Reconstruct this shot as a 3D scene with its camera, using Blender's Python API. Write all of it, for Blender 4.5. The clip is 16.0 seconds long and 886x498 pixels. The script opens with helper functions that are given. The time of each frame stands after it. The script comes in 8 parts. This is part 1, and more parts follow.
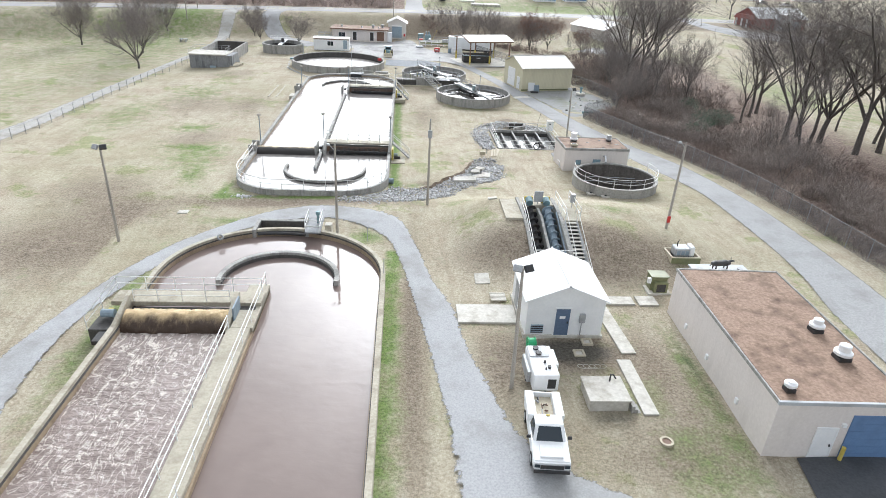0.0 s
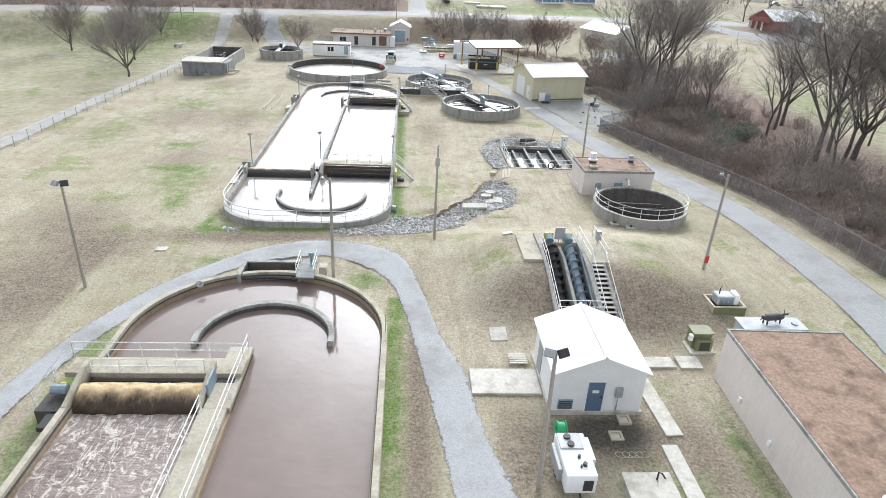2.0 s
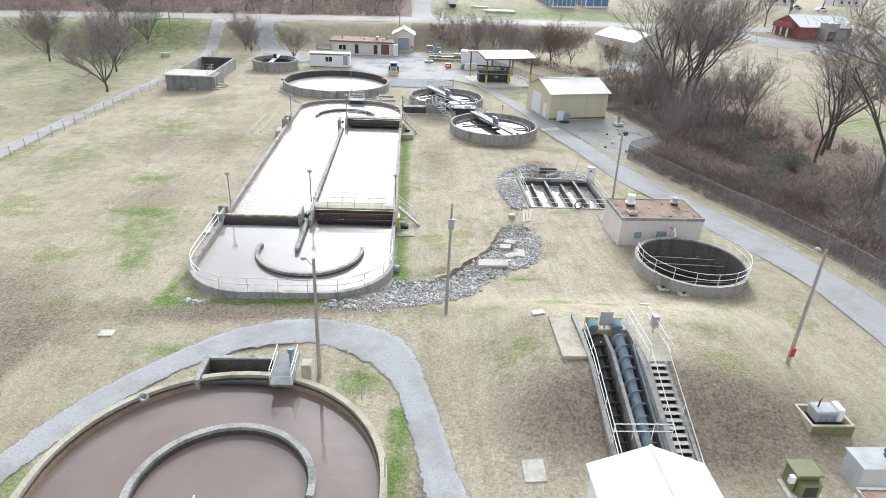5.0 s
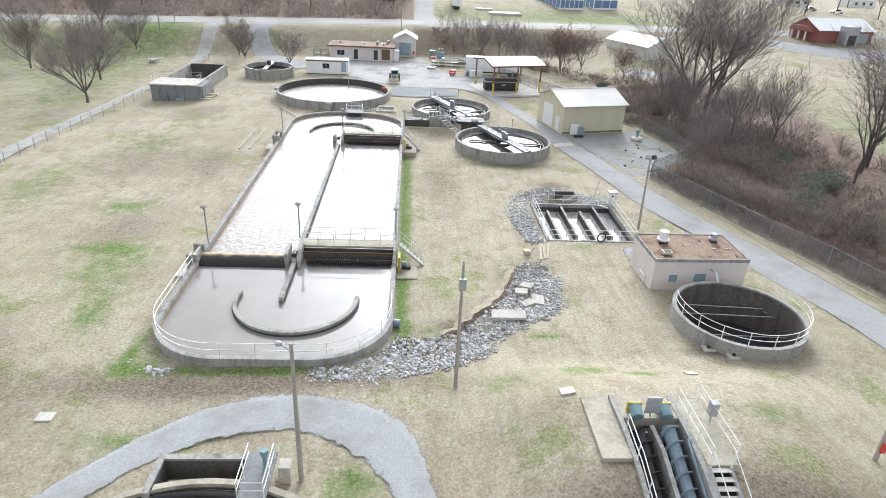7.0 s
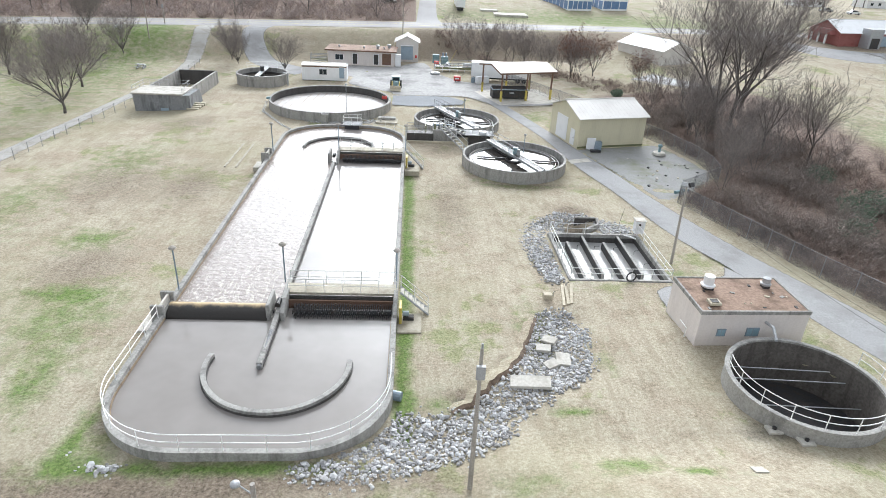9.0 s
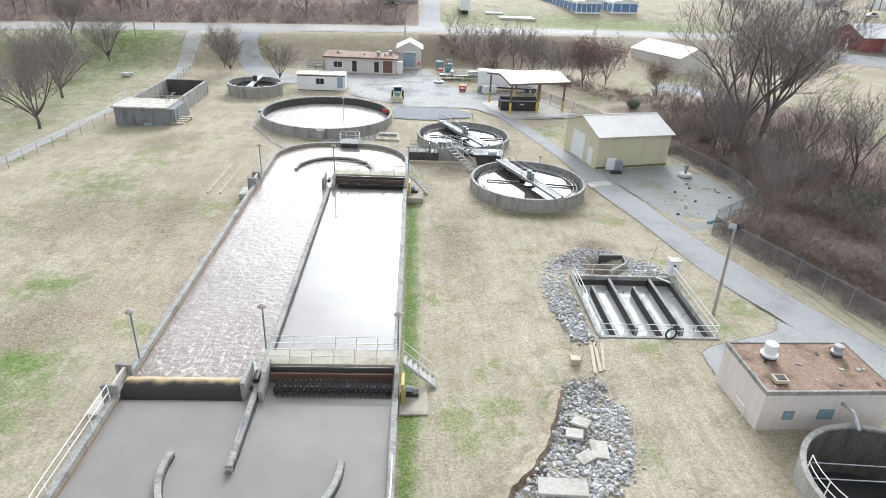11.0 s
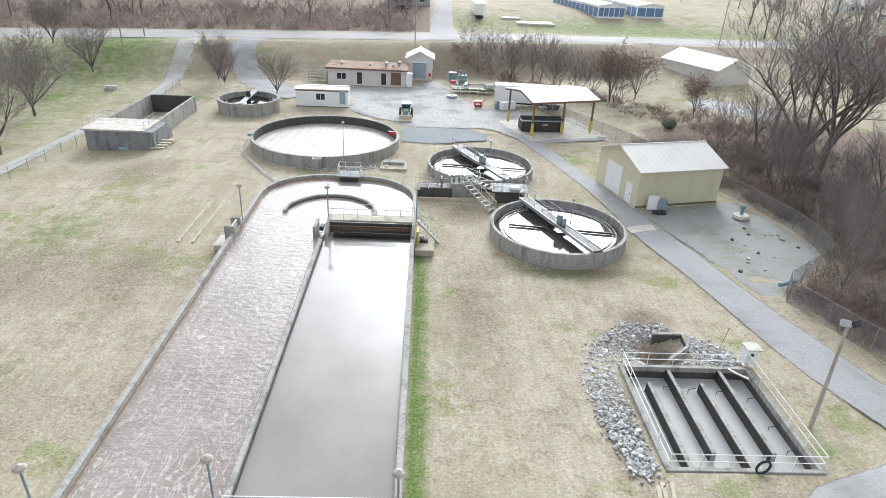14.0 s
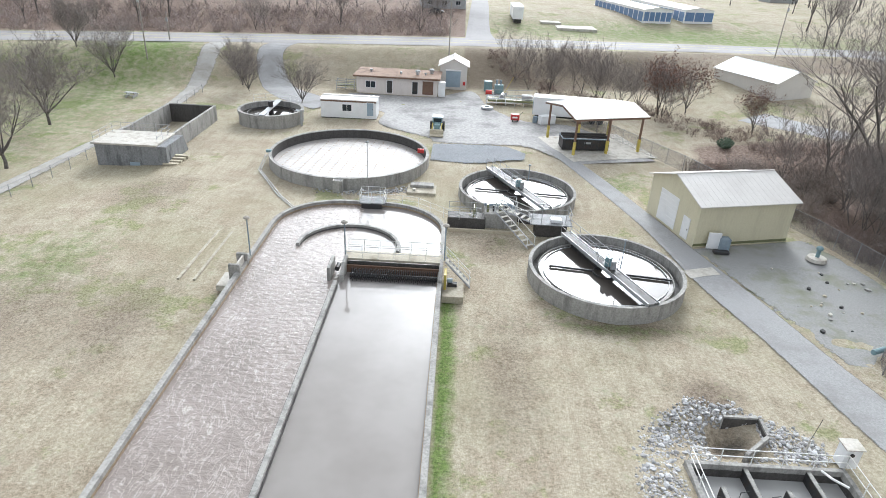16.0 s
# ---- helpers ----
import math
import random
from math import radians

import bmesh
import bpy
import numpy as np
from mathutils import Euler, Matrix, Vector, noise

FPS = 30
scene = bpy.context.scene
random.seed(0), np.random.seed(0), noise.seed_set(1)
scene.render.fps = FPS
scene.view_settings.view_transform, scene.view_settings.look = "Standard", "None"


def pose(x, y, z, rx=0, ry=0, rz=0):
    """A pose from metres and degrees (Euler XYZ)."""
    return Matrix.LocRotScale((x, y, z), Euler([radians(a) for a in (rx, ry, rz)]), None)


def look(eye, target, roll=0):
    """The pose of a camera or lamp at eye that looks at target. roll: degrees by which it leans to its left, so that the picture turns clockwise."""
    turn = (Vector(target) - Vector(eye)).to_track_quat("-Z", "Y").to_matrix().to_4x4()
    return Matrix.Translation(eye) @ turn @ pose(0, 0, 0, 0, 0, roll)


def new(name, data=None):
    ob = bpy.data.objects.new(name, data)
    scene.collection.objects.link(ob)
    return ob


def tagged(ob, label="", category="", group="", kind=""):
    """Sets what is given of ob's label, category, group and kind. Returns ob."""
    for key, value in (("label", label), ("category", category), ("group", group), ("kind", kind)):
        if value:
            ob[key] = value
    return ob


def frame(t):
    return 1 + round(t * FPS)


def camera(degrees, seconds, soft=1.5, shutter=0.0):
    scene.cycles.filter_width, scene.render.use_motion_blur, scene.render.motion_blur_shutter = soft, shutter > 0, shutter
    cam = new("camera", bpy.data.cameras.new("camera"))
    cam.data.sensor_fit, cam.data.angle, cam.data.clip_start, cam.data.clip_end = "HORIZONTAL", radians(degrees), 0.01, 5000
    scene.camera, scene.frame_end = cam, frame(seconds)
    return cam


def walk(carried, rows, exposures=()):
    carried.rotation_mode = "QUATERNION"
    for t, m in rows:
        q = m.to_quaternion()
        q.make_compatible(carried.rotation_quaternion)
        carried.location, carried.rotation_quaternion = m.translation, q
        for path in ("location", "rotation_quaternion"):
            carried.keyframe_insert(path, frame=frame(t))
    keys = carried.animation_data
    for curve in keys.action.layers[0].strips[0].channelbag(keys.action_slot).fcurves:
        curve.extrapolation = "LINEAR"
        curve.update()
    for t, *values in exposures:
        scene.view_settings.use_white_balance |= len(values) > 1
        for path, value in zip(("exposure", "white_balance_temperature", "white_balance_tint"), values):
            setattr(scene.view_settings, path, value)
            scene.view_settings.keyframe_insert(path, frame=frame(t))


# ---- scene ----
cam = camera(71.2, 16.0, 0.7)
METRES, EYE, TILT, LEAN, TURN = 63.33, 24.0, 0.0, 0.0, -4.4
ROWS = [
    (0.0, 0.0, 0.0, 0.0, 1.33, -26.13, -2.71),
    (0.5, -0.0029, 0.0266, 0.0016, 1.39, -26.14, -2.7),
    (1.0, -0.0059, 0.0544, 0.0031, 1.46, -26.18, -2.68),
    (1.5, -0.0087, 0.0829, 0.0051, 1.53, -26.2, -2.68),
    (2.0, -0.0115, 0.1122, 0.0069, 1.57, -26.23, -2.66),
    (2.5, -0.0146, 0.1419, 0.0089, 1.64, -26.26, -2.65),
    (3.0, -0.018, 0.1722, 0.0104, 1.66, -26.26, -2.65),
    (3.5, -0.0213, 0.2027, 0.0116, 1.67, -26.27, -2.64),
    (4.0, -0.0241, 0.2339, 0.0129, 1.73, -26.29, -2.63),
    (6.5, -0.0384, 0.3937, 0.0158, 1.94, -26.32, -2.62),
    (7.0, -0.0412, 0.4254, 0.0159, 1.98, -26.36, -2.62),
    (7.5, -0.044, 0.4569, 0.0153, 2.02, -26.37, -2.61),
    (8.0, -0.0473, 0.4889, 0.0143, 2.05, -26.38, -2.6),
    (8.5, -0.0502, 0.521, 0.0132, 2.11, -26.42, -2.61),
    (9.0, -0.0534, 0.5529, 0.0131, 2.13, -26.43, -2.61),
    (11.5, -0.0706, 0.7131, 0.0163, 2.33, -26.48, -2.59),
    (12.0, -0.074, 0.7455, 0.0164, 2.38, -26.49, -2.59),
    (12.5, -0.0761, 0.7775, 0.0169, 2.44, -26.5, -2.58),
    (13.0, -0.0781, 0.809, 0.0174, 2.51, -26.51, -2.56),
    (13.5, -0.0802, 0.8411, 0.0174, 2.62, -26.5, -2.57),
    (14.0, -0.0818, 0.8734, 0.0178, 3.27, -26.55, -2.59),
    (14.5, -0.0843, 0.9048, 0.0189, 4.34, -26.62, -2.6),
    (15.0, -0.0865, 0.9353, 0.0202, 5.32, -26.67, -2.63),
    (15.5, -0.0888, 0.9655, 0.0207, 5.94, -26.72, -2.64),
    (16.0, -0.0915, 0.9951, 0.0209, 6.39, -26.73, -2.63),
]
walk(cam, [(t, pose(0, 0, EYE, TILT, LEAN, TURN) @ pose(METRES * x, METRES * y, METRES * z, 90 + pitch, roll, yaw)) for t, x, y, z, yaw, pitch, roll in ROWS], ((0.0, 1.05, 6000, 8), (16.0, 1.05, 6000, 8)))

# ---- world and light ----
SUN_EL, SUN_AZ = 27.0, 8.0          # degrees above the horizon, degrees east of the way ahead
world = bpy.data.worlds.new("overcast_sky")
scene.world = world
world.use_nodes = True
wn, wl = world.node_tree.nodes, world.node_tree.links
wn.clear()
sky = wn.new("ShaderNodeTexSky")
sky.sky_type, sky.sun_disc = "NISHITA", False
sky.sun_elevation, sky.sun_rotation = radians(SUN_EL), radians(SUN_AZ)
sky.air_density, sky.dust_density, sky.ozone_density = 1.0, 7.0, 1.0
grey = wn.new("ShaderNodeHueSaturation")
grey.inputs["Saturation"].default_value = 0.1
cloud = wn.new("ShaderNodeTexNoise")
cloud.inputs["Scale"].default_value, cloud.inputs["Detail"].default_value = 2.6, 5.0
cramp = wn.new("ShaderNodeMapRange")
cramp.inputs["From Min"].default_value, cramp.inputs["From Max"].default_value = 0.35, 0.65
cramp.inputs["To Min"].default_value, cramp.inputs["To Max"].default_value = 0.78, 1.2
ctimes = wn.new("ShaderNodeVectorMath")
ctimes.operation = "SCALE"
back = wn.new("ShaderNodeBackground")
back.inputs["Strength"].default_value = 0.15
wout = wn.new("ShaderNodeOutputWorld")
wtc = wn.new("ShaderNodeTexCoord")
wl.new(wtc.outputs["Generated"], cloud.inputs["Vector"])
veil = wn.new("ShaderNodeMix")          # even cloud layer over the clear-sky gradient
veil.data_type = "RGBA"
veil.inputs["Factor"].default_value = 0.28
veil.inputs["B"].default_value = (4.3, 4.35, 4.45, 1.0)
wl.new(sky.outputs[0], grey.inputs["Color"])
wl.new(grey.outputs[0], veil.inputs["A"])
wl.new(cloud.outputs[0], cramp.inputs["Value"])
wl.new(veil.outputs["Result"], ctimes.inputs[0])
wl.new(cramp.outputs[0], ctimes.inputs["Scale"])
wl.new(ctimes.outputs[0], back.inputs["Color"])
wl.new(back.outputs[0], wout.inputs["Surface"])

sun = new("sun", bpy.data.lights.new("sun", "SUN"))
sun.data.energy, sun.data.angle, sun.data.color = 0.6, radians(18), (1.0, 0.98, 0.95)
_a, _e = radians(SUN_AZ), radians(SUN_EL)
sun.matrix_basis = look((60 * math.sin(_a), 60 * math.cos(_a), 60 * math.tan(_e)), (0, 0, 0))


# ---- mesh helpers ----
def world_of(ob):
    m = ob.matrix_basis.copy()
    if ob.parent:
        m = world_of(ob.parent) @ ob.matrix_parent_inverse @ m
    return m


def part(name, bm, material, parent=None, label=""):
    """Links a bmesh, given in world metres, as one mesh object under a thing or a part."""
    data = bm
    if isinstance(bm, bmesh.types.BMesh):
        bmesh.ops.recalc_face_normals(bm, faces=bm.faces)
        data = bpy.data.meshes.new(name)
        bm.to_mesh(data)
        bm.free()
        data.materials.append(material)
    ob = new(name, data)
    if parent:
        ob.parent = parent
        ob.matrix_parent_inverse = world_of(parent).inverted()
    if label:
        ob["label"] = label
    return ob


def piece(name, data, m, parent):
    """One more object on a shared mesh, at the pose m."""
    ob = new(name, data)
    ob.parent = parent
    ob.matrix_parent_inverse = world_of(parent).inverted()
    ob.matrix_basis = m
    return ob


def thing(name, label, category, at=(0, 0, 0), group="", kind=""):
    e = new(name)
    e.empty_display_size = 0.3
    e.matrix_basis = Matrix.Translation(at)
    return tagged(e, label, category, group, kind)


def turned(x, y, z, deg=0.0):
    return pose(x, y, z, 0, 0, deg)


def B():
    return bmesh.new()


def box(bm, x0, x1, y0, y1, z0, z1, m=None, bevel=0.0):
    vs = [bm.verts.new((x, y, z)) for z in (z0, z1) for x, y in ((x0, y0), (x1, y0), (x1, y1), (x0, y1))]
    fs = [bm.faces.new([vs[i] for i in q]) for q in ((3, 2, 1, 0), (4, 5, 6, 7), (0, 1, 5, 4), (1, 2, 6, 5), (2, 3, 7, 6), (3, 0, 4, 7))]
    if bevel:
        es = list({e for f in fs for e in f.edges})
        out = bmesh.ops.bevel(bm, geom=es, offset=bevel, segments=1, affect="EDGES")
        vs = list({v for f in out["faces"] for v in f.verts} | {v for v in vs if v.is_valid})
    if m:
        for v in vs:
            v.co = m @ v.co
    return bm


def prism(bm, pts, z0, z1, m=None):
    """A polygon of (x, y) raised from z0 to z1."""
    lo = [bm.verts.new((x, y, z0)) for x, y in pts]
    hi = [bm.verts.new((x, y, z1)) for x, y in pts]
    n = len(pts)
    bm.faces.new(lo[::-1])
    bm.faces.new(hi)
    for i in range(n):
        bm.faces.new((lo[i], lo[(i + 1) % n], hi[(i + 1) % n], hi[i]))
    if m:
        for v in lo + hi:
            v.co = m @ v.co
    return bm


def tube(bm, pts, r, n=6, r1=None):
    """A round bar along points."""
    pts = [Vector(p) for p in pts]
    rings = []
    for i, p in enumerate(pts):
        a, b = pts[max(i - 1, 0)], pts[min(i + 1, len(pts) - 1)]
        d = (b - a).normalized()
        u = d.orthogonal().normalized() if abs(d.z) > 0.95 else d.cross(Vector((0, 0, 1))).normalized()
        w = d.cross(u)
        k = r if r1 is None else r + (r1 - r) * i / (len(pts) - 1)
        rings.append([bm.verts.new(p + k * (math.cos(t) * u + math.sin(t) * w)) for t in [2 * math.pi * j / n for j in range(n)]])
    for A, C in zip(rings, rings[1:]):
        for j in range(n):
            bm.faces.new((A[j], A[(j + 1) % n], C[(j + 1) % n], C[j]))
    bm.faces.new(rings[0][::-1])
    bm.faces.new(rings[-1])
    return bm


def lathe(bm, profile, c=(0, 0, 0), n=32, a0=0.0, a1=360.0, m=None):
    """A profile of (r, z), closed, turned about the z axis through c from a0 to a1 degrees."""
    full = abs(a1 - a0) >= 359.9
    steps = n if full else n + 1
    rings = []
    for i in range(steps):
        t = radians(a0 + (a1 - a0) * i / n)
        rings.append([bm.verts.new((c[0] + r * math.cos(t), c[1] + r * math.sin(t), c[2] + z)) for r, z in profile])
    k = len(profile)
    for i in range(n):
        A, C = rings[i], rings[(i + 1) % steps]
        for j in range(k):
            q = [A[j], C[j], C[(j + 1) % k], A[(j + 1) % k]]
            bm.faces.new(q)
    if not full:
        bm.faces.new(rings[0])
        bm.faces.new(rings[-1][::-1])
    if m:
        for ring in rings:
            for v in ring:
                v.co = m @ v.co
    return bm


def disc(bm, c, r, n=48):
    bm.faces.new([bm.verts.new((c[0] + r * math.cos(2 * math.pi * i / n), c[1] + r * math.sin(2 * math.pi * i / n), c[2])) for i in range(n)])
    return bm


def ball(bm, c, r, squash=1.0, seg=12):
    prof = [(r * math.cos(a), r * squash * math.sin(a)) for a in [radians(-88 + 176 * i / 8) for i in range(9)]]
    return lathe(bm, prof, c, seg)


def band(bm, inner, outer, z0, z1):
    """A wall between two polylines of the same count, open or closed (first equals last)."""
    rows = []
    for (a, b), (c, d) in zip(inner, outer):
        rows.append([bm.verts.new(p) for p in ((a, b, z0), (c, d, z0), (c, d, z1), (a, b, z1))])
    closed = Vector(outer[0] + (0,)) == Vector(outer[-1] + (0,))
    if closed:
        for v in rows.pop():
            bm.verts.remove(v)
    k = len(rows)
    for i in range(k if closed else k - 1):
        A, C = rows[i], rows[(i + 1) % k]
        for j in range(4):
            bm.faces.new((A[j], C[j], C[(j + 1) % 4], A[(j + 1) % 4]))
    if not closed:
        bm.faces.new(rows[0])
        bm.faces.new(rows[-1][::-1])
    return bm


def offset_loop(pts, d, closed=False):
    """The polyline moved d metres to its left."""
    out, n = [], len(pts)
    for i in range(n):
        if closed:
            a, b = pts[(i - 1) % (n - 1)] if i in (0, n - 1) else pts[i - 1], pts[1] if i in (0, n - 1) else pts[i + 1]
        else:
            a, b = pts[max(i - 1, 0)], pts[min(i + 1, n - 1)]
        dx, dy = b[0] - a[0], b[1] - a[1]
        k = math.hypot(dx, dy) or 1
        out.append((pts[i][0] - dy / k * d, pts[i][1] + dx / k * d))
    return out


def smooth(a, b, x):
    t = min(max((x - a) / (b - a), 0.0), 1.0)
    return t * t * (3 - 2 * t)


# ---- materials ----
def node_mat(name):
    m = bpy.data.materials.new(name)
    m.use_nodes = True
    n = m.node_tree.nodes
    return m, n, m.node_tree.links, n["Principled BSDF"]


def noise_node(n, l, vec, scale, detail=4.0, rough=0.6):
    t = n.new("ShaderNodeTexNoise")
    t.inputs["Scale"].default_value, t.inputs["Detail"].default_value, t.inputs["Roughness"].default_value = scale, detail, rough
    l.new(vec, t.inputs["Vector"])
    return t.outputs[0]


def ramp_node(n, l, fac, lo, hi, to0=0.0, to1=1.0):
    r = n.new("ShaderNodeMapRange")
    for k, v in zip(("From Min", "From Max", "To Min", "To Max"), (lo, hi, to0, to1)):
        r.inputs[k].default_value = v
    l.new(fac, r.inputs["Value"])
    return r.outputs[0]


def mix_node(n, l, fac, a, b, mode="MIX"):
    x = n.new("ShaderNodeMix")
    x.data_type, x.blend_type = "RGBA", mode
    for sock, v in ((x.inputs["Factor"], fac), (x.inputs["A"], a), (x.inputs["B"], b)):
        if hasattr(v, "links"):
            l.new(v, sock)
        elif isinstance(v, (int, float)):
            sock.default_value = v
        else:
            sock.default_value = (*v, 1.0)
    return x.outputs["Result"]


def bump_node(n, l, height, strength, dist, bsdf):
    b = n.new("ShaderNodeBump")
    b.inputs["Strength"].default_value, b.inputs["Distance"].default_value = strength, dist
    l.new(height, b.inputs["Height"])
    l.new(b.outputs[0], bsdf.inputs["Normal"])


def surf(name, c1, c2, c3=None, big=0.35, fine=9.0, rough=0.85, bump=0.3, metal=0.0, stain=0.5, streak=False, piecewise=0.0, ragged=0.0):
    """A surface of two tones at two scales, with stains of c3, fine relief and, if asked, run-off streaks down its height."""
    m, n, l, p = node_mat(name)
    pos = n.new("ShaderNodeNewGeometry").outputs["Position"]
    f = noise_node(n, l, pos, fine, 5)
    g = noise_node(n, l, pos, big, 4)
    col = mix_node(n, l, ramp_node(n, l, f, 0.3, 0.7), c1, c2)
    if c3:
        vec = pos
        if streak:
            mp = n.new("ShaderNodeMapping")
            mp.inputs["Scale"].default_value = (0.8, 0.8, 0.16)
            l.new(pos, mp.inputs["Vector"])
            vec = mp.outputs[0]
            g = noise_node(n, l, vec, 1.4, 6, 0.7)
        col = mix_node(n, l, ramp_node(n, l, g, 0.48, 0.72, 0, stain), col, c3)
    if piecewise:
        oi = n.new("ShaderNodeObjectInfo").outputs["Random"]
        hs = n.new("ShaderNodeHueSaturation")
        l.new(col, hs.inputs["Color"])
        l.new(ramp_node(n, l, oi, 0, 1, 1 - piecewise, 1 + piecewise), hs.inputs["Value"])
        col = hs.outputs[0]
    l.new(col, p.inputs["Base Color"])
    l.new(ramp_node(n, l, g, 0.3, 0.7, rough - 0.1, min(rough + 0.08, 1)), p.inputs["Roughness"])
    p.inputs["Metallic"].default_value = metal
    if ragged:          # crumbling margin: the surface gives way to grass in broken bits
        ev = n.new("ShaderNodeVertexColor")
        ev.layer_name = "margin"
        brk = n.new("ShaderNodeMath")
        brk.operation = "MULTIPLY_ADD"
        l.new(noise_node(n, l, pos, 1.6, 7, 0.75), brk.inputs[0])
        brk.inputs[1].default_value = ragged
        l.new(ev.outputs["Color"], brk.inputs[2])
        l.new(ramp_node(n, l, brk.outputs[0], 0.5 * ragged + 0.42, 0.5 * ragged + 0.56, 1.0, 0.0), p.inputs["Alpha"])
    if bump:
        bump_node(n, l, noise_node(n, l, pos, fine * 2.2, 5), bump, 0.02, p)
    return m


CONCRETE = surf("weathered_concrete", (0.27, 0.262, 0.245), (0.42, 0.408, 0.38), (0.1, 0.098, 0.094), 0.5, 6, 0.9, 0.4, stain=0.8, streak=True)
CONC_TOP = surf("pale_concrete", (0.36, 0.325, 0.255), (0.49, 0.45, 0.365), (0.22, 0.19, 0.14), 0.9, 6, 0.9, 0.3, stain=0.7)
CONC_DARK = surf("dark_concrete", (0.052, 0.048, 0.045), (0.1, 0.094, 0.088), (0.022, 0.02, 0.018), 0.8, 6, 0.7, 0.3, streak=True)
CONC_STAIN = surf("black_streaked_concrete", (0.18, 0.185, 0.19), (0.3, 0.305, 0.31), (0.05, 0.052, 0.056), 0.6, 6, 0.9, 0.3, stain=0.9, streak=True)
CONC_TAN = surf("scum_stained_concrete", (0.27, 0.2, 0.13), (0.36, 0.28, 0.19), (0.13, 0.09, 0.06), 0.9, 6, 0.8, 0.3, streak=True)
SLAB = surf("light_concrete_slab", (0.47, 0.445, 0.395), (0.62, 0.595, 0.54), (0.32, 0.285, 0.23), 1.1, 5, 0.9, 0.2, stain=0.8)
GALV = surf("galvanised_steel", (0.34, 0.35, 0.36), (0.46, 0.47, 0.48), (0.27, 0.27, 0.27), 2, 20, 0.55, 0.05, metal=0.3)
GRATE = surf("dull_steel_grating", (0.13, 0.135, 0.14), (0.26, 0.265, 0.27), (0.1, 0.1, 0.1), 2, 16, 0.7, 0.2)
RAILPAINT = surf("pale_painted_steel", (0.72, 0.72, 0.7), (0.82, 0.82, 0.8), (0.55, 0.52, 0.48), 2, 14, 0.5, 0.05)
WHITE = surf("white_painted_metal", (0.78, 0.79, 0.8), (0.84, 0.84, 0.84), (0.66, 0.66, 0.65), 0.6, 6, 0.5, 0.05, stain=0.4)
CREAM = surf("cream_metal_siding", (0.60, 0.56, 0.40), (0.66, 0.62, 0.46), (0.48, 0.44, 0.32), 0.5, 6, 0.6, 0.05, stain=0.5, streak=True)
BLOCK = surf("pinkish_painted_block", (0.66, 0.605, 0.57), (0.73, 0.675, 0.64), (0.5, 0.46, 0.43), 0.5, 6, 0.85, 0.15, stain=0.35, streak=True)
ROOFTAR = surf("rusty_gravel_roofing", (0.21, 0.14, 0.1), (0.36, 0.25, 0.185), (0.12, 0.078, 0.056), 0.8, 5, 0.95, 0.9, stain=1.0)
GREYROOF = surf("pale_metal_roof", (0.6, 0.575, 0.54), (0.66, 0.635, 0.6), (0.52, 0.49, 0.46), 0.4, 5, 0.5, 0.05, stain=0.5)
BLUE = surf("slate_blue_paint", (0.10, 0.14, 0.22), (0.13, 0.18, 0.27), (0.08, 0.11, 0.16), 1, 8, 0.5, 0.05)
SKYBLUE = surf("blue_roller_door_paint", (0.12, 0.21, 0.38), (0.16, 0.26, 0.44), (0.1, 0.16, 0.28), 1, 8, 0.5, 0.05)
COPING = surf("pale_blue_grey_coping", (0.42, 0.44, 0.46), (0.5, 0.52, 0.54), (0.3, 0.29, 0.28), 1, 8, 0.5, 0.05)
GREYBLUE = surf("grey_blue_door_paint", (0.28, 0.36, 0.43), (0.33, 0.41, 0.48), (0.22, 0.28, 0.33), 1, 8, 0.5, 0.05)
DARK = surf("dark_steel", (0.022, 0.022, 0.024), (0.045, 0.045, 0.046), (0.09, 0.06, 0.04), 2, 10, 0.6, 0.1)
RUBBER = surf("black_rubber", (0.018, 0.018, 0.018), (0.03, 0.03, 0.03), None, 2, 10, 0.8, 0.1)
POLEWOOD = surf("grey_weathered_pole_wood", (0.33, 0.3, 0.26), (0.44, 0.41, 0.37), (0.13, 0.11, 0.09), 1, 12, 0.9, 0.3, streak=True)
FENCESTEEL = surf("dull_fence_steel", (0.2, 0.2, 0.205), (0.28, 0.28, 0.285), None, 2, 10, 0.6, 0)
YELLOW = surf("yellow_paint", (0.5, 0.4, 0.08), (0.6, 0.48, 0.12), (0.4, 0.3, 0.06), 2, 10, 0.5, 0.05)
RED = surf("red_paint", (0.45, 0.03, 0.03), (0.55, 0.05, 0.04), None, 2, 10, 0.5, 0.05)
GREEN = surf("green_paint", (0.03, 0.3, 0.12), (0.04, 0.4, 0.16), None, 2, 10, 0.5, 0.05)
OLIVE = surf("olive_green_enamel", (0.16, 0.17, 0.08), (0.2, 0.21, 0.11), (0.1, 0.1, 0.06), 2, 8, 0.5, 0.05)
TEAL = surf("teal_grey_paint", (0.16, 0.26, 0.28), (0.22, 0.33, 0.36), (0.1, 0.14, 0.15), 2, 8, 0.5, 0.05)
STEELBLUE = surf("blue_grey_steel", (0.2, 0.26, 0.31), (0.28, 0.34, 0.39), (0.12, 0.13, 0.14), 2, 8, 0.5, 0.08)
BROWNSTEEL = surf("brown_painted_steel", (0.16, 0.09, 0.06), (0.2, 0.12, 0.08), (0.1, 0.06, 0.04), 2, 8, 0.6, 0.05)
BRICKRED = surf("red_brick_wall", (0.26, 0.09, 0.08), (0.32, 0.13, 0.115), (0.22, 0.05, 0.045), 1, 6, 0.85, 0.1)
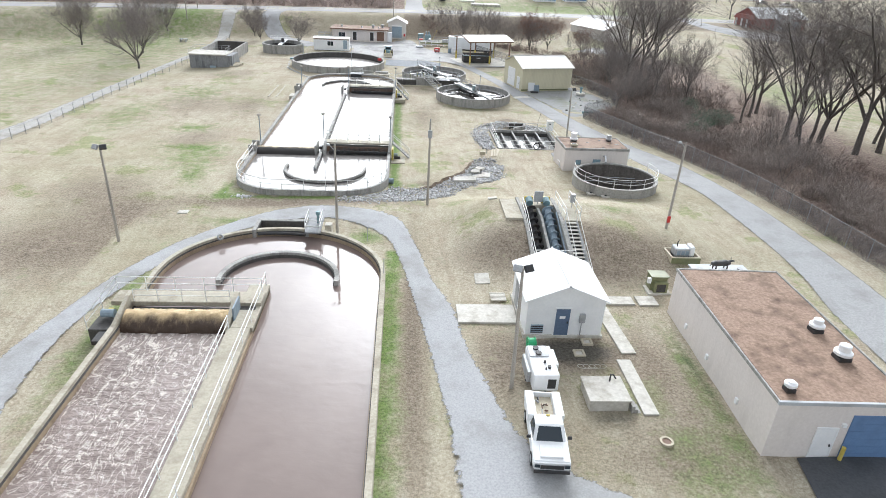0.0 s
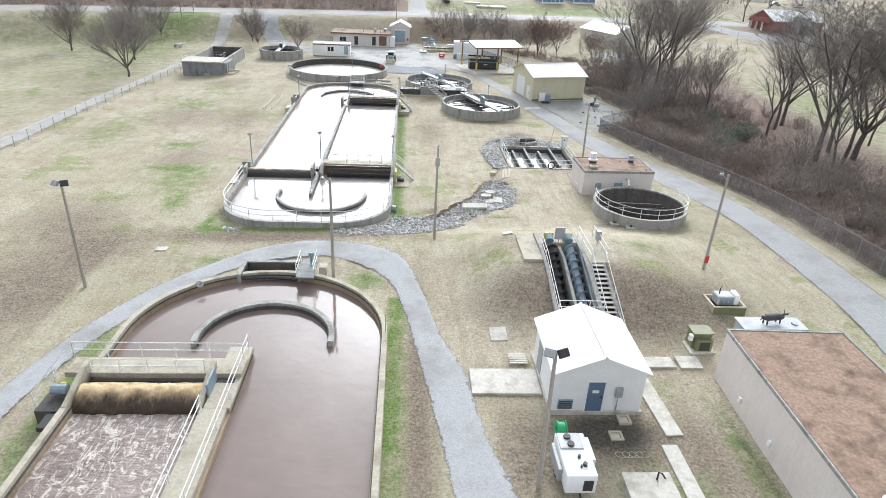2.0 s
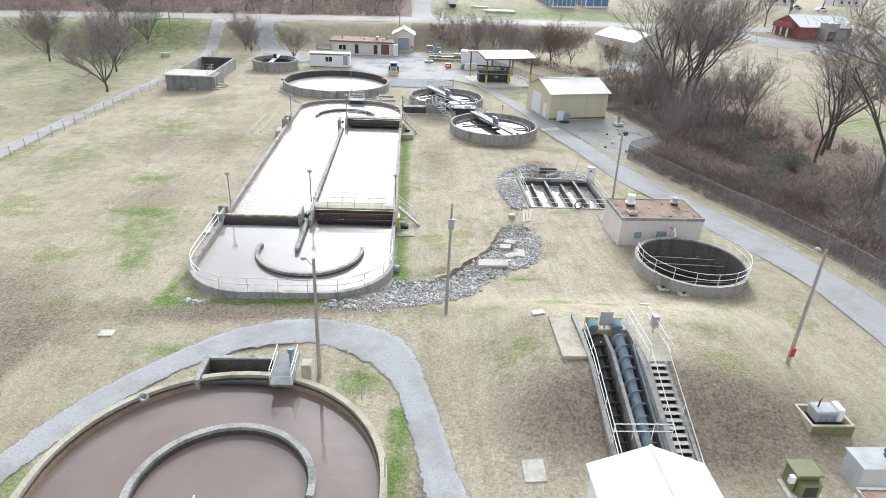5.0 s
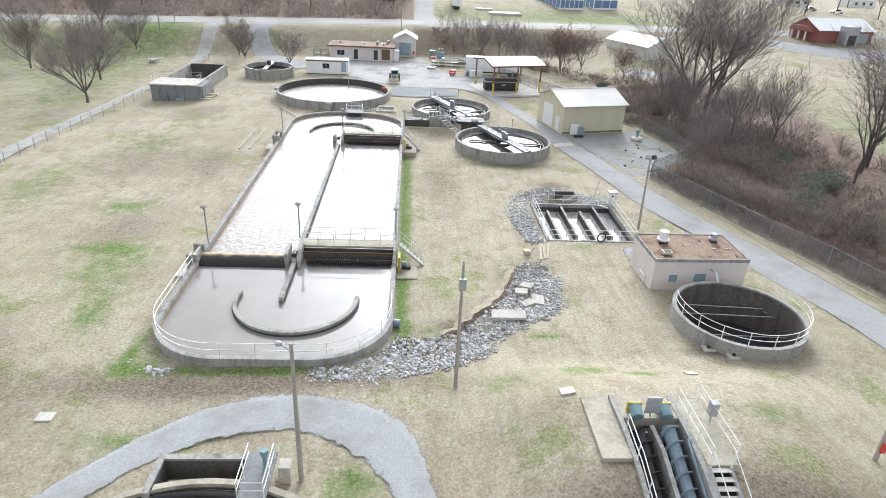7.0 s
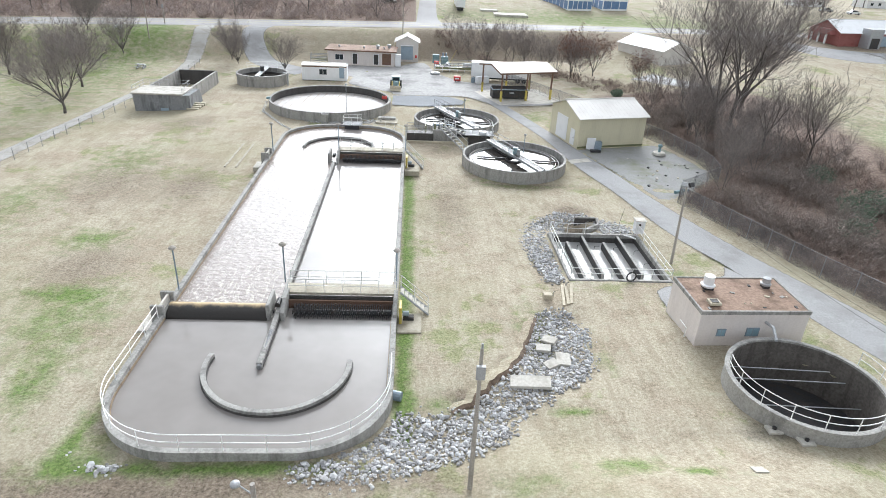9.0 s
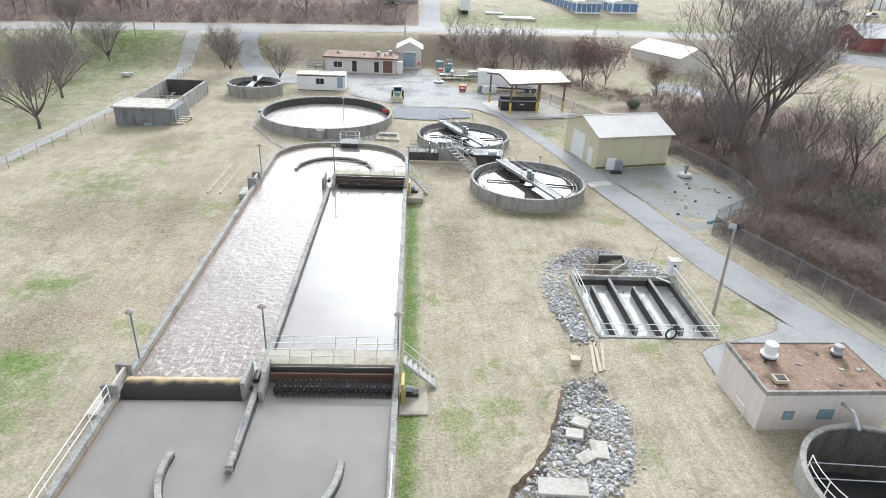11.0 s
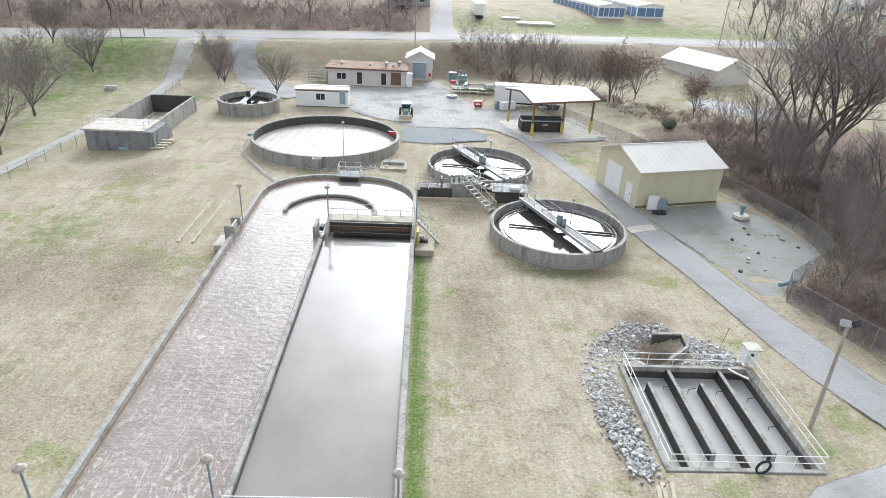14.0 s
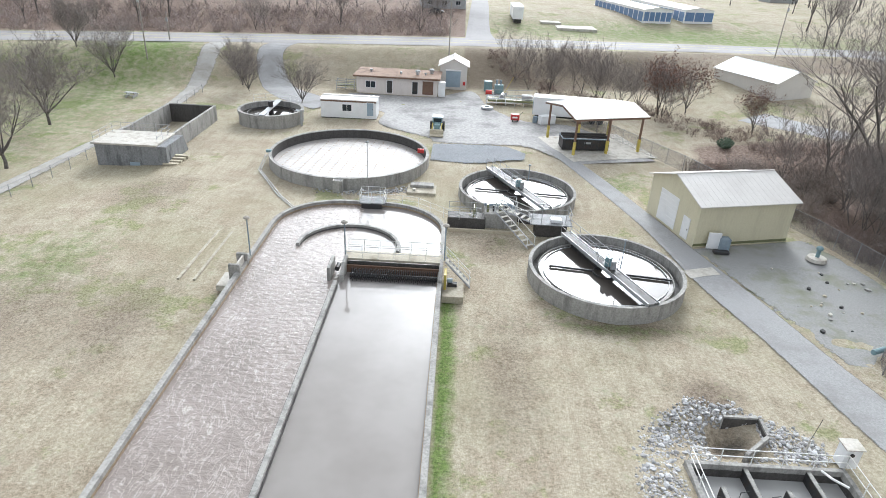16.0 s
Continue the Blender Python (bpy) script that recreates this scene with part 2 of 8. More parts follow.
WOODTAN = surf("weathered_lumber", (0.44, 0.39, 0.29), (0.56, 0.5, 0.39), (0.31, 0.27, 0.2), 2, 10, 0.85, 0.1)
STONE = surf("grey_limestone_riprap", (0.34, 0.34, 0.345), (0.58, 0.58, 0.58), (0.22, 0.2, 0.18), 1.5, 6, 0.9, 0.4, piecewise=0.4)
STONEFILL = surf("dark_crushed_stone", (0.13, 0.14, 0.155), (0.3, 0.31, 0.33), (0.17, 0.175, 0.185), 0.6, 5, 0.95, 0.6, ragged=1.6)
GRAVEL = surf("grey_gravel_track", (0.29, 0.29, 0.294), (0.41, 0.41, 0.414), (0.23, 0.222, 0.205), 0.35, 9, 0.95, 0.5, stain=0.8, ragged=1.6)
ASPHALT = surf("pale_worn_asphalt", (0.255, 0.253, 0.252), (0.375, 0.372, 0.37), (0.21, 0.2, 0.19), 0.35, 8.5, 0.92, 0.3, stain=0.6, ragged=0.5)
PALELANE = surf("pale_gravel_lane", (0.3, 0.285, 0.26), (0.47, 0.455, 0.43), (0.24, 0.22, 0.17), 0.4, 9, 0.95, 0.3, stain=0.6, ragged=1.6)
YARD = surf("mottled_yard_surface", (0.27, 0.265, 0.258), (0.46, 0.445, 0.43), (0.16, 0.158, 0.152), 0.2, 2.5, 0.92, 0.3, stain=0.85, ragged=1.4)
ROUGHYARD = surf("damp_gravel_with_weeds", (0.22, 0.22, 0.214), (0.35, 0.345, 0.335), (0.17, 0.18, 0.1), 0.3, 9, 0.95, 0.25, stain=0.75, ragged=2.0)
ROADWAY = surf("highway_surface", (0.29, 0.28, 0.275), (0.35, 0.34, 0.335), (0.25, 0.24, 0.235), 0.12, 2, 0.92, 0.1)
WETASPHALT = surf("dark_asphalt_apron", (0.045, 0.048, 0.055), (0.075, 0.078, 0.085), (0.03, 0.03, 0.032), 0.6, 8, 0.7, 0.3)
BARK = surf("grey_brown_bark", (0.085, 0.075, 0.068), (0.17, 0.155, 0.142), (0.05, 0.044, 0.04), 0.6, 6, 0.95, 0.4)
TWIG = surf("bare_twigs", (0.14, 0.12, 0.11), (0.3, 0.265, 0.245), None, 0.3, 2, 0.95, 0)
BRUSH = surf("brown_winter_brush", (0.16, 0.116, 0.096), (0.46, 0.365, 0.315), (0.1, 0.07, 0.057), 0.16, 1.3, 0.95, 0, stain=0.75)
VINE = surf("grey_brown_vine_tangle", (0.16, 0.13, 0.112), (0.45, 0.385, 0.345), (0.1, 0.076, 0.064), 0.2, 1.8, 0.95, 0, stain=0.7)
# brush brown made paler: distance haze put into the colour
FARBRUSH = surf("hazed_far_brush", (0.3, 0.24, 0.22), (0.55, 0.47, 0.43), (0.2, 0.155, 0.135), 0.1, 0.8, 0.95, 0, stain=0.6)
# opaque pale blue surface for the control building panes
PANEBLUE = surf("pale_blue_pane", (0.24, 0.36, 0.42), (0.3, 0.43, 0.5), (0.18, 0.26, 0.3), 1, 6, 0.2, 0)
TANKWALL = surf("brown_stained_tank_lining", (0.09, 0.08, 0.07), (0.17, 0.152, 0.135), (0.04, 0.035, 0.03), 0.4, 5, 0.85, 0.3, stain=0.8, streak=True)
RUSTLEAF = surf("dry_rust_leaves", (0.2, 0.11, 0.085), (0.3, 0.18, 0.14), None, 0.5, 3, 0.9, 0)
EVERGREEN = surf("dull_evergreen_leaves", (0.07, 0.11, 0.075), (0.15, 0.2, 0.13), None, 0.5, 3, 0.8, 0)


def glass_dark(name):
    m, n, l, p = node_mat(name)
    p.inputs["Base Color"].default_value = (0.02, 0.03, 0.04, 1)
    p.inputs["Roughness"].default_value = 0.06
    return m


GLASS = glass_dark("tinted_window_glass")


def water(name, body, body2, rough, waves, wave_scale, foam=0.0, foam_at=None, ior=1.36):
    """Turbid water: brown body, glossy skin with ripples, foam flecks; foam_at: the y where the foam begins to thicken, the y where it is thickest, and its width at both."""
    m, n, l, p = node_mat(name)
    pos = n.new("ShaderNodeNewGeometry").outputs["Position"]
    col = mix_node(n, l, ramp_node(n, l, noise_node(n, l, pos, 0.25, 3), 0.35, 0.65), body, body2)
    warp = n.new("ShaderNodeTexNoise")
    warp.inputs["Scale"].default_value, warp.inputs["Detail"].default_value, warp.inputs["Distortion"].default_value = wave_scale, 4, 0.35
    mp = n.new("ShaderNodeMapping")
    mp.inputs["Scale"].default_value = (0.75, 1.25, 1) if foam else (1, 1.6, 1)
    l.new(pos, mp.inputs["Vector"])
    l.new(mp.outputs[0], warp.inputs["Vector"])
    rg = rough
    if foam:
        mf = n.new("ShaderNodeMapping")
        mf.inputs["Scale"].default_value = (1.3, 0.55, 1)
        l.new(pos, mf.inputs["Vector"])
        net = n.new("ShaderNodeTexNoise")
        net.inputs["Scale"].default_value, net.inputs["Detail"].default_value, net.inputs["Distortion"].default_value = 1.15, 6, 1.8
        l.new(mf.outputs[0], net.inputs["Vector"])
        fine = noise_node(n, l, pos, 2.2, 6, 0.75)

        def calc(op, a, b):
            q = n.new("ShaderNodeMath")
            q.operation = op
            for sock, v in zip(q.inputs, (a, b)):
                if hasattr(v, "links"):
                    l.new(v, sock)
                else:
                    sock.default_value = v
            return q.outputs[0]

        # lace: thin bright lines where the noise crosses its middle, wider near the rotor
        ridge = calc("ABSOLUTE", calc("SUBTRACT", net.outputs[0], 0.5), 0.0)
        reach = ramp_node(n, l, fine, 0.4, 0.68, -0.015, 0.075 * foam)
        if foam_at:
            sp = n.new("ShaderNodeSeparateXYZ")
            l.new(pos, sp.inputs[0])
            reach = calc("MULTIPLY", reach, ramp_node(n, l, sp.outputs["Y"], foam_at[0], foam_at[1], foam_at[2], foam_at[3]))
        mask = ramp_node(n, l, calc("SUBTRACT", reach, ridge), -0.03, 0.03, 0.0, 0.62)
        col = mix_node(n, l, mask, col, (0.72, 0.66, 0.58))
        rr = n.new("ShaderNodeMapRange")
        rr.inputs["To Min"].default_value, rr.inputs["To Max"].default_value = rough, 0.85
        l.new(mask, rr.inputs["Value"])
        l.new(rr.outputs[0], p.inputs["Roughness"])
    else:
        p.inputs["Roughness"].default_value = rough
    l.new(col, p.inputs["Base Color"])
    p.inputs["IOR"].default_value = ior
    bump_node(n, l, warp.outputs[0], waves, 0.25, p)
    return m


W_NEAR = water("brown_still_water", (0.185, 0.143, 0.127), (0.215, 0.168, 0.15), 0.02, 0.05, 0.8, ior=1.45)
W_FOAM = water("churned_brown_water", (0.19, 0.148, 0.132), (0.29, 0.238, 0.218), 0.2, 0.5, 2.2, 1.0, (14.0, 34.0, 0.1, 1.3))
W_STILL = water("grey_brown_water", (0.235, 0.215, 0.2), (0.27, 0.25, 0.235), 0.08, 0.03, 0.4)
W_LANE = water("rippled_brown_water", (0.24, 0.205, 0.185), (0.3, 0.26, 0.24), 0.14, 0.26, 2.2, 1.0, (80.0, 74.5, 0.0, 0.9))
W_CLEAR = water("clear_dark_water", (0.06, 0.055, 0.05), (0.08, 0.07, 0.06), 0.04, 0.01, 0.5)
W_AERATED = water("aerated_water", (0.34, 0.315, 0.295), (0.44, 0.41, 0.39), 0.4, 0.35, 2.4, 0.5)
# body colour raised: the reflected white sky is put into it
W_PALE = water("pale_sky_water", (0.36, 0.355, 0.345), (0.42, 0.415, 0.4), 0.05, 0.01, 0.5)


# ---- the land ----
def road_gap(x, y):
    """Metres past the near edge of the highway."""
    return y - (197.5 + 0.205 * x - 0.0006 * x * x)


def bell(x, y, cx, cy, sx, sy):
    return math.exp(-((x - cx) / sx) ** 2 - ((y - cy) / sy) ** 2)


def land(x, y):
    z = 0.55 * (1 - smooth(58, 84, y)) - 0.25 * smooth(75, 85, y) + 0.25 * smooth(100, 125, y)
    z -= 0.9 * smooth(-28, -44, x) * smooth(95, 135, y) * (1 - smooth(150, 175, y))
    z += 0.35 * bell(x, y, -4, 56, 14, 6)
    # mound over the lift station
    mx = 1 if 9.3 < x < 22 else (smooth(3.0, 9.3, x) if x <= 9.3 else 1 - smooth(22, 32, x))
    my = smooth(40.5, 49, y) * (1 - smooth(53, 61, y))
    z += 2.3 * mx * my * (1 - 0.35 * smooth(16, 24, x))
    z += 0.35 * bell(x, y, 23.7, 61.5, 6.5, 4.5)
    # creek bed and outfall pit
    for cx, cy, r, d in ((9.3, 69, 2.6, 0.7), (4.5, 63, 2.8, 0.6), (0.5, 60.5, 2.6, 0.4), (10.6, 73, 1.8, 0.6), (16.0, 91.6, 1.5, 1.3), (13.4, 90.5, 2.0, 0.4)):
        z -= d * bell(x, y, cx, cy, r, r)
    # embankment of the highway and the rise behind it
    d = road_gap(x, y)
    east = smooth(34, 52, x)
    z += 5.2 * ((1 - east) * smooth(-17, -2, d) + east * (0.35 * smooth(-85, -45, d) + 0.65 * smooth(-45, -2, d)))
    z += 3.0 * smooth(14, 55, d)
    return z


CREEK = [(-6.3, 57.5), (-6.1, 58.8), (-4.2, 60.4), (-1.4, 62.6), (1.7, 63.0), (3.6, 64.1), (5.1, 66.0), (6.6, 67.8), (8.2, 71.7), (9.5, 74.9), (11.4, 75.0), (12.3, 72.2), (11.9, 68.5), (11.0, 66.7), (8.6, 64.7), (6.7, 63.2), (4.7, 60.7), (3.4, 59.6), (1.2, 58.8), (-0.5, 57.9), (-3.3, 57.2)]
OUTFALL = [(9.9, 87.6), (11.1, 91.3), (14.6, 94.8), (17.4, 94.4), (21.2, 91.6), (21.4, 89.8), (12.4, 89.8), (12.4, 79.6), (10.9, 79.4), (10.3, 83.6)]


def inside(x, y, poly):
    hit = False
    for i in range(len(poly)):
        (x0, y0), (x1, y1) = poly[i - 1], poly[i]
        if (y0 > y) != (y1 > y) and x < (x1 - x0) * (y - y0) / (y1 - y0) + x0:
            hit = not hit
    return hit


BASIN = (12.8, 21.7, 79.9, 89.3)
CHANNEL = (10.7, 15.2, 41.6, 52.6)
DIGESTER = (23.75, 64.45, 4.5)
C1, C2, C3, RT = (12.3, 109.6, 6.5), (6.1, 127.2, 6.4), (-13.8, 136.2, 9.7), (-28.2, 152.6, 4.6)

# one sheet of ground, fine where the camera passes, out to the horizon
gx = sorted(set([round(-64 + 0.6 * i, 3) for i in range(201)] + [-2600, -1200, -500, -300, -220, -170, -140, -120, -105, -95, -85, -78, -72, -67, 62, 67, 73, 80, 88, 97, 107, 120, 135, 155, 180, 220, 300, 500, 1200, 2600] + [v + d for v, d in ((BASIN[0], 0.12), (BASIN[1], -0.12), (CHANNEL[0], 0.1), (CHANNEL[1], -0.1))]))
gy = sorted(set([round(12 + 0.6 * i, 3) for i in range(335)] + [-1500, -500, -200, -80, -40, -15, 0, 6, 216, 219, 222, 226, 231, 237, 244, 252, 262, 275, 290, 310, 340, 400, 520, 800, 1500, 3500] + [v + d for v, d in ((BASIN[2], 0.12), (BASIN[3], -0.12), (CHANNEL[2], 0.0), (CHANNEL[3], -0.1))]))
verts, cover = [], []
for y in gy:
    for x in gx:
        px, py = x, y
        r = math.hypot(x - DIGESTER[0], y - DIGESTER[1])
        if abs(r - DIGESTER[2]) < 0.42:
            px, py = DIGESTER[0] + (x - DIGESTER[0]) * DIGESTER[2] / r, DIGESTER[1] + (y - DIGESTER[1]) * DIGESTER[2] / r
        fuzz = 0.05 * noise.noise((px * 0.7, py * 0.7, 0)) + 0.10 * noise.noise((px * 0.15, py * 0.15, 3))
        verts.append((px, py, land(px, py) + fuzz))
        # cover: green grass, bare earth, leaf litter
        g = 0.26 * smooth(-42, -60, x) * (1 if y < 196 else 0.2) + 0.62 * bell(x, y, -24.5, 72, 3.4, 5.0) + 0.6 * bell(x, y, -22.5, 65, 1.6, 3) + 0.5 * bell(x, y, -40, 92, 4, 9) + 0.5 * bell(x, y, -34, 108, 4, 6)
        if -1.4 < x < 1.2:
            g += (1.25 if 60 < y < 106 else 0) * (1 - smooth(-0.75, -0.05, x))
        g += (0.75 + 0.35 * noise.noise((x, y * 0.25, 7))) * smooth(-1.3, -1.0, x) * (1 - smooth(-0.6, 0.7, x)) * (1 if 10 < y < 47 else 0)
        g += 0.9 * bell(x, y, -19.4, 36, 0.9, 9) + 0.7 * bell(x, y, -14, 52.4, 4, 0.9) + 0.9 * bell(x, y, -3.2, 49.4, 1.5, 1.5) + 0.5 * bell(x, y, 15.7, 20, 2.5, 8) + 0.6 * bell(x, y, 18.6, 30, 0.7, 9)
        g += 0.7 * bell(x, y, 11, 58, 2, 1.0) + 0.6 * bell(x, y, 19.5, 53, 2.5, 0.9) + 0.6 * bell(x, y, 5.5, 57, 1.5, 0.8) + 0.6 * bell(x, y, 6.2, 37, 2.4, 1.2) + 0.5 * bell(x, y, 23, 81.5, 2.4, 1)
        g += 0.55 * bell(x, y, 18.5, 133, 3, 3) + 0.22 * bell(x, y, -60, 165, 16, 26) + 0.5 * bell(x, y, 26.5, 109, 2.5, 6) * 0.8 + 0.65 * bell(x, y, 60, 228, 70, 14) + 0.6 * bell(x, y, 78, 122, 12, 20) + 0.4 * bell(x, y, -58, 182, 8, 10)
        g += 0.6 * bell(x, y, 8.5, 72, 1.2, 4) + 0.5 * bell(x, y, -17.6, 58.6, 2, 1.5) + 0.5 * bell(x, y, 28.5, 69, 1, 4)
        g += 0.95 * bell(x, y, -9.5, 58.3, 8.0, 0.55) + 0.9 * bell(x, y, -17.9, 61, 0.6, 2.5) + 0.5 * bell(x, y, 12.3, 102.4, 6, 0.6)
        b = 0.9 * bell(x, y, 12.5, 45.5, 7.5, 3.6) + 0.7 * bell(x, y, -9, 57.6, 13, 1.4) + 0.75 * bell(x, y, -28, 47, 8, 6) * (x < -24) + 0.6 * bell(x, y, -30, 60, 5, 5)
        b += 0.8 * bell(x, y, 0.9, 34, 1.0, 16) + 0.7 * bell(x, y, 6.2, 31, 1.6, 4) + 1.0 * bell(x, y, 11, 32.6, 3.4, 1.9) + 0.75 * bell(x, y, 12.3, 102.6, 6, 1.3) + 0.5 * bell(x, y, -33, 100, 6, 9) + 0.6 * bell(x, y, 3, 114.5, 3, 3)
        b += 0.9 * bell(x, y, 6.0, 67.2, 0.8, 1.6) + 0.9 * bell(x, y, 3.2, 64.6, 1.6, 0.7) + 0.9 * bell(x, y, 8.2, 71.5, 0.6, 2.2)
        b += 0.55 * bell(x, y, 16.5, 30, 3, 7) + 0.5 * bell(x, y, 20, 45, 6, 4) + 0.9 * bell(x, y, 16.4, 91.4, 1.5, 1.3) + 0.9 * bell(x, y, 16.4, 95.4, 2.0, 1.5) + 0.5 * bell(x, y, -33, 124, 5, 5) + 0.5 * bell(x, y, 14, 23, 6, 3)
        if 0 < y < 132:
            w = smooth(0.6, 4, x - (41.5 if y < 50 else 41.5 - (y - 50) * 0.2 if y < 75 else 36.5 - (y - 75) * 0.29 if y < 98 else 37.3))
        else:
            w = smooth(30, 36, x) * (1 - smooth(146, 156, y))
        w *= 1 - smooth(57, 74, x) * 0.8
        if road_gap(x, y) > 14 and x < 0:
            w = max(w, 0.7)
        emb = smooth(-19, -15, road_gap(x, y)) * (1 - smooth(-2, 0, road_gap(x, y)))
        b = max(b, emb * (0.65 if x > 0 else 0.28 if x > -45 else 0.1))
        b += 0.6 * bell(x, y, -25, 54, 4, 3) + 0.55 * bell(x, y, -14, 56.4, 7, 1.2) + 0.5 * bell(x, y, 3.5, 96, 2.5, 8) + 0.55 * bell(x, y, -27, 80, 4, 6) + 0.5 * bell(x, y, -24, 100, 3, 7)
        g += 0.75 * bell(x, y, 14.5, 57.6, 1.0, 0.5) + 0.8 * bell(x, y, 9.3, 63.0, 1.6, 0.5) * (1 if x > 8 else 0.6) + 0.7 * bell(x, y, 12.6, 68.5, 0.5, 2.2) + 0.8 * bell(x, y, 1.4, 62.9 + 0.8, 1.6, 0.6) + 0.7 * bell(x, y, -29, 86, 3, 2.5) + 0.6 * bell(x, y, -26.5, 76, 4, 1.2)
        # damp soil; shade south of the shed, well and tank is painted in
        damp_shade = 1.1 * bell(x, y, 11.4, 32.9, 2.9, 1.5) + 0.7 * bell(x, y, 12.2, 26.6, 1.5, 0.6) + 0.5 * bell(x, y, 18.7, 30, 0.5, 7) + 0.8 * bell(x, y, 21, 61.2, 3.2, 1.0) + 0.7 * bell(x, y, 16.6, 91.5, 1.2, 1.0)
        # darker ground along the undercut western bank of the creek
        damp_shade += 0.9 * bell(x, y, 6.3, 66.8, 0.5, 1.6) + 0.9 * bell(x, y, 3.4, 64.1, 1.6, 0.4) + 0.8 * bell(x, y, 8.3, 71.0, 0.4, 1.8)
        cover.append((min(g, 1), min(b, 1), min(w, 1), min(damp_shade, 1)))
faces, W = [], len(gx)
for j in range(len(gy) - 1):
    for i in range(W - 1):
        cx, cy = (gx[i] + gx[i + 1]) / 2, (gy[j] + gy[j + 1]) / 2
        if BASIN[0] < cx < BASIN[1] and BASIN[2] < cy < BASIN[3] or CHANNEL[0] < cx < CHANNEL[1] and CHANNEL[2] < cy < CHANNEL[3]:
            continue
        if math.hypot(cx - DIGESTER[0], cy - DIGESTER[1]) < DIGESTER[2] - 0.05:
            continue
        k = j * W + i
        faces.append((k, k + 1, k + W + 1, k + W))
me = bpy.data.meshes.new("ground")
me.from_pydata(verts, [], faces)
me.polygons.foreach_set("use_smooth", [True] * len(faces))
attr = me.color_attributes.new("cover", "FLOAT_COLOR", "POINT")
attr.data.foreach_set("color", [c for q in cover for c in q])


def ground_material():
    m, n, l, p = node_mat("dry_winter_grass")
    pos = n.new("ShaderNodeNewGeometry").outputs["Position"]
    cv = n.new("ShaderNodeVertexColor")
    cv.layer_name = "cover"
    sep = n.new("ShaderNodeSeparateColor")
    l.new(cv.outputs["Color"], sep.inputs[0])
    fine, mid, big, huge = noise_node(n, l, pos, 5.5, 6, 0.8), noise_node(n, l, pos, 0.9, 6, 0.7), noise_node(n, l, pos, 0.16, 5, 0.65), noise_node(n, l, pos, 0.05, 3)
    blades = noise_node(n, l, pos, 2.6, 8, 0.85)
    patch = noise_node(n, l, pos, 0.42, 7, 0.75)
    fleck = noise_node(n, l, pos, 1.5, 9, 0.85)
    # mower stripes and wheel marks, drawn out along the lawn
    drawn = n.new("ShaderNodeMapping")
    drawn.inputs["Scale"].default_value = (1.5, 0.16, 1.0)
    drawn.inputs["Rotation"].default_value = (0, 0, radians(4))
    l.new(pos, drawn.inputs["Vector"])
    stripe = noise_node(n, l, drawn.outputs[0], 1.0, 6, 0.75)
    straw = mix_node(n, l, ramp_node(n, l, fine, 0.34, 0.66), (0.29, 0.25, 0.18), (0.585, 0.53, 0.42))
    straw = mix_node(n, l, ramp_node(n, l, stripe, 0.47, 0.64, 0, 0.5), straw, (0.29, 0.242, 0.172))
    straw = mix_node(n, l, ramp_node(n, l, patch, 0.5, 0.62, 0, 0.7), straw, mix_node(n, l, ramp_node(n, l, fine, 0.4, 0.6), (0.19, 0.155, 0.107), (0.41, 0.35, 0.265)))
    straw = mix_node(n, l, ramp_node(n, l, big, 0.48, 0.62, 0, 0.6), straw, mix_node(n, l, ramp_node(n, l, fine, 0.4, 0.6), (0.24, 0.195, 0.14), (0.44, 0.365, 0.28)))
    straw = mix_node(n, l, ramp_node(n, l, mid, 0.54, 0.7, 0, 0.5), straw, (0.56, 0.51, 0.425))
    straw = mix_node(n, l, ramp_node(n, l, blades, 0.56, 0.68, 0, 0.6), straw, (0.15, 0.122, 0.084))
    straw = mix_node(n, l, ramp_node(n, l, fleck, 0.58, 0.68, 0, 0.5), straw, (0.16, 0.13, 0.09))
    olive = mix_node(n, l, ramp_node(n, l, huge, 0.46, 0.62, 0, 0.28), straw, (0.27, 0.26, 0.15))
    green = mix_node(n, l, ramp_node(n, l, fine, 0.36, 0.64), (0.05, 0.1, 0.018), (0.2, 0.3, 0.075))
    green = mix_node(n, l, ramp_node(n, l, blades, 0.52, 0.64, 0, 0.6), green, (0.24, 0.21, 0.12))
    earth = mix_node(n, l, ramp_node(n, l, fine, 0.37, 0.63), (0.1, 0.077, 0.056), (0.32, 0.262, 0.205))
    earth = mix_node(n, l, ramp_node(n, l, mid, 0.5, 0.68, 0, 0.6), earth, (0.38, 0.32, 0.25))
    earth = mix_node(n, l, ramp_node(n, l, blades, 0.52, 0.62, 0, 0.75), earth, (0.085, 0.065, 0.047))
    litter = mix_node(n, l, ramp_node(n, l, blades, 0.4, 0.62), (0.11, 0.075, 0.058), (0.36, 0.28, 0.23))

    sprig = noise_node(n, l, pos, 0.11, 7, 0.72)
    olive = mix_node(n, l, ramp_node(n, l, sprig, 0.56, 0.61, 0, 0.7), olive, mix_node(n, l, ramp_node(n, l, fine, 0.36, 0.64), (0.11, 0.14, 0.045), (0.36, 0.38, 0.19)))

    def broken(chan, amount=0.75):
        a = n.new("ShaderNodeMath")
        a.operation = "MULTIPLY_ADD"
        l.new(mid, a.inputs[0])
        a.inputs[1].default_value = amount
        l.new(sep.outputs[chan], a.inputs[2])
        return a.outputs[0]

    col = mix_node(n, l, ramp_node(n, l, broken("Green"), 0.5, 1.05, 0, 0.9), olive, earth)
    col = mix_node(n, l, ramp_node(n, l, broken("Red", 1.8), 1.05, 1.75, 0, 0.9), col, green)
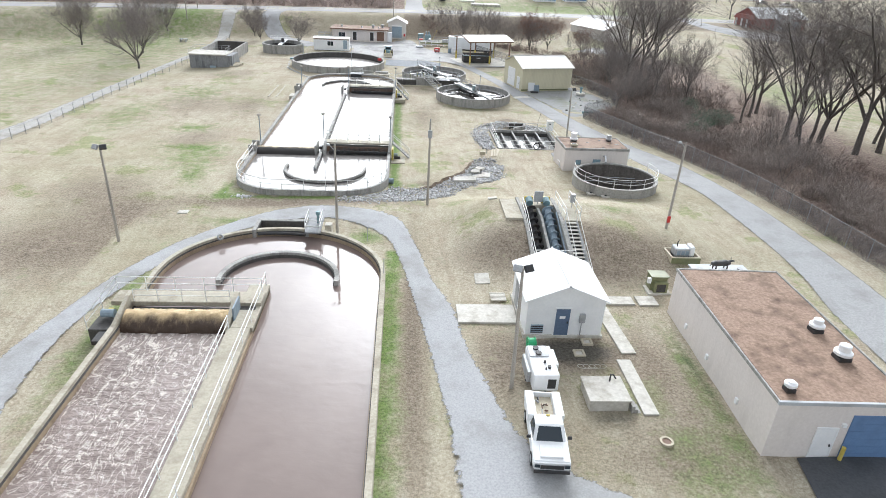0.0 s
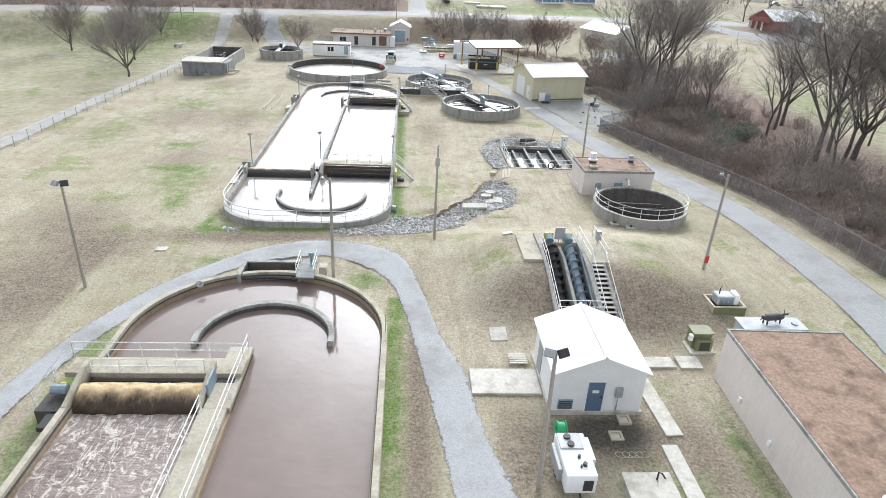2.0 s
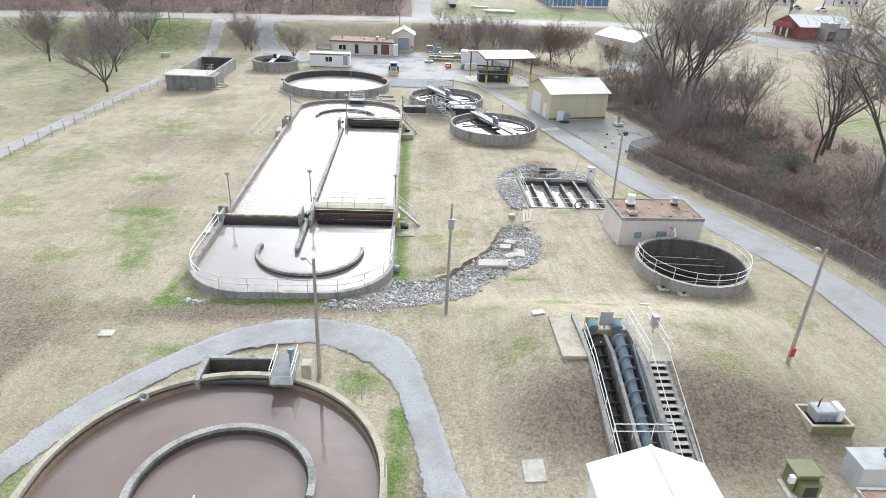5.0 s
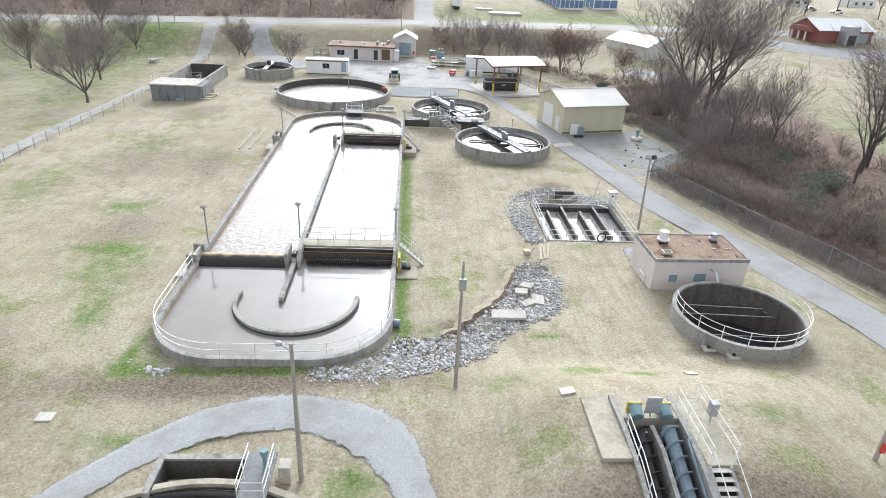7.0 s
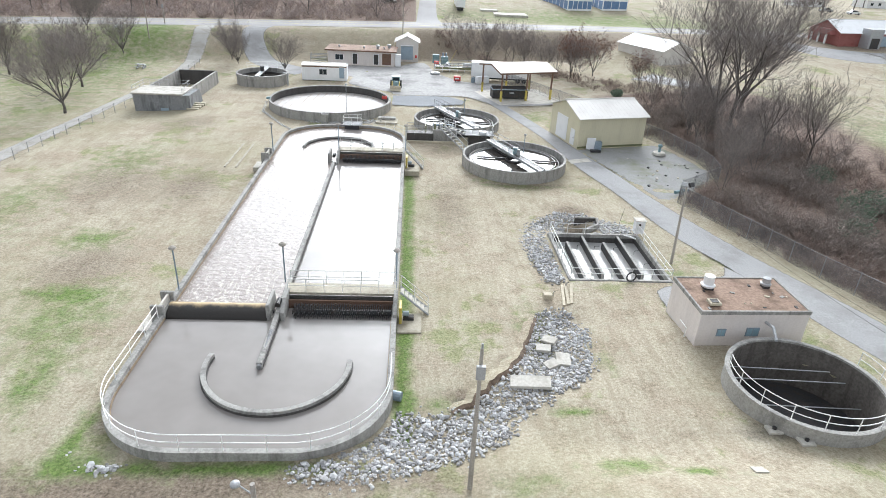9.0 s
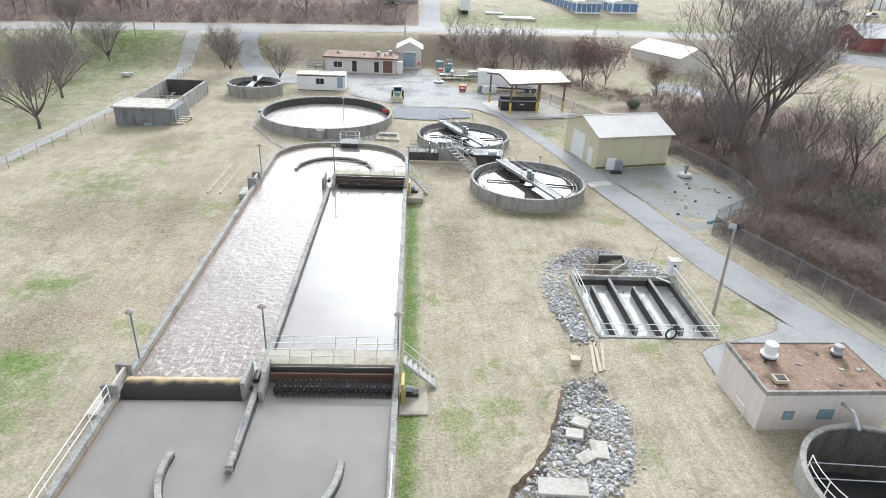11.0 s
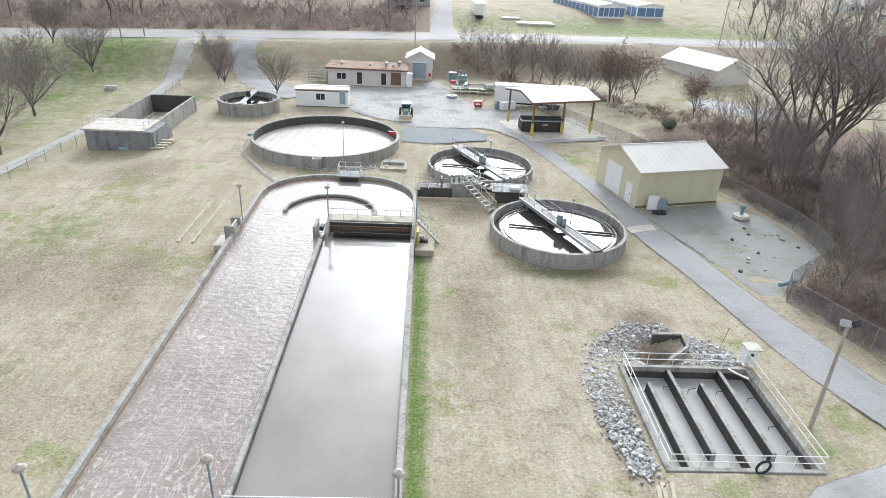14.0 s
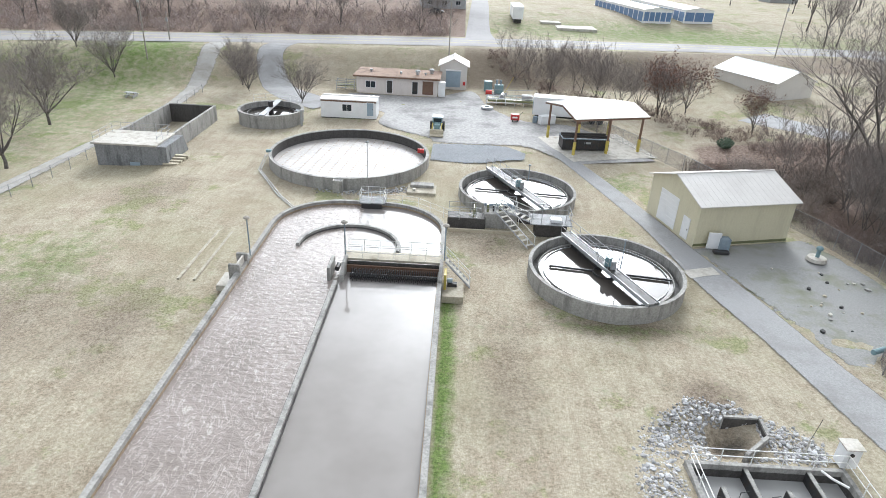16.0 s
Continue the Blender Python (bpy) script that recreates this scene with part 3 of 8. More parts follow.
    col = mix_node(n, l, ramp_node(n, l, broken("Blue", 0.6), 0.5, 0.8), col, litter)
    # alpha of the cover darkens the ground: damp soil and painted shade
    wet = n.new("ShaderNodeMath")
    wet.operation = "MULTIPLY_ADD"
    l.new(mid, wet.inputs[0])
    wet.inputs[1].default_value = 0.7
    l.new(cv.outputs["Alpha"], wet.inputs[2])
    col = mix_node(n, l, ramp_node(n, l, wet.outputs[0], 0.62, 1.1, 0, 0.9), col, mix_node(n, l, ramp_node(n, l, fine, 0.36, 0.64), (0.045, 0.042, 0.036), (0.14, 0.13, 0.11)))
    l.new(col, p.inputs["Base Color"])
    p.inputs["Roughness"].default_value = 0.97
    p.inputs["Specular IOR Level"].default_value = 0.15
    bump_node(n, l, mix_node(n, l, 0.4, blades, mid), 0.9, 0.16, p)
    return m


me.materials.append(ground_material())
tagged(new("ground", me), "dry tan winter grass with green and bare patches", "ground", kind="structure")


def sheet(name, left, right, material, lift, label, category, steps=3):
    """A strip of paving between two polylines of the same count, laid on the land."""
    bm = B()
    L, R = [], []
    for P, Q in ((left, L), (right, R)):
        for i in range(len(P) - 1):
            p0, p1, p2, p3 = (Vector(P[min(max(i + k, 0), len(P) - 1)]) for k in (-1, 0, 1, 2))
            for k in range(steps):
                t = k / steps
                v = 0.5 * (2 * p1 + (p2 - p0) * t + (2 * p0 - 5 * p1 + 4 * p2 - p3) * t * t + (3 * p1 - p0 - 3 * p2 + p3) * t ** 3)
                Q.append((v.x, v.y))
        Q.append(P[-1])
    grid = []
    margin = bm.verts.layers.float_color.new("margin")
    for (a, b), (c, d) in zip(L, R):
        wide = max(math.hypot(c - a, d - b), 0.5)
        rim = min(0.9 / wide, 0.2)
        row = []
        for u in (-0.35 * rim, rim, *(rim + (1 - 2 * rim) * k / 6 for k in range(1, 6)), 1 - rim, 1 + 0.35 * rim):
            x, y = a + (c - a) * u, b + (d - b) * u
            v = bm.verts.new((x, y, land(x, y) + lift + 0.07 - (0.06 if u < 0 or u > 1 else 0)))
            v[margin] = (1.0, 1.0, 1.0, 1.0) if u < 0 or u > 1 else (0.0, 0.0, 0.0, 1.0)
            row.append(v)
        grid.append(row)
    for A, C in zip(grid, grid[1:]):
        for s in range(8):
            bm.faces.new((A[s], A[s + 1], C[s + 1], C[s]))
    ob = part(name, bm, material)
    return tagged(ob, label, category, kind="structure")


# gravel loop round the near ditch
sheet("gravel_road", [(-24.6, 8), (-24.2, 20), (-24.0, 27), (-23.9, 32), (-22.9, 36.8), (-21.4, 42.4), (-19.0, 47.6), (-15.4, 52), (-11.2, 55.3), (-6, 56.2), (-0.6, 54.2), (1.5, 48), (2.7, 42), (3.9, 38.6), (4.7, 33), (5.9, 28.3), (7.0, 25), (10.5, 21.6), (17, 19.2), (24, 18.4)],
      [(-20.6, 8), (-20.7, 20), (-20.9, 27), (-21.3, 32), (-20.9, 36.8), (-19.3, 42.2), (-16.6, 47.2), (-13.2, 50.9), (-9.8, 52.6), (-5.6, 52.8), (-1.6, 49.8), (-0.2, 45.5), (0.7, 40.5), (1.3, 36.5), (1.9, 32), (2.6, 26.5), (2.8, 23), (2.9, 18), (2.9, 12), (3, 6)], GRAVEL, 0.02, "grey gravel track looping round the ditch", "road", 4)
# the lane along the fence, with the spur to the control building
sheet("access_road", [(31, 5), (32, 35), (33.2, 43), (33.6, 50), (33.2, 61.5), (31.9, 67.8), (30.4, 72.5), (27.6, 83.2), (25, 90), (22.5, 101.7), (20.2, 110), (18.2, 121.4), (13.7, 138), (10, 150)],
      [(37.5, 5), (38.4, 35), (38.7, 43), (38.7, 50), (38.2, 59), (36.6, 70), (35.4, 75), (32.6, 83), (30.2, 89.5), (27.2, 99), (25.2, 107), (22.2, 117), (18.4, 131), (15, 142)], ASPHALT, 0.03, "pale worn asphalt lane beside the fence", "road", 5)
sheet("asphalt_spur", [(19.3, 70.2), (19.2, 76.4), (19.9, 78.7), (24.5, 80.6), (26.6, 81.6), (27.5, 83.4)], [(28.6, 75.4), (29.4, 75.6), (29.8, 76), (30.0, 76.2), (30.2, 76.5), (30.4, 77)], ASPHALT, 0.01, "pale asphalt apron by the control building", "pavement", 5)
sheet("asphalt_apron", [(20.2, 15), (20.6, 19), (21.4, 23.4)], [(30, 15), (30, 19), (30, 23.4)], WETASPHALT, 0.05, "dark wet asphalt apron before the pump house", "pavement", 6)
sheet("gravel_yard", [(21.8, 116.5), (23.5, 112), (25.2, 106.5), (27.5, 99.5)], [(34.5, 120), (37.2, 113), (37, 107), (29.5, 99.2)], ROUGHYARD, 0.0, "patchy gravel yard beside the metal garage", "yard", 6)
sheet("road_patch", [(20.3, 110.9), (20.0, 112.2)], [(23.2, 111.8), (22.9, 113.1)], SLAB, 0.06, "pale concrete patch across the lane", "pavement", 3)
sheet("plant_yard", [(-22, 161), (-13, 161), (-12.5, 153.5), (-5, 148), (-3.6, 146), (3, 146), (9, 146), (13.5, 139.5)], [(-20, 173.2), (-12, 173.2), (-5, 173.2), (1.5, 179.5), (4.5, 168), (10, 160), (18, 158), (26, 143)], YARD, 0.02, "pale concrete and gravel yard between the far buildings", "yard", 5)
sheet("canopy_slab", [(14.2, 140.6), (12.6, 145.6), (10.8, 151.4)], [(26.2, 144.4), (24.7, 149.4), (22.9, 155.2)], SLAB, 0.06, "stained concrete slab under the canopy", "pavement", 5)
sheet("gravel_heap_bed", [(-4.0, 138.0), (1, 137.5), (5, 139), (8, 140)], [(-4.0, 145.5), (1, 146), (6, 145.8), (8.5, 143)], STONEFILL, 0.1, "low bank of dark grey crushed stone", "gravel", 5)
sheet("west_lane", [(-53.5, 60), (-51.5, 90), (-50.3, 118), (-49.6, 137), (-47.7, 158), (-48.6, 173), (-49.2, 180), (-49.6, 186)], [(-49.4, 60), (-48.2, 90), (-47.8, 118), (-47.4, 137), (-45.3, 158), (-45.2, 173), (-45.4, 180), (-45.4, 187)], PALELANE, 0.03, "narrow pale gravel lane along the western fence", "road", 6)
sheet("entrance_drive", [(-38.8, 189), (-39.4, 183), (-37.8, 177), (-34, 170), (-30, 165), (-24, 160)], [(-33, 190), (-34.2, 184), (-32.6, 179), (-29.2, 174), (-25, 170), (-20, 166)], ASPHALT, 0.03, "curving asphalt entrance drive", "road", 6)
far = [(x, 197.5 + 0.205 * x - 0.0006 * x * x) for x in (-400, -300, -220, -160, -120, -90, -60, -30, 0, 30, 60, 90, 120, 160, 220, 300)]
sheet("highway", [(x, y + 0.8) for x, y in far], [(x - 2, y + 11.5) for x, y in far], ROADWAY, 0.06, "pale two-lane highway on an embankment", "road", 6)
sheet("side_road", [(0.2, 209), (0.6, 222), (1.5, 250), (2.6, 300), (4, 400)], [(6.6, 210), (5.6, 222), (6, 250), (7, 300), (9, 400)], ROADWAY, 0.05, "straight side road leading away", "road", 6)
mark = B()
for i, s in enumerate((0.33, 0.36, 0.64, 0.67)):
    pts = [(x - 2 * s, y + 0.8 + 10.7 * s, land(x, y + 0.8 + 10.7 * s) + 0.16) for x, y in far]
    for a, b in zip(pts, pts[1:]):
        q = [mark.verts.new(v) for v in (a, b, (b[0], b[1] + 0.12, b[2]), (a[0], a[1] + 0.12, a[2]))]
        mark.faces.new(q)
tagged(part("road_marking", mark, YELLOW), "thin painted lane lines", "marking", kind="structure")


# ---- shared small structures ----
def railing(pts, label, h=1.07, rails=(0.55, 1.05), gap=1.7, r=0.03, material=None, category="railing", group="railings"):
    """Posts and bars along 3D points."""
    material = material or RAILPAINT
    pts = [Vector(p) for p in pts]
    e = thing("railing", label, category, pts[0], group)
    for z in rails:
        part("rail", tube(B(), [p + Vector((0, 0, z)) for p in pts], r, 5), material, e)
    run = [0.0]
    for a, b in zip(pts, pts[1:]):
        run.append(run[-1] + (b - a).length)
    n = max(1, round(run[-1] / gap))
    data = None
    for i in range(n + 1):
        s = run[-1] * i / n
        k = max(j for j in range(len(run) - 1) if run[j] <= s + 1e-6)
        at = pts[k].lerp(pts[k + 1], (s - run[k]) / max(run[k + 1] - run[k], 1e-6))
        if data is None:
            first = part("post", tube(B(), [(0, 0, 0), (0, 0, rails[-1])], r, 5), material, e)
            first.matrix_basis = Matrix.Translation(at)
            data = first.data
        else:
            piece("post", data, Matrix.Translation(at), e)
    return e


def ring_pts(c, r, z, a0=0, a1=360, n=40):
    return [(c[0] + r * math.cos(radians(a0 + (a1 - a0) * i / n)), c[1] + r * math.sin(radians(a0 + (a1 - a0) * i / n)), z) for i in range(n + 1)]


def racetrack(x0, x1, y0, y1, rs, rn, n=14):
    """A closed loop, anticlockwise: a rectangle with its southern and northern corners rounded."""
    pts = []
    for cx, cy, r, a in ((x1 - rs, y0 + rs, rs, -90), (x1 - rn, y1 - rn, rn, 0), (x0 + rn, y1 - rn, rn, 90), (x0 + rs, y0 + rs, rs, 180)):
        pts += [(cx + r * math.cos(radians(a + 90 * i / n)), cy + r * math.sin(radians(a + 90 * i / n))) for i in range(n + 1)]
    pts.append(pts[0])
    return pts


def stairs(name, label, top, foot, width, n, side, group="stairs", material=None, rail=True, slab_under=False):
    """Open metal steps from top to foot (both on the middle line); side: unit vector across."""
    material = material or GALV
    top, foot, side = Vector(top), Vector(foot), Vector(side)
    e = thing(name, label, "stairs", foot, group)
    run = (top - foot)
    for s in (-1, 1):
        o = side * (s * width / 2)
        part("stringer", tube(B(), [foot + o, top + o], 0.08, 4), material, e)
        if rail:
            part("handrail", tube(B(), [foot + o + Vector((0, 0, 0.95)), top + o + Vector((0, 0, 0.95))], 0.03, 5), RAILPAINT, e)
            for f in (0.02, 0.5, 0.98):
                p = foot.lerp(top, f) + o
                part("baluster", tube(B(), [p, p + Vector((0, 0, 0.95))], 0.025, 5), RAILPAINT, e)
    along = Vector((run.x, run.y, 0)).normalized()
    for i in range(n):
        p = foot.lerp(top, (i + 0.5) / n)
        bm = B()
        vs = [p + side * (a * width / 2) + along * (b * 0.14) + Vector((0, 0, c)) for c in (-0.02, 0.02) for a, b in ((-1, -1), (1, -1), (1, 1), (-1, 1))]
        vs = [bm.verts.new(v) for v in vs]
        for q in ((3, 2, 1, 0), (4, 5, 6, 7), (0, 1, 5, 4), (1, 2, 6, 5), (2, 3, 7, 6), (3, 0, 4, 7)):
            bm.faces.new([vs[k] for k in q])
        part("tread", bm, SLAB, e)
    # added dark slab stands in for the shade between the open treads
    if slab_under:
        a, w = Vector((0, 0, -0.32)), side * (width / 2 - 0.02)
        bm = B()
        vs = [bm.verts.new(v) for v in (foot - w + a, foot + w + a, top + w + a, top - w + a, foot - w + 2 * a, foot + w + 2 * a, top + w + 2 * a, top - w + 2 * a)]
        for q in ((0, 1, 2, 3), (7, 6, 5, 4), (0, 4, 5, 1), (1, 5, 6, 2), (2, 6, 7, 3), (3, 7, 4, 0)):
            bm.faces.new([vs[k] for k in q])
        part("gap_shade", bm, DARK, e, "dark sloping slab added as shade under the treads")
    return e


# ---- near oxidation ditch ----
TOP1, WL1 = 1.8, 1.2
e = thing("oxidation_ditch", "long concrete oxidation ditch filled with brown water", "treatment tank", (-9.5, 20, 0))
loop = racetrack(-17.9, -1.07, -46, 48.9, 8.3, 8.3)
part("wall", band(B(), offset_loop(loop, 0.34, True), loop, -0.5, TOP1), CONC_TOP, e)
# darker band from below the water to just under the wall top
part("waterline_band", band(B(), offset_loop(loop, 0.4, True), offset_loop(loop, 0.345, True), 0.5, TOP1 - 0.2), CONC_DARK, e, "dark band along the inner wall")
part("scum_line", band(B(), offset_loop(loop, 0.44, True), offset_loop(loop, 0.405, True), 0.5, WL1 + 0.3), CONC_TAN, e, "brown scum line above the water")
part("divider_wall", box(B(), -10.75, -9.35, -36, 33.4, -0.5, TOP1, bevel=0.03), CONC_TOP, e, "broad walkway wall between the two lanes")
part("divider_stain", box(B(), -9.34, -9.2, -36, 38.8, 0.5, TOP1 - 0.3), CONC_TAN, e)
part("deflector_wall", lathe(B(), [(4.05, -0.5), (4.4, -0.5), (4.4, TOP1 - 0.15), (4.05, TOP1 - 0.15)], (-8.85, 40.3, 0), 40, -6, 188), CONCRETE, e, "curved concrete deflector wall in the bend")
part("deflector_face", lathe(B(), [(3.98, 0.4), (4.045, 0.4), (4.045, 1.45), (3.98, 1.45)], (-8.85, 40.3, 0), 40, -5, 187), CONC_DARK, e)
bm = B()
poly = [(x, y) for x, y in offset_loop(loop, 0.2, True)[:-1]]
bm.faces.new([bm.verts.new((x, y, WL1)) for x, y in poly])
part("water_surface", bm, W_NEAR, e, "smooth reddish-brown water")
part("churned_water", box(B(), -17.5, -10.75, -36, 34.2, 0.6, WL1 + 0.02), W_FOAM, e, "foaming churned water below the rotor")
# rotor bridge
part("bridge_deck", box(B(), -18.9, -9.2, 36.0, 37.5, TOP1 - 0.1, TOP1 + 0.25, bevel=0.03), CONC_TOP, e, "concrete footbridge over the rotor")
part("baffle", box(B(), -17.5, -10.8, 35.75, 35.95, 0.4, TOP1 - 0.12), CONC_DARK, e)
for x in (-17.85, -10.95):
    part("bearing_wall", prism(B(), [(33.4, TOP1 - 0.4), (36.6, TOP1 - 0.4), (36.6, TOP1 + 0.75), (35.9, TOP1 + 0.75), (33.4, TOP1 + 0.05)], x, x + 0.28, Matrix(((0, 0, 1, 0), (1, 0, 0, 0), (0, 1, 0, 0), (0, 0, 0, 1)))), CONC_TOP, e)
part("bridge_end_slab", box(B(), -10.6, -9.2, 33.4, 39.0, TOP1 - 0.5, TOP1, bevel=0.03), CONC_TOP, e)
part("slide_gate", box(B(), -10.6, -10.5, 34.2, 35.8, TOP1, TOP1 + 0.9), STEELBLUE, e, "blue-grey steel plate")
part("sump_opening", box(B(), -10.5, -9.5, 35.5, 35.95, TOP1, TOP1 + 0.012), CONC_DARK, e)
# inlet box and weir
part("inlet_box", box(box(box(B(), -12.4, -7.9, 50.0, 50.35, -0.2, TOP1 + 0.1), -12.4, -12.1, 47.9, 50.0, -0.2, TOP1 + 0.1), -8.1, -7.8, 48.2, 50.0, -0.2, TOP1 + 0.1), CONCRETE, e, "square concrete inlet box")
# inner faces coloured dark for the shade inside the deep box
part("inlet_face", box(box(box(B(), -12.1, -8.1, 49.9, 49.995, 0.5, TOP1 + 0.06), -12.098, -12.04, 48.2, 49.898, 0.5, TOP1 + 0.06), -8.16, -8.102, 48.4, 49.898, 0.5, TOP1 + 0.06), CONC_DARK, e)
part("weir", tube(B(), [(-12.0 + 0.4 * i, 48.05 + 0.03 * i * (10 - i) * 0.3, WL1 + 0.28) for i in range(11)], 0.14, 8), DARK, e, "dark curved weir pipe")
part("inlet_platform", box(B(), -8.0, -6.7, 47.4, 50.4, TOP1 + 0.1, TOP1 + 0.22), GRATE, e, "small grated platform")
part("gate_actuator", tube(tube(B(), [(-7.1, 49.4, TOP1 + 0.2), (-7.1, 49.4, TOP1 + 1.0)], 0.1, 8), [(-7.1, 49.4, TOP1 + 1.0), (-7.1, 49.4, TOP1 + 1.3)], 0.19, 8), TEAL, e, "teal gate actuator")
part("concrete_block", box(B(), -6.6, -6.0, 49.6, 50.3, 0.6, 1.7, bevel=0.03), SLAB, e)
railing([(-7.95, 49.9, TOP1 + 0.2), (-7.95, 47.45, TOP1 + 0.2), (-6.75, 47.45, TOP1 + 0.2), (-6.75, 49.9, TOP1 + 0.2)], "white pipe railing round the inlet platform", gap=1.2)
part("life_ring", lathe(B(), [(0.2 + 0.08 * math.cos(a), 0.08 * math.sin(a)) for a in [k * math.pi / 4 for k in range(8)]], (0, 0, 0), 14, m=pose(-14.6, 46.4, TOP1 + 0.1, 60, 0, 30)), GALV, e)
for y in (47.6, 42.0):
    part("gauge_post", tube(B(), [(-2.7 + (47.6 - y) * 0.27, y - 1.2, TOP1), (-2.7 + (47.6 - y) * 0.27, y - 1.2, TOP1 + 1.3)], 0.03, 5), GALV, e)


def spray_rotor(x0, x1, y, z, r, parent, material, lumps=1.0, crown=0.56, spread=0.13):
    """A covered rotor throwing a brown curtain of water: drum with thrown lumps of spray."""
    bm = B()
    lit_crest = bm.verts.layers.float_color.new("lit_crest")
    n, k = 90, 26
    rows = []
    for i in range(n + 1):
        x = x0 + (x1 - x0) * i / n
        row = []
        for j in range(k + 1):
            a = radians(-20 + 215 * j / k)
            rough = r * (1 + lumps * (0.12 * noise.noise((x * 2.2, j * 0.5, 1.5)) + 0.07 * noise.noise((x * 7, j * 1.1, 4))))
            reach = 1.0 + 0.75 * smooth(0.45, 1.0, j / k)
            v = bm.verts.new((x, y + rough * reach * math.cos(a), z + rough * math.sin(a)))
            # light on the top of the curtain put into the vertex colour
            c = math.exp(-((j / k - crown - 0.07 * noise.noise((x * 1.3, 0, 9))) / spread) ** 2)
            v[lit_crest] = (c, c, c, 1.0)
            row.append(v)
        rows.append(row)
    for A, C in zip(rows, rows[1:]):
        for j in range(k):
            bm.faces.new((A[j], C[j], C[j + 1], A[j + 1]))
    ob = part("rotor_spray", bm, material, parent, "thick tan and dark brown curtain of thrown water")
    ob.data.polygons.foreach_set("use_smooth", [True] * len(ob.data.polygons))
    part("rotor_shaft", tube(B(), [(x0 - 0.3, y, z), (x1 + 0.3, y, z)], 0.14, 8), DARK, parent)
    return ob


def spray_material(name, dark, pale, lo=0.42, hi=1.3, relief=0.6):
    m, n, l, p = node_mat(name)
    pos = n.new("ShaderNodeNewGeometry").outputs["Position"]
    mp = n.new("ShaderNodeMapping")
    mp.inputs["Scale"].default_value = (2.2, 0.9, 0.7)
    l.new(pos, mp.inputs["Vector"])
    a, b = noise_node(n, l, mp.outputs[0], 1.5, 7, 0.75), noise_node(n, l, pos, 6, 5)
    cr = n.new("ShaderNodeVertexColor")
    cr.layer_name = "lit_crest"
    h = cr.outputs["Color"]
    add = n.new("ShaderNodeMath")
    add.operation = "MULTIPLY_ADD"
    l.new(a, add.inputs[0])
    add.inputs[1].default_value = 0.9
    l.new(h, add.inputs[2])
    col = mix_node(n, l, ramp_node(n, l, add.outputs[0], lo, hi), dark, pale)
    l.new(col, p.inputs["Base Color"])
    p.inputs["Roughness"].default_value = 0.6
    bump_node(n, l, b, relief, 0.1, p)
    return m


# brown water tones; the pale one also carries the painted light on top
SPRAY = spray_material("brown_thrown_water", (0.045, 0.024, 0.012), (0.62, 0.46, 0.25), 0.5, 1.3, 0.35)
SHEEN = spray_material("grey_brown_falling_water", (0.02, 0.016, 0.013), (0.46, 0.34, 0.18), 0.6, 1.4, 0.15)
spray_rotor(-17.5, -10.95, 34.9, 1.25, 0.8, e, SPRAY, 0.8, 0.52, 0.15)
railing([(-10.62, -30, TOP1), (-10.62, 33.2, TOP1)], "white pipe railing along the ditch walkway", gap=2.4)
railing([(-9.42, -30, TOP1), (-9.42, 38.8, TOP1)], "white pipe railing along the ditch walkway", gap=2.4)
railing([(-19.0, 37.45, TOP1 + 0.25), (-9.4, 37.45, TOP1 + 0.25)], "white pipe railing on the rotor bridge", gap=1.9)
railing([(-17.4, 36.05, TOP1 + 0.25), (-11.2, 36.05, TOP1 + 0.25)], "white pipe railing on the rotor bridge", gap=1.6, rails=(0.45, 0.9))
railing([(-19.0, 37.45, TOP1 + 0.25), (-20.0, 34.6, 0.7)], "sloping pipe handrail beside the bridge steps", gap=1.4)
m_ = thing("rotor_drive", "rotor motor on a concrete plinth beside the ditch", "motor", (-18.4, 34.2, 0.5))
part("plinth", box(B(), -19.3, -17.95, 33.4, 35.0, 0.2, 1.55, bevel=0.03), CONC_DARK, m_)
part("motor", tube(B(), [(-18.9, 34.7, 1.95), (-18.1, 34.7, 1.95)], 0.28, 10), STEELBLUE, m_, "blue-grey motor")
part("guard", box(B(), -18.7, -18.4, 35.1, 35.3, 1.55, 2.0, bevel=0.02), YELLOW, m_, "yellow belt guard")
part("steel_cover", box(B(), -18.6, -17.95, 32.2, 33.3, 1.2, 1.5, bevel=0.03), DARK, m_)


# ---- second oxidation ditch ----
TOP2, WL2 = 1.35, 0.92
e = thing("oxidation_ditch", "long concrete oxidation ditch with brush rotors and pale reflecting water", "treatment tank", (-9.5, 90, 0))
loop2 = racetrack(-17.5, -1.4, 58.8, 120.8, 5.2, 6.2)
part("wall", band(B(), offset_loop(loop2, 0.35, True), loop2, -0.6, TOP2), CONCRETE, e)
part("waterline_band", band(B(), offset_loop(loop2, 0.4, True), offset_loop(loop2, 0.355, True), 0.4, TOP2 - 0.28), CONC_TAN, e, "brown scum band along the inner wall")
bm = B()
bm.faces.new([bm.verts.new((x, y, WL2)) for x, y in offset_loop(loop2, 0.2, True)[:-1]])
part("water_surface", bm, W_STILL, e, "smooth grey-brown water reflecting the sky")
bm = B()
poly = [(x, y) for x, y in offset_loop(loop2, 0.36, True)[:-1] if x < -9.6 and y > 74]
bm.faces.new([bm.verts.new((x, y, WL2 + 0.012)) for x, y in [(-9.6, 73.6), (-9.6, max(y for x, y in poly))] + poly + [(-17.14, 73.6)]])
part("rippled_water", bm, W_LANE, e, "rippled flowing water")
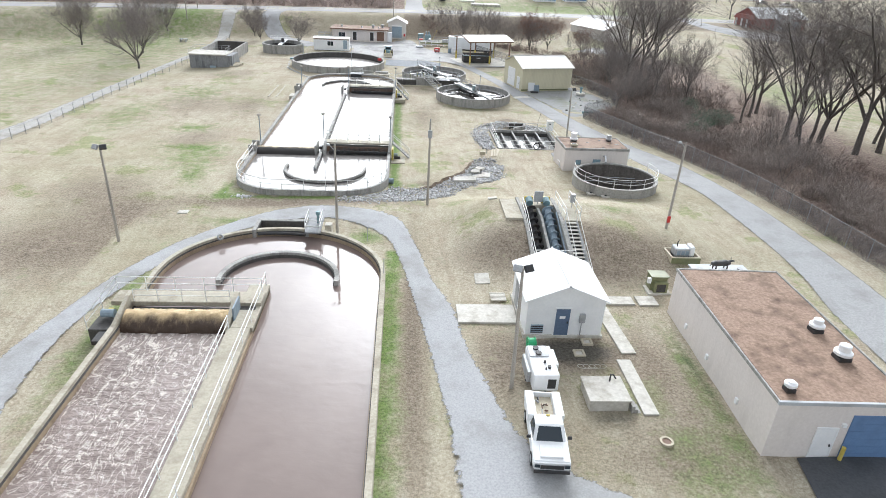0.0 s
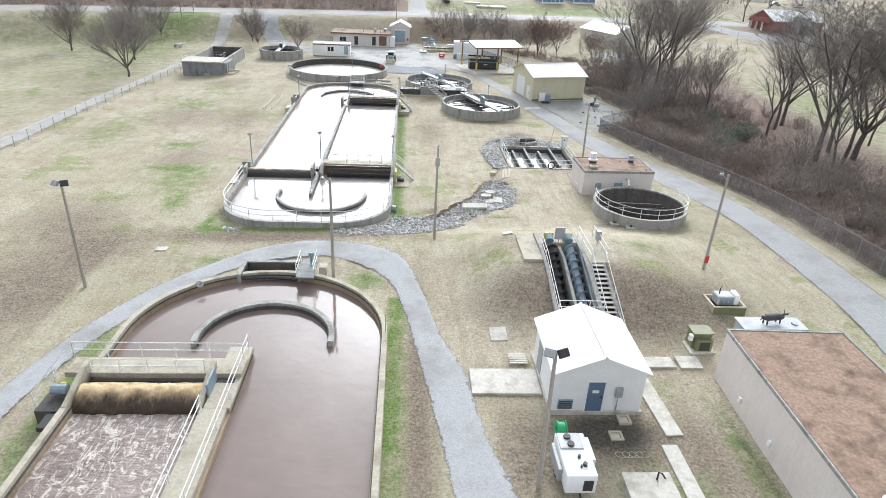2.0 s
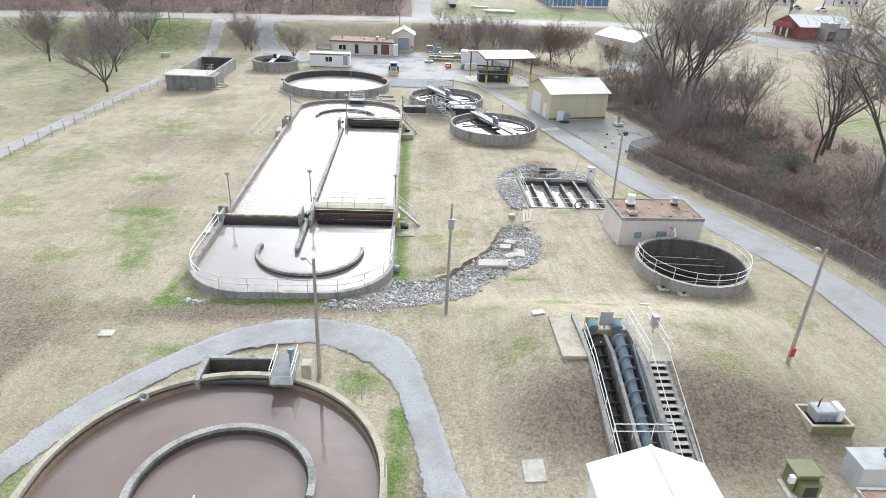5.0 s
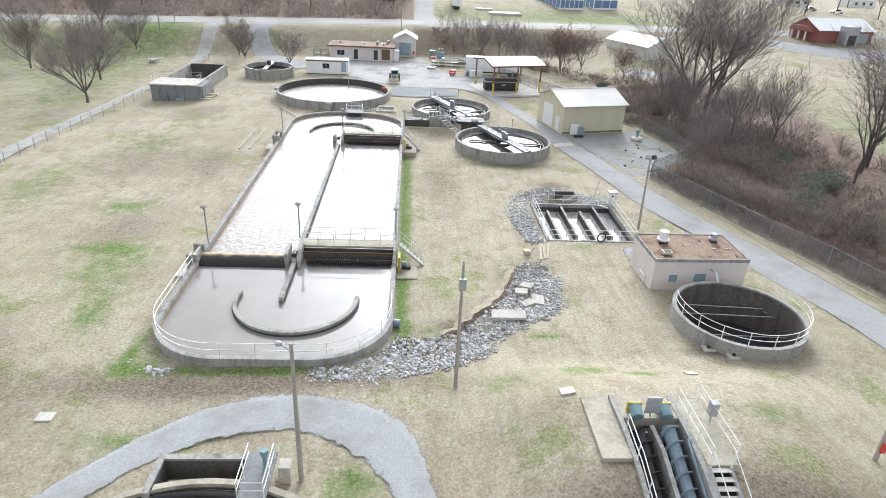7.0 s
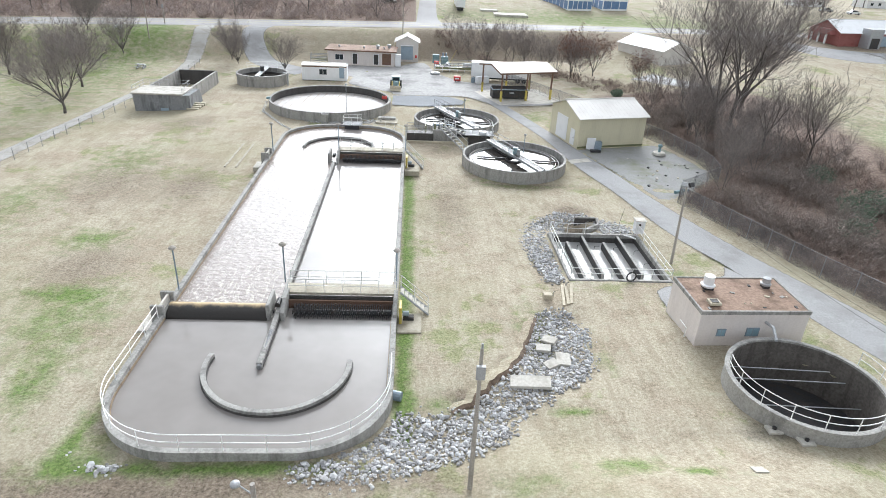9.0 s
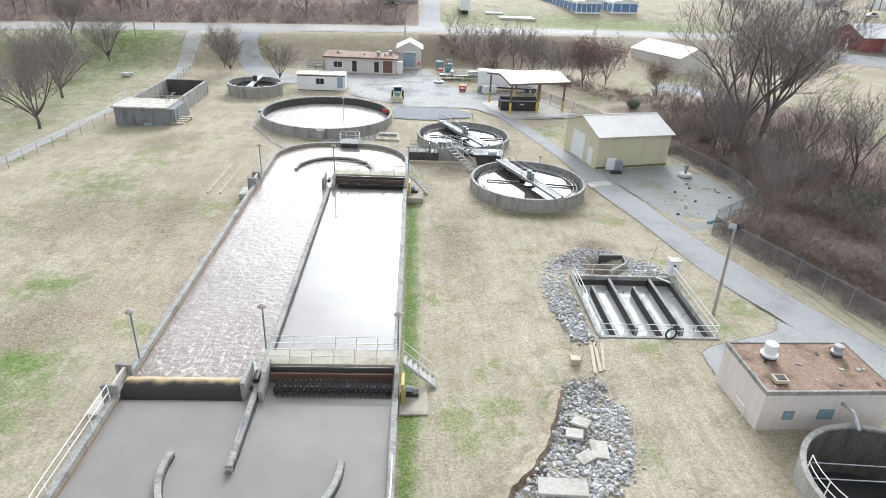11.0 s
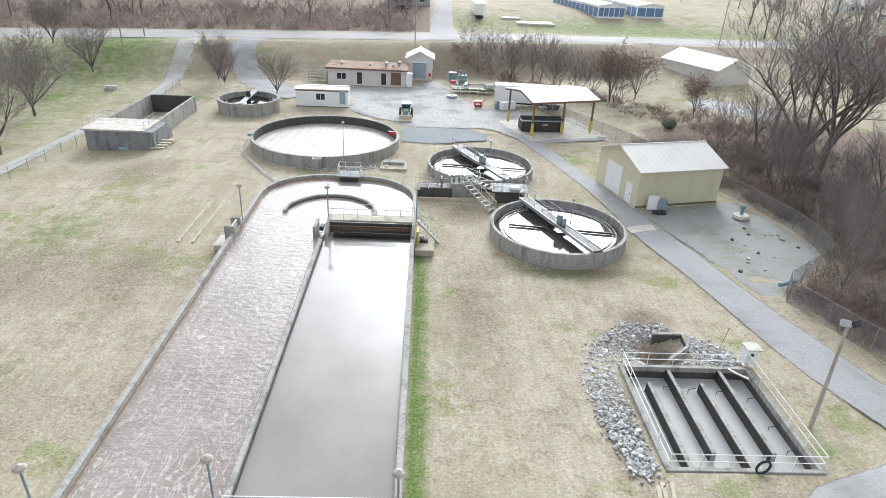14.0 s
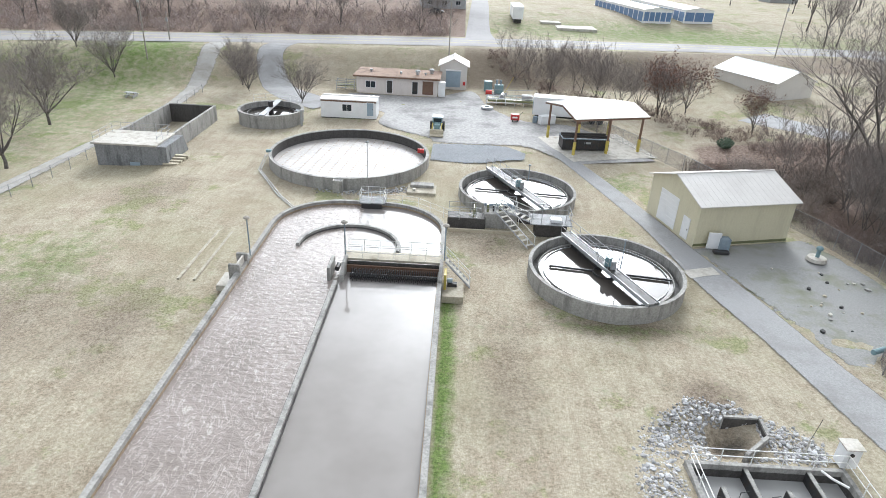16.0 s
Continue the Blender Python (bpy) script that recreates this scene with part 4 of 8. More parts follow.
part("divider_wall", box(B(), -9.78, -9.45, 66.2, 104.6, -0.5, TOP2, bevel=0.03), CONCRETE, e, "thin concrete wall between the two lanes")
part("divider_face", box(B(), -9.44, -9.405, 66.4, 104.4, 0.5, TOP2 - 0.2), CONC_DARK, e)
part("deflector_wall", lathe(B(), [(4.2, -0.5), (4.5, -0.5), (4.5, TOP2 - 0.1), (4.2, TOP2 - 0.1)], (-8.5, 66.4, 0), 40, 168, 366), CONCRETE, e, "curved concrete deflector wall in the bend")
part("deflector_wall", lathe(B(), [(4.2, -0.5), (4.5, -0.5), (4.5, TOP2 - 0.1), (4.2, TOP2 - 0.1)], (-9.7, 110.9, 0), 40, -8, 182), CONCRETE, e, "curved concrete deflector wall in the bend")
# darker bands low on both faces of each deflector
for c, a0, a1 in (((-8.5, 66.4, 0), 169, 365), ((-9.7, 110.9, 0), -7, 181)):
    part("deflector_band", lathe(B(), [(4.505, 0.4), (4.55, 0.4), (4.55, 1.05), (4.505, 1.05)], c, 40, a0, a1), CONC_DARK, e)
    part("deflector_band", lathe(B(), [(4.15, 0.4), (4.195, 0.4), (4.195, 1.05), (4.15, 1.05)], c, 40, a0, a1), CONC_DARK, e)
spray = spray_rotor(-17.1, -10.3, 72.6, 0.95, 0.62, e, SHEEN, 0.12, 0.47, 0.13)


def brush_rotor(y, group):
    """A horizontal shaft set with rows of flat steel blades."""
    r = thing("brush_rotor", "dark steel brush rotor with rows of blades over the water", "rotor", (-5.2, y, 0.5), "brush rotors")
    part("shaft", tube(B(), [(-8.7, y, 1.15), (-1.6, y, 1.15)], 0.2, 10), DARK, r)
    data = []
    for turn_ in (0.0, 0.39):
        star = []
        for k in range(8):
            c = 2 * math.pi * k / 8 + turn_
            star += [(rad * math.cos(c + d), rad * math.sin(c + d)) for rad, d in ((0.21, -0.3), (0.62, -0.075), (0.62, 0.075), (0.21, 0.3))]
        bm = prism(B(), star, -0.018, 0.018, Matrix(((0, 0, 1, 0), (1, 0, 0, 0), (0, 1, 0, 0), (0, 0, 0, 1))))
        ob = part("blade_ring", bm, DARK, r)
        ob.matrix_basis = Matrix.Translation((-8.55 + 0.15 * len(data), y, 1.15))
        data.append(ob.data)
    for i in range(2, 46):
        piece("blade_ring", data[i % 2], Matrix.Translation((-8.55 + 0.15 * i, y, 1.15)), r)
    return r


for y, tag in ((72.4, "s"), (105.9, "n")):
    brush_rotor(y, tag)
    wy = y + 1.3
    part("bridge_deck", box(B(), -9.4, -1.4, wy, wy + 1.4, 1.75, 1.95, bevel=0.02), CONC_TOP, e, "concrete footbridge over the rotor")
    part("bridge_beam", box(B(), -9.1, -1.7, wy - 0.12, wy - 0.01, 0.9, 1.74), CONC_DARK, e)
    part("baffle", box(B(), -9.1, -1.7, wy - 0.45, wy - 0.3, 0.85, 1.55), BROWNSTEEL, e)
    for x in (-9.35, -1.65):
        part("bearing_wall", prism(B(), [(y - 0.9, 0.5), (y + 1.6, 0.5), (y + 1.6, 2.15), (y + 0.2, 2.15), (y - 0.9, 1.6)], x, x + 0.25, Matrix(((0, 0, 1, 0), (1, 0, 0, 0), (0, 1, 0, 0), (0, 0, 0, 1)))), CONCRETE, e)
    railing([(-9.2, wy + 1.35, 1.95), (-1.5, wy + 1.35, 1.95)], "grey pipe railing on the rotor footbridge", gap=1.3, r=0.025)
    railing([(-9.2, wy + 0.05, 1.95), (-1.5, wy + 0.05, 1.95)], "grey pipe railing on the rotor footbridge", gap=1.3, r=0.025)
    stairs("steps", "steel steps down from the rotor footbridge", (-1.2, wy + 0.7, 1.95), (0.9, wy + 0.5, land(0.9, wy)), 0.9, 7, (0, 1, 0))
    d = thing("rotor_drive", "rotor motor and yellow guard on a concrete pad", "motor", (-0.5, y, 0.3), "rotor drives")
    part("pad", box(B(), -1.35, 0.35, y - 1.3, y + 1.2, -0.2, 0.42, bevel=0.03), CONC_TOP, d, "pale concrete pad")
    part("motor", tube(B(), [(-1.0, y + 0.4, 0.9), (-0.55, y + 0.4, 0.9)], 0.2, 10), STEELBLUE, d, "blue-grey motor")
    part("guard", box(B(), -1.25, -1.05, y - 0.3, y + 0.9, 0.42, 1.75, bevel=0.02), YELLOW, d, "yellow belt guard")
    part("stand", box(B(), -0.95, -0.2, y + 0.2, y + 0.6, 0.42, 0.7), DARK, d)
    w = thing("gate_frame", "concrete gate pier on the ditch wall", "pier", (-17.5, y, 0.3), "gate piers")
    part("pier", box(B(), -18.0, -17.1, y - 1.0, y - 0.75, 0.0, 2.0, bevel=0.03), CONCRETE, w)
    part("pier", box(B(), -18.0, -17.1, y + 0.9, y + 1.15, 0.0, 2.0, bevel=0.03), CONCRETE, w)
    part("plate", box(B(), -17.5, -17.35, y - 0.7, y + 0.85, 0.9, 1.9), SLAB, w)
    part("pad", box(B(), -18.9, -17.55, y - 1.6, y + 0.6, -0.1, 0.42, bevel=0.03), SLAB, w)
    m2 = thing("gate_frame", "concrete rotor pier on the divider wall", "pier", (-9.9, y, 0.3), "gate piers")
    part("pier", box(B(), -10.35, -10.1, y - 0.8, y + 1.4, 0.3, 2.1, bevel=0.03), CONCRETE, m2)
    part("motor", tube(B(), [(-9.75, y + 0.2, 1.5), (-9.75, y + 1.0, 1.5)], 0.2, 8), DARK, m2)
part("overflow_pipe", tube(B(), [(-9.6, 69.8, 1.25), (-9.6, 66.0, 1.15)], 0.16, 8), CONC_STAIN, e)
railing([(x, y, TOP2) for x, y in [(-17.35, 71)] + [(-17.35, 64.1)] + [q for q in offset_loop(loop2, 0.15, True)[45:60]] + [q for q in offset_loop(loop2, 0.15, True)[0:15]] + [(-1.55, 66)]], "pale pipe railing round the ditch bend", gap=2.2)
pl = thing("effluent_platform", "grated weir platform on the ditch wall", "platform", (-8.7, 120.6, 1.2))
part("deck", box(B(), -10.2, -7.6, 119.9, 121.8, TOP2 + 0.02, TOP2 + 0.14), GRATE, pl)
part("weir_gate", box(B(), -9.9, -7.9, 119.75, 119.88, 0.7, TOP2 + 0.1), DARK, pl)
railing([(-10.1, 120, TOP2 + 0.14), (-10.1, 121.7, TOP2 + 0.14), (-7.7, 121.7, TOP2 + 0.14), (-7.7, 120, TOP2 + 0.14), (-10.1, 120, TOP2 + 0.14)], "grey pipe railing round the weir platform", gap=1.2)
railing([(-7.6, 121.4, 0.9), (-4.5, 120.9, 0.9), (-1.2, 118.2, 0.9), (1.5, 118.6, 0.9)], "light pipe railing behind the ditch", gap=1.6, r=0.02)
part("outlet_pipe", tube(B(), [(-1.6, 64.2, 0.7), (-0.9, 64.0, 0.7)], 0.3, 12), STEELBLUE, e)


def lamp(x, y, z, h):
    p = thing("lamp_post", "slim grey lamp post with a dish-shaped head", "lamp", (x, y, z), "ditch lamps")
    part("pole", tube(B(), [(x, y, z), (x, y, z + h)], 0.055, 8), STEELBLUE, p)
    part("lamp_head", lathe(B(), [(0.02, 0.2), (0.22, 0.1), (0.29, 0.0), (0.16, -0.1), (0.02, -0.12)], (x, y, z + h), 16), POLEWOOD, p, "round grey lamp head")


for x, y, z in ((-17.25, 74.8, 1.3), (-9.65, 75.2, 1.9), (-1.5, 74.6, 1.9), (-17.2, 107.8, 1.3), (-9.3, 107.4, 1.9), (-1.3, 107.8, 1.9)):
    lamp(x, y, z, 3.4 if z < 1.5 else 3.1)

# ---- round clarifiers ----
def clarifier(c, wl, top, ground, bridge_angle, label):
    cx, cy, r = c
    q = thing("clarifier", label, "clarifier", (cx, cy, ground), "clarifiers")
    part("wall", lathe(B(), [(r - 0.3, ground - 0.8), (r, ground - 0.8), (r, top), (r - 0.3, top)], (cx, cy, 0), 72), CONCRETE, q)
    part("launder", lathe(B(), [(r - 0.95, wl - 0.6), (r - 0.85, wl - 0.6), (r - 0.85, wl + 0.12), (r - 0.95, wl + 0.12)], (cx, cy, 0), 72), CONCRETE, q, "thin weir ring inside the wall")
    part("scum_baffle", lathe(B(), [(r - 1.3, wl - 0.3), (r - 1.25, wl - 0.3), (r - 1.25, wl + 0.1), (r - 1.3, wl + 0.1)], (cx, cy, 0), 72), GALV, q)
    part("water_surface", disc(B(), (cx, cy, wl), r - 0.9), W_CLEAR, q, "still clear water mirroring the white sky")
    part("channel_water", lathe(B(), [(r - 0.84, wl - 0.5), (r - 0.31, wl - 0.5), (r - 0.31, wl - 0.35), (r - 0.84, wl - 0.35)], (cx, cy, 0), 72), CONC_DARK, q)
    M = turned(cx, cy, 0, bridge_angle)
    bz = top + 0.25
    for s in (-0.48, 0.48):
        part("bridge_beam", box(B(), -r - 0.2, r - 0.1, s - 0.05, s + 0.05, bz - 0.3, bz, M), GALV, q)
    part("bridge_grating", box(B(), -r - 0.2, r - 0.1, -0.41, 0.41, bz - 0.08, bz - 0.04, M), DARK, q, "dark open grating walkway")
    part("scum_trough", box(B(), -r + 1.2, -0.7, -0.2, 0.2, wl + 0.0, wl + 0.25, M), DARK, q)
    part("drive_unit", tube(B(), [M @ Vector((0.2, 0, bz)), M @ Vector((0.2, 0, bz + 0.8))], 0.3, 12), TEAL, q, "teal drive motor")
    part("centre_well", lathe(B(), [(1.0, -0.5), (1.06, -0.5), (1.06, 0.2), (1.0, 0.2)], (cx, cy, wl), 32), DARK, q)
    part("control_box", box(B(), 0.8, 1.05, -0.2, 0.2, bz, bz + 0.75, M, 0.02), GALV, q)
    for s, a in ((1, 60), (-1, 60)):
        MA = turned(cx, cy, 0, bridge_angle + a)
        part("skimmer_arm", box(B(), 0.9 * s if s > 0 else -r * 0.72, r - 1.0 if s > 0 else -0.9, -0.07, 0.07, wl + 0.05, wl + 0.22, MA), DARK, q)
    for s in (-0.5, 0.5):
        a, b = M @ Vector((-r - 0.2, s, bz)), M @ Vector((0.9, s, bz))
        railing([a, b], "galvanised railing along the clarifier bridge", gap=1.5, r=0.025, material=GALV)
    for f, h in ((0.15, 2.6),):
        p = M @ Vector((r * f, 0.7, bz))
        part("lamp_pole", tube(B(), [p, p + Vector((0, 0, h))], 0.04, 6), STEELBLUE, q)
        part("lamp_head", ball(B(), p + Vector((0, 0, h)), 0.17, 0.7, 10), GALV, q)
    return q


clarifier(C1, 0.55, 1.2, 0.0, -68, "round concrete clarifier with a steel bridge across it")
clarifier(C2, 0.55, 1.2, 0.0, -65, "round concrete clarifier with a steel bridge across it")
# splitter box and steps between the clarifiers
sp = thing("splitter_box", "dark stained concrete splitter box with pipework", "tank", (3.5, 119.5, 0))
part("channel", box(B(), -1.3, 2.4, 118.4, 120.0, -0.2, 1.1, bevel=0.04), CONC_DARK, sp)
part("box", box(B(), 2.0, 5.2, 118.6, 121.0, -0.2, 1.5, turned(0.3, 0.2, 0, 0), 0.04), CONCRETE, sp)
part("kerb", box(B(), -1.2, 5.6, 117.6, 117.85, -0.1, 0.25), WOODTAN, sp)
for i in range(4):
    part("valve", tube(B(), [(2.6 + 0.6 * i, 119.3 + 0.3 * (i % 2), 1.5), (2.6 + 0.6 * i, 119.3 + 0.3 * (i % 2), 2.3 - 0.2 * (i % 2))], 0.12, 8), DARK if i % 2 else OLIVE, sp)
part("pipe", tube(B(), [(2.3, 120.6, 1.7), (4.9, 120.9, 1.7), (5.2, 120.2, 1.7)], 0.16, 8), STEELBLUE, sp)
railing([(-1.2, 119.9, 1.1), (2.0, 119.9, 1.1)], "galvanised railing on the splitter channel", gap=1.1, material=GALV, r=0.025)
railing([(-1.2, 118.5, 1.1), (1.9, 118.5, 1.1)], "galvanised railing on the splitter channel", gap=1.1, material=GALV, r=0.025)
railing([(2.4, 121.1, 1.5), (5.4, 121.1, 1.5), (5.4, 119.4, 1.5)], "galvanised railing round the splitter box", gap=1.0, material=GALV, r=0.025)
railing([(2.4, 118.9, 1.5), (3.2, 118.9, 1.5)], "galvanised railing round the splitter box", gap=0.8, material=GALV, r=0.025)
part("sluice_frame", box(box(box(B(), 1.2, 1.3, 118.7, 119.7, 1.1, 2.1), 1.35, 1.4, 118.7, 118.8, 1.1, 2.3), 1.35, 1.4, 119.6, 119.7, 1.1, 2.3), OLIVE, sp)
part("pipe", tube(B(), [(5.2, 119.2, 0.9), (6.6, 118.6, 0.9), (7.4, 118.5, 0.9)], 0.2, 8), DARK, sp)
part("pipe", tube(B(), [(4.6, 121.0, 0.5), (4.8, 121.8, 0.5)], 0.25, 8), DARK, sp)
plat = thing("access_platform", "galvanised platform joining the clarifier bridges", "platform", (8.8, 118.2, 0))
part("deck", box(B(), 6.6, 10.6, 117.0, 119.6, 1.38, 1.46), GRATE, plat)
part("plinth", box(B(), 7.2, 10.2, 117.6, 119.2, -0.3, 1.36), CONC_DARK, plat)
part("white_hatch", box(B(), 8.6, 9.6, 117.5, 118.3, 1.462, 1.8, bevel=0.03), WHITE, plat)
railing([(6.7, 119.5, 1.46), (10.5, 119.5, 1.46)], "galvanised railing round the access platform", gap=1.2, material=GALV, r=0.025)
railing([(10.5, 119.4, 1.46), (10.5, 117.1, 1.46), (9.9, 117.1, 1.46)], "galvanised railing round the access platform", gap=1.2, material=GALV, r=0.025)
railing([(7.6, 117.1, 1.46), (6.7, 117.1, 1.46)], "galvanised railing round the access platform", gap=0.9, material=GALV, r=0.025)
stairs("steps", "galvanised steps up to the clarifier platform", (6.8, 118.0, 1.42), (3.6, 119.9, 2.0), 1.0, 6, (0.5, 0.86, 0))
stairs("steps", "galvanised steps down from the splitter box", (3.6, 119.0, 1.9), (6.6, 114.9, 0.05), 0.9, 8, (0.8, 0.58, 0))

# ---- aeration tank, round tank, deep tank ----
cx, cy, r = C3
q = thing("aeration_tank", "large round concrete tank with bubbling pale water", "tank", (cx, cy, 0))
part("wall", lathe(B(), [(r - 0.35, -0.8), (r, -0.8), (r, 1.4), (r - 0.35, 1.4)], (cx, cy, 0), 90), CONCRETE, q)
part("inner_stain", lathe(B(), [(r - 0.4, 0.0), (r - 0.355, 0.0), (r - 0.355, 1.3), (r - 0.4, 1.3)], (cx, cy, 0), 90), CONC_DARK, q)
part("water_surface", disc(B(), (cx, cy, 0.25), r - 0.3, 72), W_AERATED, q, "bubbling aerated water")
line = B()
for i in range(-7, 8):
    x = cx + i * 1.2
    h = math.sqrt((r - 0.7) ** 2 - (i * 1.2) ** 2)
    y_ = cy - h
    while y_ < cy + h - 0.5:
        o = 0.12 * noise.noise((x * 3, y_ * 3, 2)) + 0.1 * (y_ - cy)
        k = 0.35 + 0.25 * noise.noise((x * 5, y_ * 2, 6))
        tube(line, [(x + o - 0.1, y_, 0.24), (x + o + 0.08, y_ + k, 0.25)], 0.05, 4, 0.02)
        y_ += 0.75
part("bubble_lines", line, CONC_TAN, q)["kind"] = "stuff"
part("outlet_box", box(B(), cx - 0.2, cx + 0.9, cy - r - 0.75, cy - r + 0.05, -0.3, 1.35, bevel=0.03), CONCRETE, q)
part("outlet_hole", box(B(), cx - 0.05, cx + 0.75, cy - r - 0.6, cy - r - 0.1, 1.3, 1.355), CONC_DARK, q)
part("lamp_pole", tube(B(), [(cx + 3.5, cy - r + 0.2, 1.4), (cx + 3.5, cy - r + 0.2, 5.6)], 0.045, 6), GALV, q)
part("lamp_head", ball(B(), (cx + 3.5, cy - r + 0.2, 5.6), 0.2, 0.7, 10), GALV, q)
part("hose_valve", box(B(), cx - r - 0.1, cx - r + 0.5, cy - 2.1, cy - 1.7, 1.3, 1.65, bevel=0.05), TEAL, q)
part("red_panel", box(B(), cx + r - 1.5, cx + r - 0.7, cy + 1.2, cy + 1.5, 1.2, 1.7), RED, q)
for k in range(2):
    part("drain_pipe", tube(B(), [(cx - r - 0.2 + 0.25 * k, cy - 2, 1.0), (cx - r - 0.2 + 0.25 * k, cy - 5, 0.15), (-19.5 + 0.3 * k, 124, 0.1), (-16.8 + 0.3 * k, 120.4, 0.1)], 0.05, 5), GALV, q)
bx = thing("valve_slab", "pale concrete valve slab with a short vent", "slab", (-4.4, 127.8, 0))
part("slab", box(B(), -6.0, -2.8, 126.4, 129.0, -0.1, 0.28, bevel=0.04), CONC_TOP, bx)
part("raised_cover", box(B(), -5.7, -3.1, 127.9, 128.9, 0.282, 0.6, bevel=0.03), CONCRETE, bx)
part("vent", tube(B(), [(-5.2, 127.0, 0.28), (-5.2, 127.0, 0.5)], 0.2, 10), SLAB, bx)

cx, cy, r = RT
q = thing("round_tank", "weathered round concrete tank with a sludge mixer", "tank", (cx, cy, 0))
part("wall", lathe(B(), [(r - 0.3, -0.9), (r, -0.9), (r, 1.35), (r + 0.12, 1.4), (r + 0.12, 1.9), (r - 0.3, 1.9)], (cx, cy, 0), 56), CONCRETE, q)
part("water_surface", disc(B(), (cx, cy, 1.1), r - 0.25), W_CLEAR, q)
part("inner_ring", lathe(B(), [(r - 1.3, 0.9), (r - 1.2, 0.9), (r - 1.2, 1.35), (r - 1.3, 1.35)], (cx, cy, 0), 40), DARK, q)
part("bridge", box(B(), cx - 0.4, cx + 0.4, cy - r, cy + r, 1.92, 2.05), GALV, q)
part("mixer", tube(B(), [(cx, cy, 1.1), (cx, cy, 2.9)], 0.35, 10), DARK, q)
railing(ring_pts((cx, cy), r - 0.1, 1.9, 40, 140, 10), "thin pipe railing on the round tank", gap=1.8, r=0.02)
for k in range(2):
    part("pipe", tube(B(), [(cx + r + 0.25, cy - 2 + 0.4 * k, -0.2), (cx + r + 0.25, cy - 2 + 0.4 * k, 2.2), (cx + r - 0.5, cy - 2 + 0.4 * k, 2.2)], 0.12, 6), GALV, q)

q = thing("concrete_tank", "tall stained open concrete tank with a roofed front deck", "tank", (-40, 142, -1))
X0, X1, Y0, Y1, ZT = -43.5, -36.4, 132.6, 152.8, 1.75
part("front_wall", box(B(), X0, X1, Y0, Y0 + 0.35, -1.6, ZT), CONC_STAIN, q)
part("side_wall", box(B(), X0, X0 + 0.35, Y0 + 0.35, Y1, -1.6, ZT), CONCRETE, q)
part("side_wall", box(B(), X1 - 0.35, X1, Y0 + 0.35, Y1, -1.6, ZT), CONCRETE, q)
part("back_wall", box(B(), X0 + 0.35, X1 - 0.35, Y1 - 0.35, Y1, -1.6, ZT), CONC_DARK, q)
part("deck", box(B(), X0 - 0.35, X1 + 0.35, Y0 - 0.2, Y0 + 5.2, ZT + 0.002, ZT + 0.22, bevel=0.02), SLAB, q)
part("floor_slab", box(B(), X0 + 0.3, X1 - 0.3, Y0 + 5, Y1 - 0.3, -1.2, -1.0), CONC_DARK, q)
part("wing_wall", prism(B(), [(Y0, -1.4), (Y0 + 6.5, -1.4), (Y0 + 5.0, ZT), (Y0, ZT)], X1 + 0.002, X1 + 1.4, Matrix(((0, 0, 1, 0), (1, 0, 0, 0), (0, 1, 0, 0), (0, 0, 0, 1)))), CONC_STAIN, q)
part("blue_patch", box(B(), -39.6, -38.4, Y0 - 0.02, Y0 - 0.003, -0.9, -0.3), GREYBLUE, q)
railing([(X0, Y0, ZT + 0.22), (X0, Y0 + 5, ZT + 0.22), (X1, Y0 + 5, ZT + 0.22), (X1, Y0 + 1, ZT + 0.22)], "galvanised railing on the tank deck", gap=1.5, material=GALV, r=0.025)
st = thing("wooden_steps", "weathered timber steps beside the tank", "steps", (-34, 134, -1))
for i in range(4):
    part("tread", box(B(), -35.6 + 0.15 * i, -33.8 + 0.15 * i, 132.4 + 0.7 * i, 132.9 + 0.7 * i, land(-34, 133) - 0.1, land(-34, 133) + 0.12 + 0.12 * i, bevel=0.02), WOODTAN, st)

# ---- flow basin ----
x0, x1, y0, y1 = BASIN
q = thing("contact_basin", "sunken rectangular concrete basin with baffle walls", "tank", (17.3, 84.6, -1))
for n_, a in (("front_wall", (x0, x1, y0, y0 + 0.28)), ("back_wall", (x0, x1, y1 - 0.28, y1)), ("side_wall", (x0, x0 + 0.28, y0 + 0.28, y1 - 0.28)), ("side_wall", (x1 - 0.28, x1, y0 + 0.28, y1 - 0.28))):
    part(n_, box(B(), *a, -2.6, 0.0, bevel=0.02), CONCRETE, q)
for i, (x, a, b) in enumerate(((14.35, y0 + 0.28, y1 - 1.7), (16.1, y0 + 1.5, y1 - 0.28), (17.85, y0 + 0.28, y1 - 1.7), (19.6, y0 + 1.5, y1 - 0.28))):
    part("baffle_wall", box(B(), x - 0.12, x + 0.12, a, b, -2.6, -0.12, bevel=0.02), CONCRETE, q)
    # wet wall sides, with the shade of the channels put into the dark colour
    part("dark_face", box(B(), x - 0.145, x - 0.122, a, b, -2.0, -0.16), DARK, q)
    part("dark_face", box(B(), x + 0.122, x + 0.145, a, b, -2.0, -0.16), DARK, q)
part("dark_face", box(B(), x0 + 0.3, x1 - 0.3, y1 - 0.32, y1 - 0.285, -2.0, -0.35), CONC_DARK, q)
part("dark_face", box(B(), x1 - 0.32, x1 - 0.285, y0 + 0.3, y1 - 0.33, -2.0, -0.4), CONC_DARK, q)
part("water_surface", box(B(), x0 + 0.1, x1 - 0.1, y0 + 0.1, y1 - 0.1, -2.2, -0.85), W_PALE, q)
